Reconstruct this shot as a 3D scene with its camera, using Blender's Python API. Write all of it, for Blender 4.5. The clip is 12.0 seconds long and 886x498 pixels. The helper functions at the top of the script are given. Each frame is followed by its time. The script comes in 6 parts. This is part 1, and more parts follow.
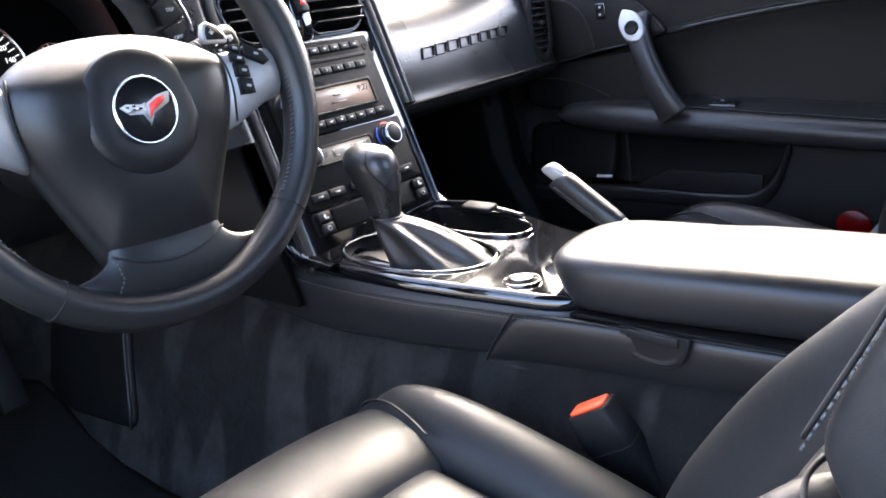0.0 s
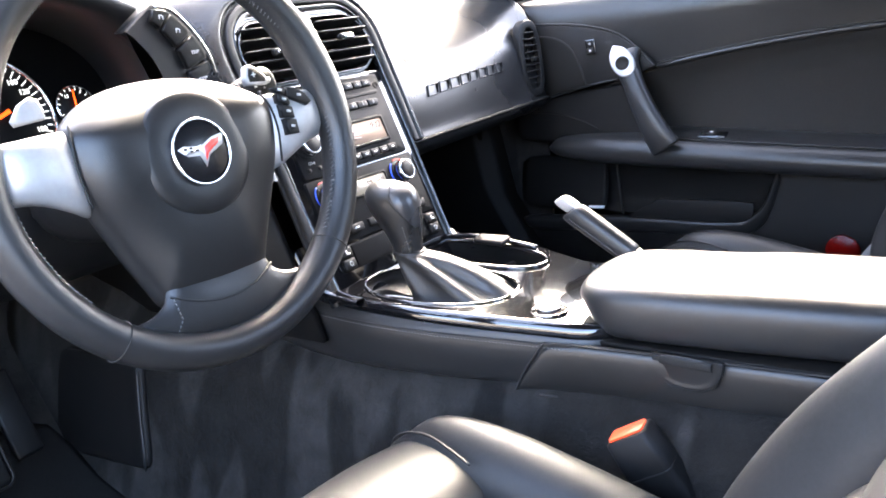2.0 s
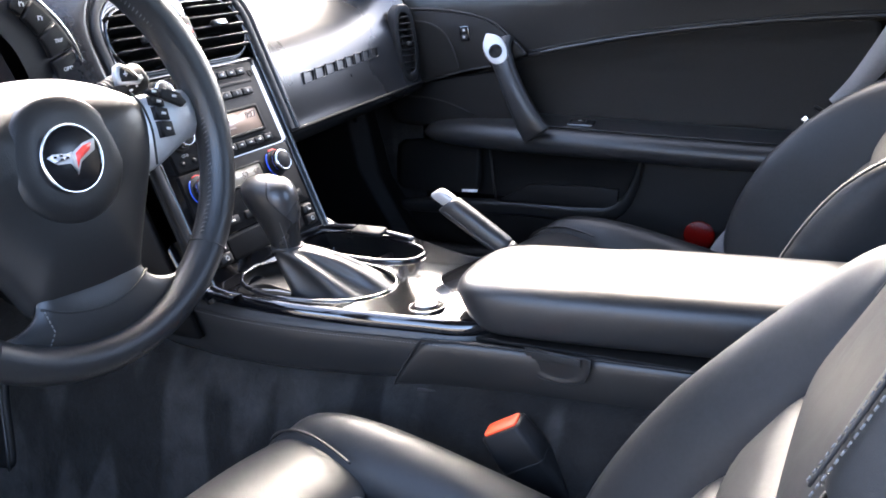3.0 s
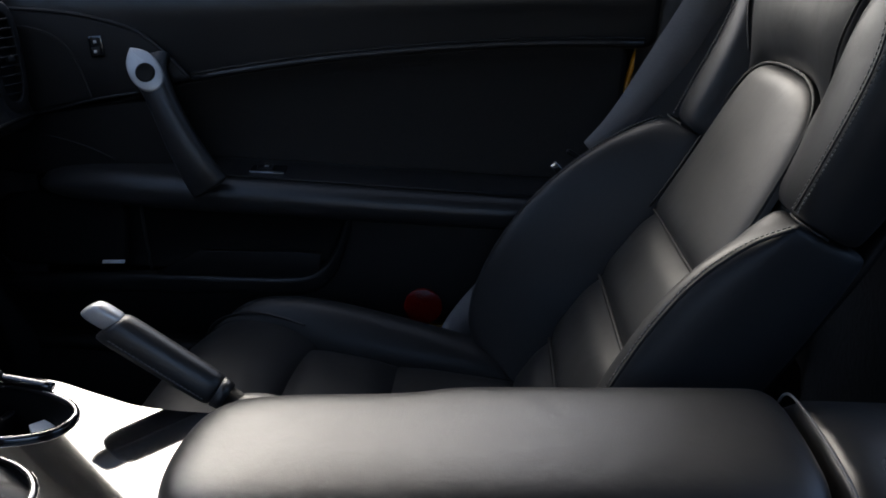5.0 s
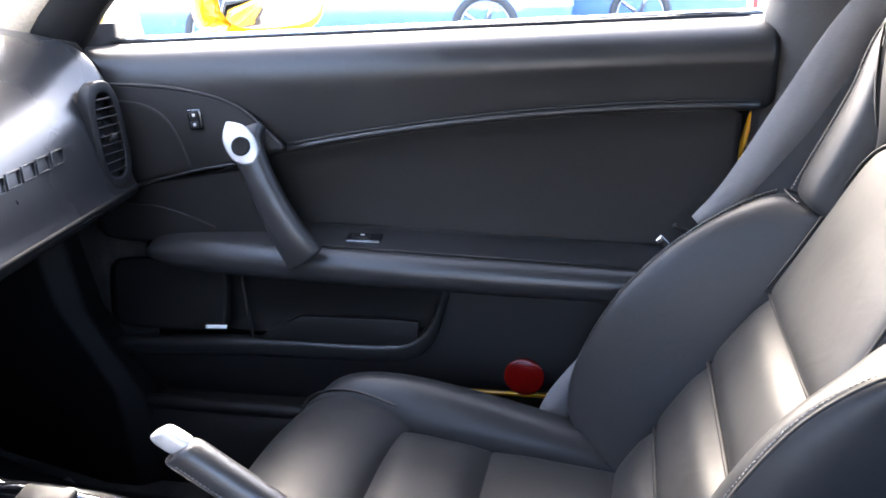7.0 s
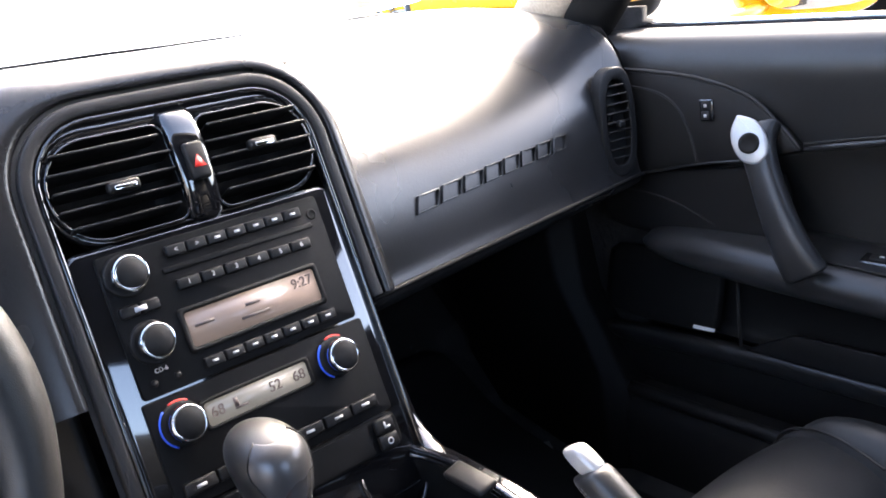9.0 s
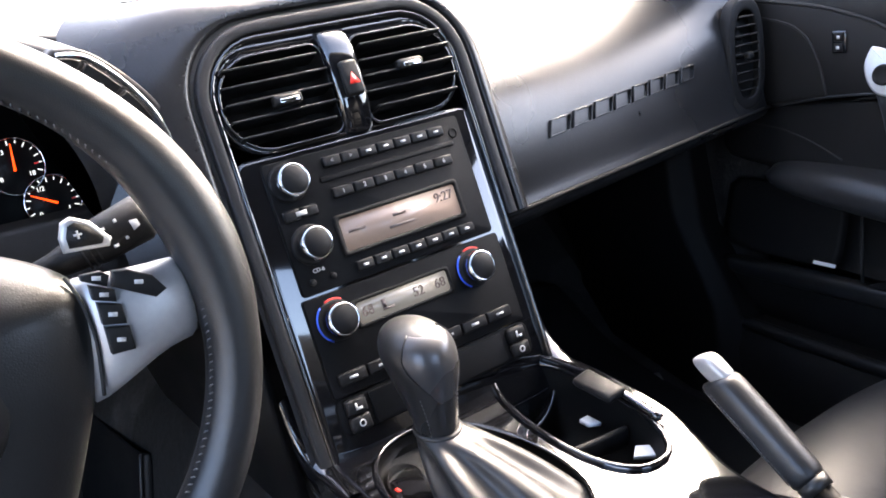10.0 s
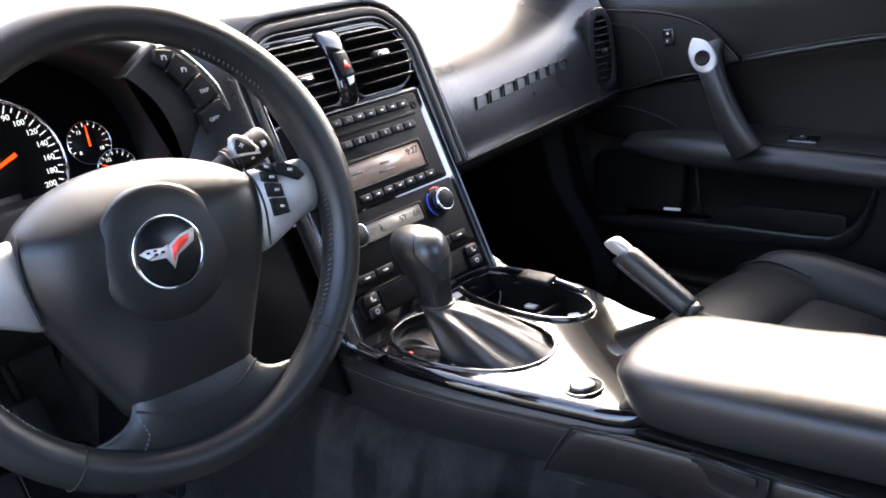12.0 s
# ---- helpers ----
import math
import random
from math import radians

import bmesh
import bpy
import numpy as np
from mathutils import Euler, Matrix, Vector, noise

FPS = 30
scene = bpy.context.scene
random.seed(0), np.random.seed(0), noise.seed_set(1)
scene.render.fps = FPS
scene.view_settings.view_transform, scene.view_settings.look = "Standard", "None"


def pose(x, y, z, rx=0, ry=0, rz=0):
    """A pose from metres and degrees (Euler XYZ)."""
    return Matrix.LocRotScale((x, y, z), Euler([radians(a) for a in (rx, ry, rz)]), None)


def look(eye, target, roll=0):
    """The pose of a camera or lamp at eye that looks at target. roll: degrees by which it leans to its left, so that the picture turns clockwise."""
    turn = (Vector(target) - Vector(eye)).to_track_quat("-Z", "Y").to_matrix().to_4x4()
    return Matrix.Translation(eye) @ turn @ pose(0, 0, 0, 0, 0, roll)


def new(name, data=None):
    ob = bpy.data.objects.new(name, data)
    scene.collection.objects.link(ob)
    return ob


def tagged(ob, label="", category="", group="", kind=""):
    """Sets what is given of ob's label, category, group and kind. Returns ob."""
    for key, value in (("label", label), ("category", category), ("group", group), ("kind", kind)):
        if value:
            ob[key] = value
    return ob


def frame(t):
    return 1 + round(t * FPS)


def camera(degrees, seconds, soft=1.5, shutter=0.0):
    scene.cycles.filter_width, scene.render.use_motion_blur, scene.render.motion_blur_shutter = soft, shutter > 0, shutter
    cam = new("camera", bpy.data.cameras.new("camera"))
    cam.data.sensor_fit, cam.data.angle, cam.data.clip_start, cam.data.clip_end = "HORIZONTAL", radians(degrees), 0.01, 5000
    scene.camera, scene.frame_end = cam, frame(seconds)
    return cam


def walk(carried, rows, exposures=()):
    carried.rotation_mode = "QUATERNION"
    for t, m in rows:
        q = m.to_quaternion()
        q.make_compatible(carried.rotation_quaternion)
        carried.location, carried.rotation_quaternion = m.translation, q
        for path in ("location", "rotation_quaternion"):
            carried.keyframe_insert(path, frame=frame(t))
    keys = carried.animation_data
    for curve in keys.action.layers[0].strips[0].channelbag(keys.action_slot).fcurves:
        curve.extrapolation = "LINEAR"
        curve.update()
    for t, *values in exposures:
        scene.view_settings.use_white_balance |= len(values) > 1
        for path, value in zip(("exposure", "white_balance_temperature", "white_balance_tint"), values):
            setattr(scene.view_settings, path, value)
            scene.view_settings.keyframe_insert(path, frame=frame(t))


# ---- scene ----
cam = camera(52.0, 12.0, soft=1.75)
PATH = [
    (0, (-0.832, -0.426, 0.778), (0.639, 0.794, 0.187), -5.4),
    (0.5, (-0.831, -0.391, 0.75), (0.652, 0.84, 0.214), -6.1),
    (1, (-0.846, -0.361, 0.756), (0.649, 0.866, 0.245), -6.3),
    (1.5, (-0.87, -0.358, 0.77), (0.642, 0.853, 0.273), -6.3),
    (2, (-0.895, -0.375, 0.792), (0.653, 0.775, 0.261), -5.8),
    (2.5, (-0.91, -0.388, 0.815), (0.701, 0.65, 0.242), -5.0),
    (2.7, (-0.916, -0.386, 0.832), (0.722, 0.594, 0.234), -4.3),
    (4.3, (-0.626, -0.207, 0.813), (1.195, 0.306, 0.164), -1.5),
    (4.5, (-0.586, -0.182, 0.803), (1.263, 0.229, 0.163), -0.9),
    (5, (-0.535, -0.134, 0.803), (1.364, -0.027, 0.183), 0.9),
    (5.5, (-0.543, -0.103, 0.861), (1.341, -0.235, 0.205), 1.9),
    (6, (-0.542, -0.097, 0.911), (1.328, -0.27, 0.222), 1.6),
    (6.5, (-0.516, -0.127, 0.899), (1.374, -0.101, 0.246), 0.5),
    (7, (-0.451, -0.171, 0.884), (1.408, 0.223, 0.259), -1.9),
    (7.5, (-0.387, -0.182, 0.876), (1.381, 0.552, 0.299), -4.3),
    (7.7, (-0.355, -0.187, 0.875), (1.355, 0.686, 0.314), -4.6),
    (9.3, (-0.34, -0.225, 0.902), (0.838, 1.255, 0.254), -5.5),
    (9.5, (-0.355, -0.23, 0.901), (0.776, 1.279, 0.235), -5.6),
    (10, (-0.404, -0.228, 0.889), (0.671, 1.302, 0.179), -6.0),
    (10.5, (-0.486, -0.232, 0.862), (0.635, 1.267, 0.159), -6.7),
    (11, (-0.563, -0.264, 0.847), (0.615, 1.206, 0.175), -7.5),
    (11.5, (-0.651, -0.307, 0.866), (0.619, 1.082, 0.19), -7.1),
    (12, (-0.729, -0.369, 0.891), (0.629, 0.943, 0.232), -7.0),
]

# exposures follow the clip's own brightening and darkening
EXPOSURES = [(0, 4.57, 6900, 9), (1.0, 5.5, 7150, 9), (2.5, 5.45, 7100, 9), (3.4, 3.87, 6400, 8), (4.5, 2.32, 6450, 6), (5.2, 2.07, 6200, 4), (5.5, 3.5, 6450, 4), (6.0, 4.55, 6500, 3), (6.5, 5.05, 6550, 6), (7.5, 5.3, 7000, 10), (9.3, 4.5, 7050, 10), (10.5, 4.65, 7100, 10), (12, 4.3, 7050, 10)]
walk(cam, [(t, look(eye, target, roll)) for t, eye, target, roll in PATH], EXPOSURES)

# ---- sky and sun ----
SUN_UP, SUN_TURN = 38.0, 64.0
world = bpy.data.worlds.new("sky")
scene.world = world
world.use_nodes = True
wn = world.node_tree
sky = wn.nodes.new("ShaderNodeTexSky")
sky.sky_type = "NISHITA"
sky.sun_disc = False
sky.sun_elevation = radians(SUN_UP)
sky.sun_rotation = radians(SUN_TURN)
sky.dust_density = 3.0
sky.ozone_density = 0.4
sky.air_density = 0.6
wn.links.new(sky.outputs[0], wn.nodes["Background"].inputs[0])
wn.nodes["Background"].inputs[1].default_value = 0.15
sun_data = bpy.data.lights.new("sun", "SUN")
sun_data.energy = 0.15
sun_data.angle = radians(30.0)
sun_data.color = (1.0, 0.99, 0.975)
sun = new("sun", sun_data)
sun_dir = Vector((math.sin(radians(SUN_TURN)) * math.cos(radians(SUN_UP)), math.cos(radians(SUN_TURN)) * math.cos(radians(SUN_UP)), math.sin(radians(SUN_UP))))
sun.matrix_basis = look(sun_dir * 20, (0, 0, 0))


# ---- materials ----
def material(name, colour, rough=0.5, metal=0.0, spread=0.25, grain=40.0, bump=0.0, bump_scale=400.0, coat=0.0, spec=0.5, rough_spread=0.1, sheen=0.0, voronoi=False, stretch=None, wrinkle=0.0, wrinkle_scale=30.0, brush=0.0):
    """A procedural surface: base colour varied at two scales, uneven gloss and fine relief."""
    m = bpy.data.materials.new(name)
    m.use_nodes = True
    nt = m.node_tree
    b = nt.nodes["Principled BSDF"]
    b.inputs["Roughness"].default_value = rough
    b.inputs["Metallic"].default_value = metal
    b.inputs["Coat Weight"].default_value = coat
    b.inputs["Coat Roughness"].default_value = 0.04
    b.inputs["Specular IOR Level"].default_value = spec
    b.inputs["Sheen Weight"].default_value = sheen
    co = nt.nodes.new("ShaderNodeTexCoord")
    src = co.outputs["Object"]
    if stretch:
        mp = nt.nodes.new("ShaderNodeMapping")
        mp.inputs["Scale"].default_value = stretch
        nt.links.new(src, mp.inputs[0])
        src = mp.outputs[0]
    n1 = nt.nodes.new("ShaderNodeTexNoise")
    n1.inputs["Scale"].default_value = grain * 0.12
    n1.inputs["Detail"].default_value = 4
    n2 = nt.nodes.new("ShaderNodeTexNoise")
    n2.inputs["Scale"].default_value = grain * 6
    n2.inputs["Detail"].default_value = 3
    add = nt.nodes.new("ShaderNodeMath")
    add.operation = "ADD"
    nt.links.new(src, n1.inputs["Vector"])
    nt.links.new(src, n2.inputs["Vector"])
    nt.links.new(n1.outputs[0], add.inputs[0])
    nt.links.new(n2.outputs[0], add.inputs[1])
    ramp = nt.nodes.new("ShaderNodeMapRange")
    ramp.inputs[1].default_value, ramp.inputs[2].default_value = 0.6, 1.4
    ramp.inputs[3].default_value, ramp.inputs[4].default_value = 1 - spread, 1 + spread
    nt.links.new(add.outputs[0], ramp.inputs[0])
    mix = nt.nodes.new("ShaderNodeVectorMath")
    mix.operation = "SCALE"
    mix.inputs[0].default_value = colour
    nt.links.new(ramp.outputs[0], mix.inputs["Scale"])
    nt.links.new(mix.outputs[0], b.inputs["Base Color"])
    rr = nt.nodes.new("ShaderNodeMapRange")
    rr.inputs[1].default_value, rr.inputs[2].default_value = 0.3, 0.7
    rr.inputs[3].default_value, rr.inputs[4].default_value = max(0.0, rough - rough_spread), min(1.0, rough + rough_spread)
    nt.links.new(n1.outputs[0], rr.inputs[0])
    nt.links.new(rr.outputs[0], b.inputs["Roughness"])
    if brush:
        # pile brushed this way and that in slanting wedges
        bm_ = nt.nodes.new("ShaderNodeMapping")
        bm_.inputs["Rotation"].default_value = (0.35, 0, 0)
        bm_.inputs["Scale"].default_value = (0.3, 1.0, 0.22)
        bn = nt.nodes.new("ShaderNodeTexNoise")
        bn.inputs["Scale"].default_value = 15.0
        bn.inputs["Detail"].default_value = 1.0
        br = nt.nodes.new("ShaderNodeMapRange")
        br.inputs[1].default_value, br.inputs[2].default_value = 0.47, 0.53
        br.inputs[3].default_value, br.inputs[4].default_value = 1 - brush, 1 + brush
        bmul = nt.nodes.new("ShaderNodeVectorMath")
        bmul.operation = "SCALE"
        nt.links.new(co.outputs["Object"], bm_.inputs[0])
        nt.links.new(bm_.outputs[0], bn.inputs["Vector"])
        nt.links.new(bn.outputs[0], br.inputs[0])
        nt.links.new(mix.outputs[0], bmul.inputs[0])
        nt.links.new(br.outputs[0], bmul.inputs["Scale"])
        nt.links.new(bmul.outputs[0], b.inputs["Base Color"])
    if bump:
        if voronoi:
            t = nt.nodes.new("ShaderNodeTexVoronoi")
            t.feature = "DISTANCE_TO_EDGE"
            out = t.outputs["Distance"]
        else:
            t = nt.nodes.new("ShaderNodeTexNoise")
            t.inputs["Detail"].default_value = 2
            out = t.outputs[0]
        t.inputs["Scale"].default_value = bump_scale
        nt.links.new(src, t.inputs["Vector"])
        bp = nt.nodes.new("ShaderNodeBump")
        bp.inputs["Strength"].default_value = bump
        bp.inputs["Distance"].default_value = 0.001
        nt.links.new(out, bp.inputs["Height"])
        if wrinkle:
            w = nt.nodes.new("ShaderNodeTexNoise")
            w.inputs["Scale"].default_value = wrinkle_scale
            w.inputs["Detail"].default_value = 3
            w.inputs["Distortion"].default_value = 0.6
            nt.links.new(src, w.inputs["Vector"])
            wb = nt.nodes.new("ShaderNodeBump")
            wb.inputs["Strength"].default_value = wrinkle
            wb.inputs["Distance"].default_value = 0.01
            nt.links.new(w.outputs[0], wb.inputs["Height"])
            nt.links.new(wb.outputs[0], bp.inputs["Normal"])
        nt.links.new(bp.outputs[0], b.inputs["Normal"])
    return m


def glow(name, colour, strength):
    m = bpy.data.materials.new(name)
    m.use_nodes = True
    b = m.node_tree.nodes["Principled BSDF"]
    b.inputs["Base Color"].default_value = (*[c * 0.4 for c in colour], 1)
    b.inputs["Emission Color"].default_value = (*colour, 1)
    b.inputs["Emission Strength"].default_value = strength
    b.inputs["Roughness"].default_value = 0.25
    return m


LEATHER = material("black leather", (0.0155, 0.0155, 0.0160), 0.32, wrinkle=0.05, bump=0.18, bump_scale=1000, voronoi=True, spread=0.15, spec=0.42, rough_spread=0.05)
SEAT = material("black seat leather", (0.0135, 0.0142, 0.0153), 0.46, spec=0.24, wrinkle=0.08, wrinkle_scale=22, bump=0.10, bump_scale=900, voronoi=True, spread=0.15, rough_spread=0.10)
GRAIN = material("grained black vinyl", (0.0109, 0.0109, 0.0111), 0.33, bump=0.16, bump_scale=600, voronoi=True, spread=0.15, spec=0.42)
DASHTOP = material("soft dashboard skin", (0.0098, 0.0100, 0.0107), 0.27, bump=0.12, bump_scale=500, spread=0.12, spec=0.33)
PLASTIC = material("matt black plastic", (0.0066, 0.0066, 0.0069), 0.46, bump=0.25, bump_scale=1200, spread=0.12, spec=0.17)
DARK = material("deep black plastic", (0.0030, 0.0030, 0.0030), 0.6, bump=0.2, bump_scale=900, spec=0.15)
LIPGREY = material("satin dark grey plastic", (0.012, 0.012, 0.0125), 0.45, bump=0.12, bump_scale=900, spread=0.1, spec=0.2)
PANEL = material("satin black panel", (0.0050, 0.0052, 0.0056), 0.5, bump=0.15, bump_scale=1300, spread=0.12, spec=0.07)
PIANO = material("piano black lacquer", (0.004, 0.004, 0.0045), 0.06, coat=1.0, spread=0.1, rough_spread=0.02)
CHROME = material("bright chrome", (0.75, 0.76, 0.78), 0.08, metal=1.0, spread=0.05, rough_spread=0.03)
SILVER = material("satin silver paint", (0.36, 0.36, 0.36), 0.38, metal=0.5, spread=0.08, bump=0.05)
GREYMETAL = material("dull grey metal", (0.34, 0.34, 0.35), 0.3, metal=0.8, spread=0.1)
CARPET = material("charcoal carpet", (0.0145, 0.0141, 0.0138), 0.95, spec=0.12, bump=1.0, bump_scale=1100, spread=0.75, grain=260, sheen=0.04, wrinkle=0.25, wrinkle_scale=90, brush=0.42)
CARPETGREY = material("grey cargo carpet", (0.018, 0.0195, 0.021), 0.95, bump=1.0, bump_scale=900, spread=0.6, grain=260, sheen=0.15, wrinkle=0.3, wrinkle_scale=90)
MAT = material("black floor mat pile", (0.0082, 0.0082, 0.0082), 0.95, spec=0.12, bump=1.0, bump_scale=1200, spread=0.5, grain=60)
INSERT = material("black woven door insert", (0.0150, 0.0146, 0.0142), 0.62, bump=0.6, bump_scale=1300, spread=0.2, spec=0.22)
STITCH = material("grey thread", (0.095, 0.095, 0.098), 0.7, spread=0.2)
SEAM = material("dark seam", (0.004, 0.004, 0.004), 0.7)
WHITEPRINT = material("white print", (0.42, 0.42, 0.42), 0.5, spread=0.05)
ORANGE = material("orange red plastic", (0.85, 0.075, 0.02), 0.4, spread=0.1)
REDGLASS = material("red reflector plastic", (0.09, 0.002, 0.0015), 0.15, bump=0.6, bump_scale=300, voronoi=True, spread=0.2)
YELLOW = material("yellow car paint", (0.75, 0.36, 0.008), 0.2, coat=1.0, spread=0.04)
BLUE = material("blue car paint", (0.10, 0.19, 0.40), 0.2, coat=1.0, spread=0.05)
TYRE = material("tyre rubber", (0.05, 0.05, 0.05), 0.8, bump=0.4, bump_scale=200)
ASPHALT = material("pale worn asphalt", (0.07, 0.07, 0.069), 0.9, bump=0.8, bump_scale=150, spread=0.35, grain=10)
LCD = glow("amber display", (0.40, 0.31, 0.27), 0.015)
LCD2 = glow("grey display", (0.36, 0.34, 0.31), 0.020)
LCDINK = material("display ink", (0.07, 0.05, 0.045), 0.5)
NEEDLE = glow("orange needle", (1.0, 0.07, 0.01), 0.14)
DIALINK = glow("lit dial print", (0.8, 0.85, 0.88), 0.08)
REDINK = material("red print", (0.75, 0.03, 0.02), 0.4, spread=0.05)
BLUEINK = material("blue print", (0.02, 0.09, 0.6), 0.35, spread=0.05)
TAN = material("beige pillar cloth", (0.42, 0.36, 0.28), 0.85, bump=0.5, bump_scale=900)
WEBBING = material("grey belt webbing", (0.13, 0.13, 0.135), 0.6, bump=0.8, bump_scale=700, spread=0.15, stretch=(1, 1, 4))
PILLAR = material("grey pillar plastic", (0.020, 0.0215, 0.0235), 0.5, bump=0.3, bump_scale=900)
WHITEPAINT = material("white sign board", (0.8, 0.8, 0.79), 0.5, spread=0.04)
GLASS = bpy.data.materials.new("window glass")
GLASS.use_nodes = True
gb = GLASS.node_tree.nodes["Principled BSDF"]
gb.inputs["Transmission Weight"].default_value = 1.0
gb.inputs["Roughness"].default_value = 0.0
gb.inputs["IOR"].default_value = 1.05
STUCCO = material("grey wall render", (0.22, 0.215, 0.21), 0.9, bump=0.6, bump_scale=60, spread=0.15, grain=8)
BOOT = material("soft boot leather", (0.016, 0.016, 0.0165), 0.42, bump=0.15, bump_scale=1000, voronoi=True, spread=0.15)
KNOB = material("polished knob leather", (0.014, 0.014, 0.0145), 0.30, bump=0.06, bump_scale=1100, voronoi=True, spread=0.12)
CAPGREY = material("dark satin cap", (0.06, 0.06, 0.063), 0.28, metal=0.5, spread=0.08)
ENAMEL = material("black enamel", (0.005, 0.005, 0.006), 0.25, spread=0.1)
BADGE = material("polished badge", (0.8, 0.8, 0.8), 0.3, spread=0.05)
MIRROR = material("mirror glass", (0.9, 0.9, 0.9), 0.02, metal=1.0, spread=0.0, rough_spread=0.0)


# ---- builders ----
def thing(name, at, label, category, group="", kind=""):
    ob = new(name)
    ob.empty_display_size = 0.05
    ob.matrix_basis = pose(*at)
    return tagged(ob, label, category, group, kind)


def part(name, bm, mat, parent, label="", sub=0, bevel=0.0, smooth=True, angle=None):
    """Links a bmesh, given in world metres, as one mesh object under a thing or a part."""
    me = bpy.data.meshes.new(name)
    bmesh.ops.recalc_face_normals(bm, faces=bm.faces)
    bm.to_mesh(me)
    bm.free()
    me.materials.append(mat)
    for p in me.polygons:
        p.use_smooth = smooth
    ob = new(name, me)
    if parent is not None:
        ob.parent = parent
        ob.matrix_parent_inverse = parent.matrix_basis.inverted() if parent.parent is None else Matrix()
    if bevel:
        md = ob.modifiers.new("bevel", "BEVEL")
        md.width, md.segments, md.limit_method, md.angle_limit = bevel, 3, "ANGLE", radians(35)
    if sub:
        md = ob.modifiers.new("smooth", "SUBSURF")
        md.levels = md.render_levels = sub
    if angle is not None:
        me.set_sharp_from_angle(angle=radians(angle))
    if label:
        ob["label"] = label
    return ob


def solo(name, bm, mat, label, category, group="", kind="", **more):
    return tagged(part(name, bm, mat, None, **more), label, category, group, kind)


def loft(rings, closed=True, caps=True):
    bm = bmesh.new()
    vs = [[bm.verts.new(p) for p in r] for r in rings]
    n = len(rings[0])
    for a, b in zip(vs, vs[1:]):
        for i in range(n if closed else n - 1):
            j = (i + 1) % n
            bm.faces.new((a[i], a[j], b[j], b[i]))
    if caps and closed:
        if caps != "end":
            bm.faces.new(vs[0])
        bm.faces.new(list(reversed(vs[-1])))
    return bm


def sheet(rows, thick=0.0):
    """An open skin through rows of points, thickened when thick is given."""
    bm = loft(rows, closed=False)
    if thick:
        bmesh.ops.recalc_face_normals(bm, faces=bm.faces)
        bmesh.ops.solidify(bm, geom=list(bm.faces), thickness=thick)
    return bm


def spline(points, steps=6, closed=False):
    """Catmull-Rom through the points."""
    p = [Vector(q) for q in points]
    n = len(p)
    out = []
    for i in range(n if closed else n - 1):
        a, b, c, d = (p[(i - 1) % n], p[i], p[(i + 1) % n], p[(i + 2) % n]) if closed else (p[max(i - 1, 0)], p[i], p[i + 1], p[min(i + 2, n - 1)])
        for k in range(steps):
            t = k / steps
            out.append(0.5 * ((2 * b) + (c - a) * t + (2 * a - 5 * b + 4 * c - d) * t * t + (3 * b - a - 3 * c + d) * t ** 3))
    if not closed:
        out.append(p[-1])
    return out


def tube(points, radius, sides=8, closed=False, flat=1.0, up=None):
    """A tube along points; radius may be a list; flat squeezes it along the up direction."""
    p = [Vector(q) for q in points]
    n = len(p)
    rings = []
    ref = Vector(up) if up else None
    side = None
    for i in range(n):
        d = (p[(i + 1) % n] - p[i - 1]) if closed else (p[min(i + 1, n - 1)] - p[max(i - 1, 0)])
        d.normalize()
        if ref is not None:
            side = d.cross(ref).normalized()
        elif side is None:
            side = d.cross(Vector((0.3, 0.2, 0.93))).normalized()
        else:
            side = (side - d * side.dot(d)).normalized()
        nor = side.cross(d).normalized()
        r = radius[i] if isinstance(radius, (list, tuple)) else radius
        rings.append([p[i] + side * r * math.cos(a) + nor * r * flat * math.sin(a) for a in (2 * math.pi * k / sides for k in range(sides))])
    if closed:
        bm = loft(rings + [rings[0]], caps=False)
        bmesh.ops.remove_doubles(bm, verts=bm.verts, dist=1e-6)
        return bm
    return loft(rings)


def rbox(m, dx, dy, dz, r=0.003, seg=2):
    """A box with rounded edges, centred in the frame m."""
    bm = bmesh.new()
    bmesh.ops.create_cube(bm, size=1)
    bmesh.ops.scale(bm, vec=(dx, dy, dz), verts=bm.verts)
    if r:
        bmesh.ops.bevel(bm, geom=list(bm.edges), offset=min(r, 0.49 * min(dx, dy, dz)), segments=seg, profile=0.5, affect="EDGES")
    bm.transform(m)
    return bm


def prism(m, outline, depth, r=0.0, seg=2):
    """An outline in the frame's x, y, raised by depth along its z, top edge rounded."""
    bm = bmesh.new()
    low = [bm.verts.new((x, y, 0)) for x, y in outline]
    f = bm.faces.new(low)
    top = bmesh.ops.extrude_face_region(bm, geom=[f])
    vs = [v for v in top["geom"] if isinstance(v, bmesh.types.BMVert)]
    bmesh.ops.translate(bm, vec=(0, 0, depth), verts=vs)
    if r:
        es = [e for e in bm.edges if all(v in vs for v in e.verts)]
        bmesh.ops.bevel(bm, geom=es, offset=r, segments=seg, profile=0.5, affect="EDGES")
    bm.transform(m)
    return bm


def lathe(m, profile, sides=32, cap=True):
    """A turned form: (radius, height) pairs round the frame's z axis."""
    rings = [[m @ Vector((r * math.cos(a), r * math.sin(a), h)) for a in (2 * math.pi * k / sides for k in range(sides))] for r, h in profile]
    return loft(rings, caps=cap)


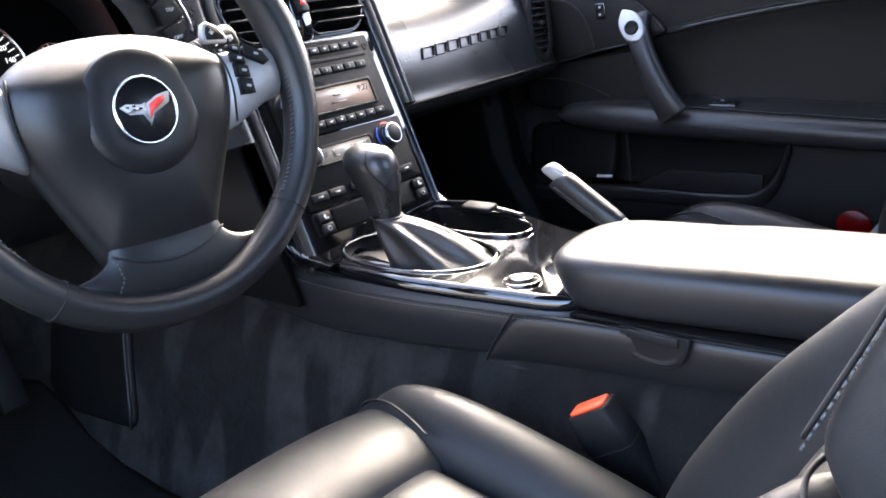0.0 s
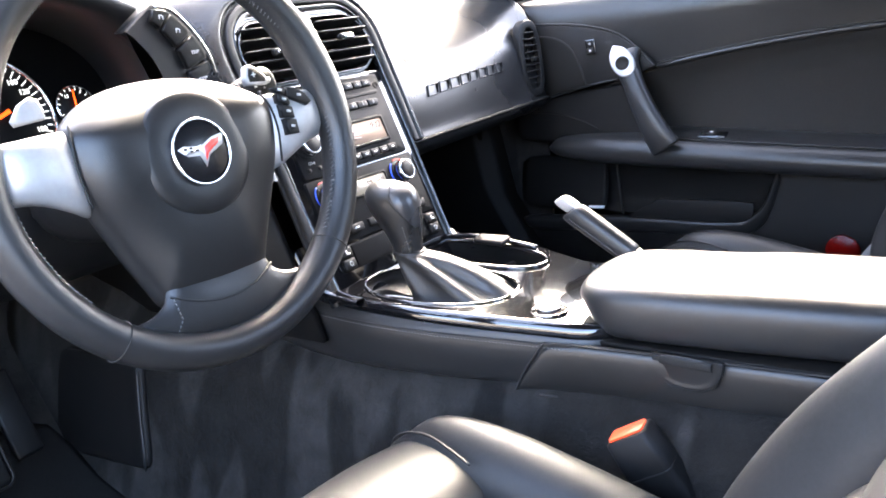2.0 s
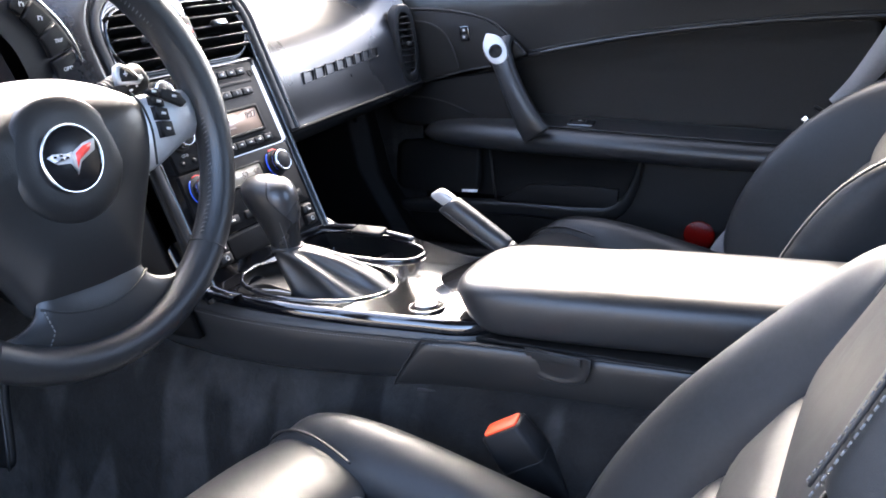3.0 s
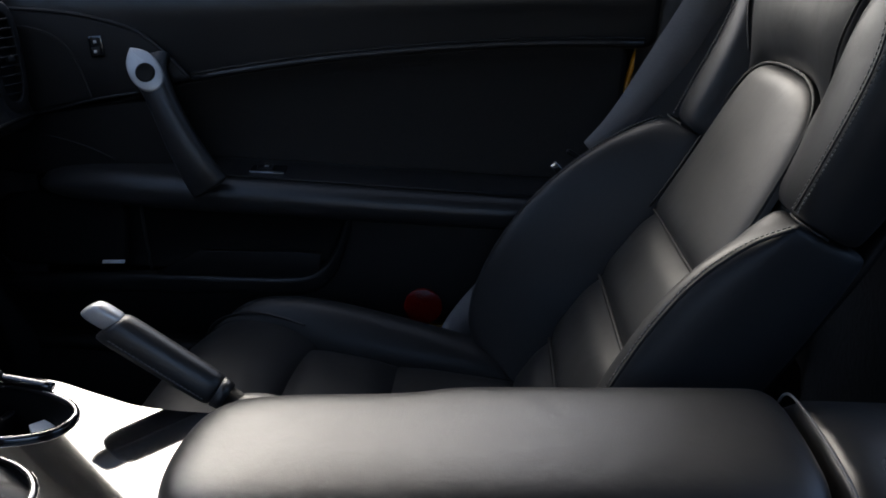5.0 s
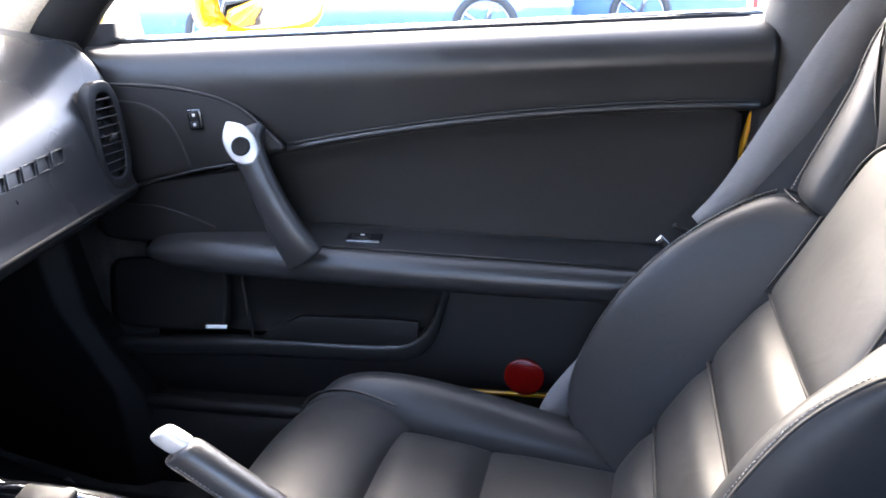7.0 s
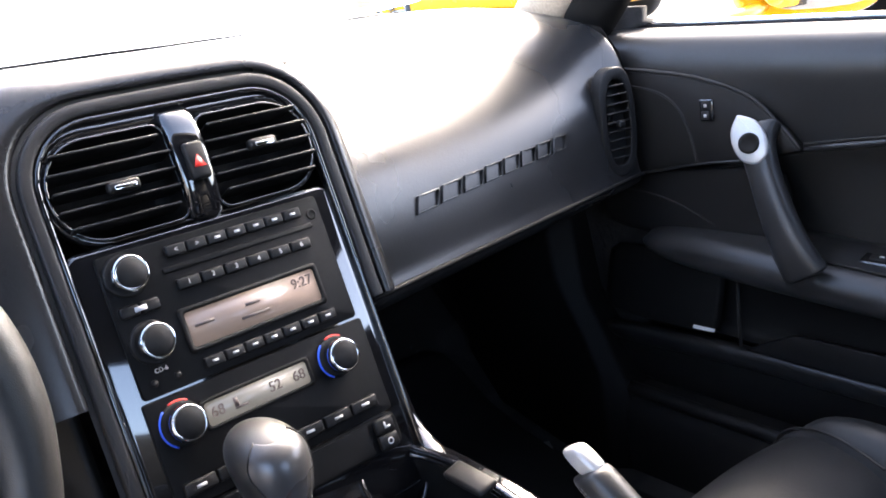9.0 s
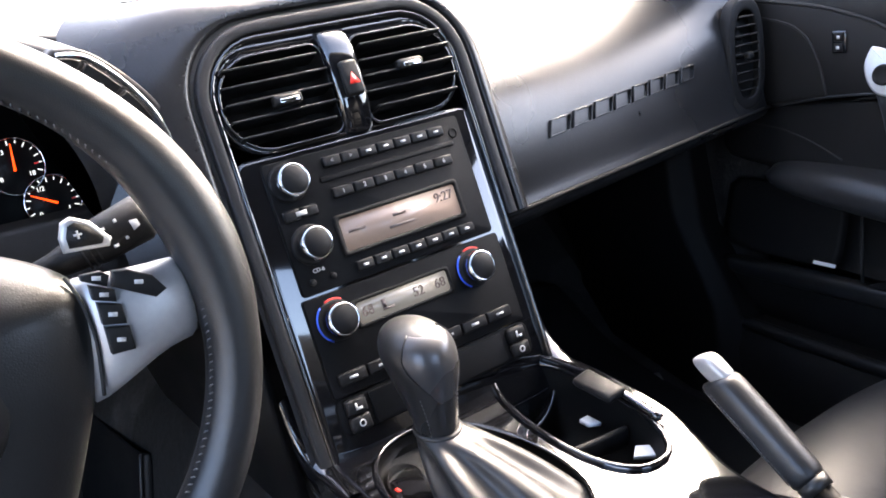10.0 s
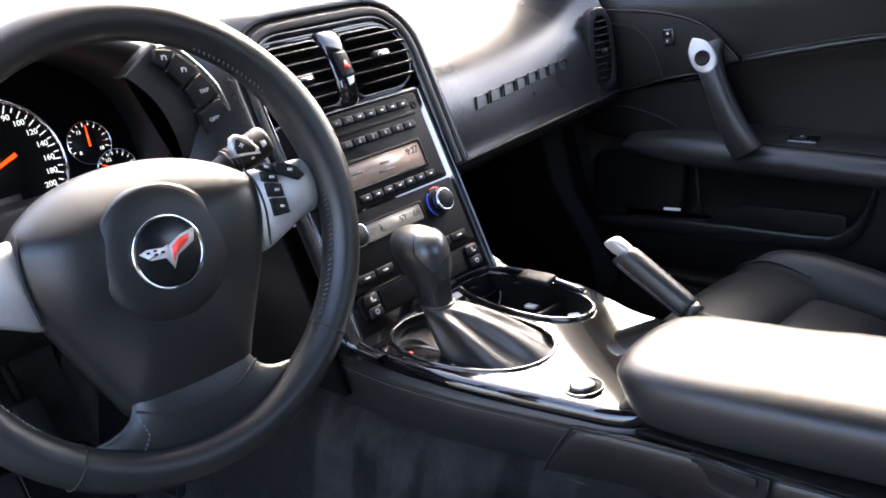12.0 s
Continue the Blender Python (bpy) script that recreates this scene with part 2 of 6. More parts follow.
def ring_plate(m, outer, inner, depth, r=0.0):
    """A flat frame between two outlines with the same number of points."""
    bm = bmesh.new()
    n = len(outer)
    a = [bm.verts.new((x, y, 0)) for x, y in outer]
    b = [bm.verts.new((x, y, 0)) for x, y in inner]
    c = [bm.verts.new((x, y, depth)) for x, y in outer]
    d = [bm.verts.new((x, y, depth)) for x, y in inner]
    for i in range(n):
        j = (i + 1) % n
        bm.faces.new((c[i], c[j], d[j], d[i]))
        bm.faces.new((a[j], a[i], b[i], b[j]))
        bm.faces.new((a[i], a[j], c[j], c[i]))
        bm.faces.new((b[j], b[i], d[i], d[j]))
    bm.transform(m)
    return bm


def oval(cx, cy, rx, ry, n=40, power=2.0, turn=0.0):
    out = []
    for k in range(n):
        a = 2 * math.pi * k / n
        c, s = math.cos(a), math.sin(a)
        x = rx * math.copysign(abs(c) ** (2 / power), c)
        y = ry * math.copysign(abs(s) ** (2 / power), s)
        t = radians(turn)
        out.append((cx + x * math.cos(t) - y * math.sin(t), cy + x * math.sin(t) + y * math.cos(t)))
    return out


def lettering(words, m, size, mat, parent, thick=0.0003, name="lettering", align="CENTER"):
    cu = bpy.data.curves.new(name, "FONT")
    cu.body, cu.size, cu.extrude, cu.align_x, cu.align_y = words, size, thick, align, "CENTER"
    tmp = bpy.data.objects.new(name, cu)
    scene.collection.objects.link(tmp)
    me = bpy.data.meshes.new_from_object(tmp.evaluated_get(bpy.context.evaluated_depsgraph_get()))
    bpy.data.objects.remove(tmp)
    bpy.data.curves.remove(cu)
    bm = bmesh.new()
    bm.from_mesh(me)
    bpy.data.meshes.remove(me)
    bm.transform(m)
    return part(name, bm, mat, parent, smooth=False)


def stitches(points, parent, step=0.006, size=0.0012, name="stitching"):
    """A row of short threads along a line."""
    p = [Vector(q) for q in points]
    bm = bmesh.new()
    walked, nxt = 0.0, 0.0
    for a, b in zip(p, p[1:]):
        d = b - a
        length = d.length
        if length < 1e-6:
            continue
        d.normalize()
        while nxt < walked + length:
            c = a + d * (nxt - walked)
            side = d.orthogonal().normalized()
            nor = d.cross(side)
            vs = []
            for e in (-0.3 * step, 0.3 * step):
                vs.append([bm.verts.new(c + d * e + (side * math.cos(k * 1.5708) + nor * math.sin(k * 1.5708)) * size * 0.5) for k in range(4)])
            for k in range(4):
                bm.faces.new((vs[0][k], vs[0][(k + 1) % 4], vs[1][(k + 1) % 4], vs[1][k]))
            bm.faces.new(vs[0])
            bm.faces.new(list(reversed(vs[1])))
            nxt += step
        walked += length
    return part(name, bm, STITCH, parent, "row of fine grey thread")


def frame_of(origin, xdir, ydir):
    """A frame from an origin, the way of its x axis and a hint for its y axis."""
    x = Vector(xdir).normalized()
    z = x.cross(Vector(ydir)).normalized()
    y = z.cross(x)
    return Matrix.Translation(origin) @ Matrix((x, y, z)).transposed().to_4x4()


def mesh_join(*bms):
    out = bmesh.new()
    for b in bms:
        me = bpy.data.meshes.new("tmp")
        b.to_mesh(me)
        b.free()
        out.from_mesh(me)
        bpy.data.meshes.remove(me)
    return out


# ---- ground, outside and body shell ----
def build_outside():
    bm = bmesh.new()
    bmesh.ops.create_grid(bm, x_segments=40, y_segments=40, size=400)
    bm.transform(pose(0, 0, -0.16))
    # unseen plain wall, added on the driver's side to hold back low sky light
    solo("wall_light_block", rbox(pose(-7.5, 0, 0.94), 0.3, 40, 2.2, 0.02), STUCCO, "plain grey rendered wall, added out of view to cut low light", "wall", kind="structure")
    solo("ground", bm, ASPHALT, "pale worn asphalt of a sunlit car park", "ground", kind="structure")


def build_shell():
    """Floor, tunnel, sills, bulkheads, roof and pillars of the cabin."""
    # floor with a rising toe board
    rows = []
    for y, z in ((-0.62, 0.10), (-0.2, 0.10), (0.25, 0.10), (0.62, 0.10), (0.80, 0.14), (0.98, 0.34), (1.06, 0.55), (1.07, 0.80)):
        rows.append([(x, y, z) for x in (-0.72, -0.3, 0.0, 0.3, 0.75)])
    solo("floor", sheet(rows, -0.02), CARPET, "charcoal carpet over the cabin floor", "floor", kind="structure")
    # carpeted tunnel under the console
    rows = []
    for y, w, z in ((-0.64, 0.15, 0.36), (-0.2, 0.135, 0.375), (0.1, 0.125, 0.376), (0.3, 0.125, 0.37), (0.45, 0.14, 0.37), (0.7, 0.17, 0.42), (1.0, 0.22, 0.5)):
        rows.append([(-w - 0.075, y, 0.09), (-w - 0.04, y, 0.16), (-w - 0.01, y, 0.28), (-w + 0.02, y, z), (0, y, z + 0.005), (w - 0.02, y, z), (w + 0.01, y, 0.28), (w + 0.04, y, 0.16), (w + 0.075, y, 0.09)])
    solo("tunnel", sheet(rows, -0.01), CARPET, "charcoal carpet covering the centre tunnel", "tunnel", kind="structure", sub=1)
    # sills
    for side, name in ((1, "sill_right"), (-1, "sill_left")):
        x = 0.735 * side
        prof = [(-0.05, 0.08), (-0.05, 0.20), (-0.03, 0.232), (0.04, 0.236), (0.10, 0.225), (0.115, 0.15), (0.115, 0.05)]
        rings = []
        for y in (-0.62, -0.3, 0.1, 0.5, 0.62):
            rings.append([(x + side * a, y, z) for a, z in prof])
        solo(name, loft(rings), PLASTIC, "matt black moulded door sill", "sill", kind="structure", bevel=0.006)
    # kick panel ahead of the right door opening
    rings = []
    for y, z in ((0.56, 0.06), (0.58, 0.26), (0.66, 0.40), (0.70, 0.62)):
        rings.append([(0.665, y, z), (0.69, y - 0.035, z - 0.02), (0.78, y - 0.04, z - 0.03), (0.78, y + 0.3, z), (0.67, y + 0.3, z)])
    solo("kick_panel", loft(rings), DARK, "black trim panel ahead of the door opening", "trim panel", kind="structure", bevel=0.006)
    # rubber seal that follows the door opening round its lower front corner
    seal = spline([(0.705, 0.818, 0.52), (0.705, 0.812, 0.44), (0.703, 0.802, 0.365), (0.70, 0.788, 0.306), (0.70, 0.748, 0.262), (0.70, 0.666, 0.238), (0.70, 0.511, 0.233), (0.70, 0.34, 0.231), (0.70, 0.1, 0.231), (0.70, -0.3, 0.232)], 6)
    solo("door_seal", tube(seal, 0.011, 10), PLASTIC, "rounded black rubber seal along the door opening", "door seal", kind="structure")
    rows = [[(0.75, 0.55, z), (0.69, 0.8, z), (0.64, 1.2, z)] for z in (0.04, 0.4, 0.8)]
    solo("wall_footwell_right", sheet(rows, -0.02), CARPET, "charcoal carpeted side of the footwell", "wall", kind="structure")
    rows = [[(-0.75, 0.55, z), (-0.72, 0.8, z), (-0.68, 1.05, z)] for z in (0.08, 0.4, 0.8)]
    solo("wall_footwell_left", sheet(rows, 0.02), CARPET, "charcoal carpeted side of the footwell", "wall", kind="structure")
    # rear bulkhead and cargo floor
    rows = [[(x, y, z) for x in (-0.8, -0.4, 0, 0.4, 0.8)] for y, z in ((-0.60, 0.09), (-0.615, 0.35), (-0.63, 0.535), (-0.66, 0.562), (-0.72, 0.565), (-0.80, 0.52), (-1.0, 0.50), (-1.7, 0.52))]
    solo("cargo_floor", sheet(rows, -0.02), CARPETGREY, "grey carpeted ledge and cargo floor behind the seats", "cargo floor", kind="structure", sub=2)
    rows = [[(x, y, z) for x in (-0.8, 0, 0.8)] for y, z in ((-1.68, 0.5), (-1.75, 0.8), (-1.7, 0.95))]
    solo("wall_rear", sheet(rows, -0.02), CARPETGREY, "grey carpeted tail of the cargo bay", "wall", kind="structure")
    for side, name in ((1, "wall_rear_right"), (-1, "wall_rear_left")):
        rows = [[(side * (0.74 - 0.1 * k), y, z) for k, y, z in ((0, -0.46 if side > 0 else -0.62, a), (0, -0.8, a), (1, -1.2, a), (1, -1.7, a))] for a in (0.09, 0.5, 0.8, 1.0)]
        solo(name, sheet(rows, -0.02 * side), CARPETGREY, "grey carpeted side of the cargo bay", "wall", kind="structure")
    # roof with a windscreen header, B-pillars and rear glass frame
    rows = [[(x, y, z - 0.05 * abs(x) ** 2) for x in (-0.56, -0.3, 0, 0.3, 0.56)] for y, z in ((0.24, 1.045), (0.1, 1.065), (-0.2, 1.075), (-0.45, 1.065), (-0.62, 1.04))]
    solo("ceiling", sheet(rows, 0.03), PILLAR, "grey cloth roof lining", "ceiling", kind="structure")
    def pillar_rings(side, back, front):
        """Slab between two shares of the pillar's depth, from the dashboard's corner up to the roof."""
        rings = []
        for cx, cy, cz, h in ((0.715, 0.69, 0.765, 0.09), (0.703, 0.655, 0.800, 0.088), (0.682, 0.58, 0.870, 0.082), (0.630, 0.40, 0.975, 0.060), (0.578, 0.235, 1.035, 0.045)):
            y0, y1 = cy - h + 2 * h * back, cy - h + 2 * h * front
            d = 0.3 * h
            rings.append([(side * (cx + 0.030), y0, cz - d), (side * (cx - 0.002), y0 + 0.006, cz - d), (side * (cx - 0.012), 0.6 * y0 + 0.4 * y1, cz - 0.2 * d), (side * (cx - 0.014), 0.4 * y0 + 0.6 * y1, cz + 0.3 * d), (side * (cx - 0.004), y1 - 0.004, cz + d), (side * (cx + 0.030), y1, cz + d)])
        return rings
    for side, tag in ((1, "right"), (-1, "left")):
        solo("pillar_front_" + tag, loft(pillar_rings(side, 0.52, 1.0)), TAN, "beige cloth covered windscreen pillar", "pillar", kind="structure", sub=1)
        # rear half of the pillar lies in shadow; that shade is its black colour
        solo("pillar_shade_" + tag, loft(pillar_rings(side, 0.0, 0.50)), DARK, "shaded half of the windscreen pillar, coloured black", "pillar", kind="structure", sub=1)
    for side, name in ((1, "roof_rail_right"), (-1, "roof_rail_left")):
        path = spline([(0.585 * side, 0.25, 1.015), (0.60 * side, 0.0, 1.03), (0.60 * side, -0.25, 1.025), (0.585 * side, -0.5, 1.01)], 5)
        solo(name, tube(path, 0.034, 10, flat=1.0), PILLAR, "grey trimmed roof rail above the side window", "roof rail", kind="structure")
    for side, name in ((1, "pillar_rear_right"), (-1, "pillar_rear_left")):
        s = side
        back = 0.0 if side > 0 else -0.16
        rows = [[(s * (0.70 - 0.10 * k), y + back, z) for y, k in ((-0.305 - 0.03 * q, -0.45 + q * 0.9), (-0.37 - 0.03 * q, 0.15 + q), (-0.52, 0.3 + q), (-0.62, 0.2 + q))] for z, q in ((0.23, 0.0), (0.5, 0.0), (0.64, 0.0), (0.8, 0.15), (0.95, 0.7), (1.04, 1.1))]
        solo(name, sheet(rows, -0.03 * s), PILLAR, "grey moulded plastic pillar behind the door", "pillar", kind="structure", sub=1)


# ---- dashboard ----
def dash_profile(x):
    """Points of the dashboard's skin at x, from under the lip up and forward to the windscreen."""
    k = min(max((x - 0.14) / 0.52, 0.0), 1.0)
    e = max(0.0, (x - 0.50) / 0.16)
    e = min(e, 1.0) ** 1.5
    lip = 0.432 + 0.066 * k
    def mixv(a, b):
        return a + (b - a) * e
    bow = math.sin(math.pi * min(k * 1.1, 1.0))
    return [(x, 0.66, 0.545), (x, lip + 0.06, 0.552), (x, lip + 0.004, 0.578 - 0.004 * k), (x, lip - 0.002, 0.592 - 0.007 * k), (x, lip + 0.006, 0.600 - 0.007 * k),
            (x, mixv(lip + 0.009 + 0.003 * bow, 0.507), 0.625), (x, mixv(lip + 0.018 + 0.008 * bow, 0.509), 0.662), (x, mixv(lip + 0.036 + 0.014 * bow, 0.515), 0.705), (x, mixv(lip + 0.082 + 0.022 * bow, 0.533), 0.75),
            (x, mixv(lip + 0.135 + 0.03 * bow, 0.562), 0.79 - 0.008 * e), (x, 0.66, 0.812 - 0.012 * e), (x, 0.80, 0.812), (x, 1.0, 0.802), (x, 1.08, 0.79)]


def dash_at(x, z):
    """Point of the dashboard's face at a height, and its way upward."""
    prof = [Vector(p) for p in dash_profile(x)[4:10]]
    for a, b in zip(prof, prof[1:]):
        if z <= b.z:
            return a.lerp(b, (z - a.z) / (b.z - a.z)), (b - a).normalized()
    return prof[-1], (prof[-1] - prof[-2]).normalized()


def build_dashboard():
    dash = thing("dashboard", (0.3, 0.7, 0.55), "black soft-skinned dashboard with a raised glovebox face", "dashboard", kind="structure")
    xs = [0.139, 0.17, 0.22, 0.28, 0.36, 0.44, 0.52, 0.56, 0.60, 0.635, 0.668]
    part("glovebox_face", sheet([dash_profile(x) for x in xs], -0.004), DASHTOP, dash, "grained black skin", sub=2)
    # dashboard end face beside the door
    end = dash_profile(0.668)
    bm = bmesh.new()
    bm.faces.new([bm.verts.new((0.672, y, z)) for _, y, z in end] + [bm.verts.new((0.672, 1.08, 0.5)), bm.verts.new((0.672, 0.66, 0.5))])
    part("end_panel", bm, DARK, dash)
    # ridge along the lower lip
    lip = [Vector(dash_profile(x)[3]) + Vector((0, -0.002, 0.002)) for x in xs]
    part("lip", tube(spline(lip, 3), 0.0030, 8), DARK, dash)
    # upper deck over the centre and the driver's side
    rows = [[(x, y, z) for y, z in ((0.515, 0.80), (0.53, 0.822), (0.60, 0.824), (0.75, 0.818), (0.9, 0.808), (1.08, 0.79))] for x in (-0.14, -0.05, 0.05, 0.15)]
    part("centre_deck", sheet(rows, -0.006), DASHTOP, dash, sub=1)
    rows = [[(x, y, z) for y, z in ((0.56, 0.80 + h), (0.64, 0.835 + h), (0.75, 0.825 + h * 0.5), (0.9, 0.808), (1.08, 0.79))] for x, h in ((-0.72, -0.03), (-0.62, 0.0), (-0.5, 0.03), (-0.38, 0.04), (-0.26, 0.02), (-0.14, -0.005))]
    part("driver_deck", sheet(rows, -0.006), DASHTOP, dash, sub=1)
    # lower panels under the wheel and under the glovebox
    rows = [[(x, y, z) for y, z in ((0.50, 0.70), (0.47, 0.62), (0.50, 0.545), (0.62, 0.50), (0.75, 0.52))] for x in (-0.72, -0.5, -0.3, -0.145)]
    part("knee_panel", sheet(rows, -0.01), PLASTIC, dash, sub=1)
    rows = [[(x, y, z) for y, z in ((0.60, 0.552), (0.70, 0.53), (0.9, 0.50), (1.05, 0.5))] for x in (0.14, 0.4, 0.70)]
    part("under_panel", sheet(rows, -0.01), DARK, dash)
    rows = [[(0.142, 0.46 + 0.39 * (z - 0.616), z), (0.142, 0.7, z), (0.142, 0.95, z)] for z in (0.40, 0.55, 0.66)]
    part("tunnel_side_right", sheet(rows, -0.01), DARK, dash)
    rows = [[(-0.138, 0.46 + 0.39 * (z - 0.616), z), (-0.138, 0.7, z), (-0.138, 0.95, z)] for z in (0.40, 0.55, 0.80)]
    part("tunnel_side_left", sheet(rows, -0.01), PLASTIC, dash)
    part("end_filler", rbox(pose(0.705, 0.85, 0.778), 0.08, 0.42, 0.018, 0.004), DARK, dash)
    return dash


def build_binnacle():
    pod = thing("instrument_binnacle", (-0.39, 0.55, 0.60), "hooded black instrument binnacle behind the wheel", "instrument panel")
    # hood: arch rings from the rear lip inward to the dial plate and outward over the deck
    def arch(cx, cz, rx, up, down, y, lean, n=28):
        out = []
        for k in range(n):
            a = 2 * math.pi * k / n
            s = math.sin(a)
            rz = up if s > 0 else down
            x = cx + rx * math.copysign(abs(math.cos(a)) ** 0.8, math.cos(a))
            z = cz + rz * math.copysign(abs(s) ** 0.8, s)
            out.append((x, y + lean * (z - cz), z))
        return out
    rings = [arch(-0.39, 0.70, 0.258, 0.125, 0.13, 0.70, 0.25), arch(-0.39, 0.70, 0.262, 0.135, 0.13, 0.60, 0.25), arch(-0.39, 0.70, 0.256, 0.146, 0.12, 0.535, 0.15), arch(-0.39, 0.70, 0.240, 0.150, 0.115, 0.508, 0.05), arch(-0.39, 0.70, 0.222, 0.142, 0.108, 0.502, 0.02),
             arch(-0.39, 0.70, 0.188, 0.128, 0.102, 0.508, 0.05), arch(-0.39, 0.70, 0.182, 0.122, 0.098, 0.56, 0.2), arch(-0.39, 0.70, 0.196, 0.120, 0.096, 0.646, 0.29)]
    part("hood", loft(rings, caps=False), GRAIN, pod, sub=2)
    m = frame_of((-0.39, 0.632, 0.70), (1, 0, 0), (0, 0.29, 1))
    part("dial_plate", prism(m @ pose(0, 0, -0.004), oval(0, 0, 0.225, 0.165, 40, 2.6), 0.003), DARK, pod)
    # frame m has z towards the driver
    def dial(cx, cy, r, name):
        d = part(name, lathe(m @ pose(cx, cy, 0.0015), [(r * 0.965, 0.0), (r * 0.965, 0.0012)], 48), DARK, pod, "black dial with white print")
        part("bezel", lathe(m @ pose(cx, cy, 0), [(r * 0.96, 0.001), (r * 0.965, 0.006), (r, 0.0075), (r * 1.02, 0.003), (r * 1.02, 0.0)], 48, cap=False), CHROME, d, "thin bright ring")
        return d
    def ticks(d, cx, cy, r, start, stop, n, long, wide):
        bms = []
        for k in range(n + 1):
            a = radians(start + (stop - start) * k / n)
            ln = long if k % 2 == 0 else long * 0.6
            c = Vector((cx + (r - ln / 2) * math.cos(a), cy + (r - ln / 2) * math.sin(a), 0.0032))
            bms.append(rbox(m @ Matrix.Translation(c) @ pose(0, 0, 0, 0, 0, math.degrees(a)), ln, wide, 0.0004, 0))
        part("scale", mesh_join(*bms), DIALINK, d, smooth=False)
    def needle(d, cx, cy, r, a):
        mm = m @ pose(cx, cy, 0.0045, 0, 0, a)
        part("needle", prism(mm, [(-0.55 * r if r > 0.03 else -0.2 * r, -0.05 * r), (r, -0.018 * r), (r, 0.018 * r), (-0.55 * r if r > 0.03 else -0.2 * r, 0.05 * r)], 0.0015), NEEDLE, d, "orange pointer")
    sx, sy, sr = 0.031, 0.006, 0.076
    d = dial(sx, sy, sr, "speedometer")
    ticks(d, sx, sy, sr * 0.93, 225, -45, 40, 0.009, 0.0012)
    needle(d, sx, sy, sr * 0.62, 202)
    for k, ang in zip((0, 20, 30, 40, 50, 60, 70, 80, 90, 100, 120, 140, 160, 180, 200), (212, 172, 150, 132, 116, 102, 88, 74, 60, 46, 30, 14, -2, -17, -32)):
        a = radians(ang)
        lettering(str(k), m @ pose(sx + sr * 0.76 * math.cos(a), sy + sr * 0.76 * math.sin(a), 0.0032), 0.0088, DIALINK, d, name="numeral")
    part("odometer", rbox(m @ pose(sx, sy - 0.036, 0.003), 0.028, 0.009, 0.0006, 0), LCDINK, d, "dim trip display")
    for cx, cy, r, a, marks in ((0.138, 0.008, 0.0255, 84, ("8", "13", "18")), (0.160, -0.030, 0.0245, 150, ("0", "1/2", "1"))):
        d = dial(cx, cy, r, "gauge")
        ticks(d, cx, cy, r * 0.92, 200, -20, 12, 0.004, 0.0009)
        needle(d, cx, cy, r * 0.8, a)
        for t, ang in zip(marks, (215, 118, -35)):
            lettering(t, m @ pose(cx + r * 0.62 * math.cos(radians(ang)), cy + r * 0.62 * math.sin(radians(ang)), 0.0032), 0.0058, DIALINK, d, name="numeral")
        part("red_zone", rbox(m @ pose(cx + r * 0.75, cy - 0.001, 0.003), 0.004, 0.0014, 0.0004, 0), REDINK, d)
    # tachometer, mostly hidden by the wheel
    d = dial(-0.09, 0.018, 0.062, "tachometer")
    ticks(d, -0.09, 0.018, 0.057, 225, -45, 28, 0.008, 0.0012)
    needle(d, -0.09, 0.018, 0.04, 225)
    return pod


def build_switch_pod():
    """Four curved push buttons on the inner cheek of the binnacle."""
    pod = thing("button_pod", (-0.18, 0.51, 0.74), "curved column of grey push buttons beside the dials", "button panel")
    outer = spline([(-0.236, 0.811), (-0.215, 0.806), (-0.190, 0.782), (-0.171, 0.752), (-0.163, 0.715), (-0.161, 0.672)], 8)
    inner = spline([(-0.240, 0.799), (-0.229, 0.790), (-0.211, 0.768), (-0.200, 0.742), (-0.194, 0.712), (-0.192, 0.672)], 8)
    y0 = 0.476
    rail = [(p[0] + 0.003, y0 - 0.001, p[1] + 0.002) for p in outer]
    part("edge_trim", tube(rail, 0.0022, 6), CHROME, pod, "thin bright edge")
    n = len(outer) - 1
    words = ("", "", "TRIP", "OPTION", "")
    for b in range(5):
        i0, i1 = n * b // 5 + 1, n * (b + 1) // 5
        ring = [outer[i] for i in range(i0, i1 + 1)] + [inner[i] for i in range(i1, i0 - 1, -1)]
        m = frame_of((0, y0 + 0.010, 0), (1, 0, 0), (0, 0, 1))
        bt = part("button", prism(m, [(p[0], p[1]) for p in ring], 0.010, 0.0015), PLASTIC, pod)
        c = Vector((sum(p[0] for p in ring) / len(ring), sum(p[1] for p in ring) / len(ring)))
        if b == 4:
            continue
        if words[b]:
            lettering(words[b], m @ pose(c[0] + 0.004, c[1], 0.0104, 0, 0, 4), 0.0058, WHITEPRINT, bt, name="lettering")
        else:
            part("symbol", mesh_join(*[rbox(m @ pose(c[0] + dx, c[1] + dy, 0.0104), w, h, 0.0006, 0) for dx, dy, w, h in ((0.001, 0, 0.0014, 0.005), (0.0035, 0.0015, 0.0022, 0.0014), (0.0055, -0.001, 0.0014, 0.0042))]), WHITEPRINT, bt)
    ring = [(p[0] + 0.016 - 0.012 * (1 - k / n), p[1] + 0.006) for k, p in enumerate(outer)] + [(p[0] - 0.034, p[1] - 0.010) for p in reversed(inner)]
    part("backing", prism(frame_of((0, y0 + 0.024, 0), (1, 0, 0), (0, 0, 1)), [(p[0], p[1]) for p in ring], 0.017, 0.003), PLASTIC, pod)


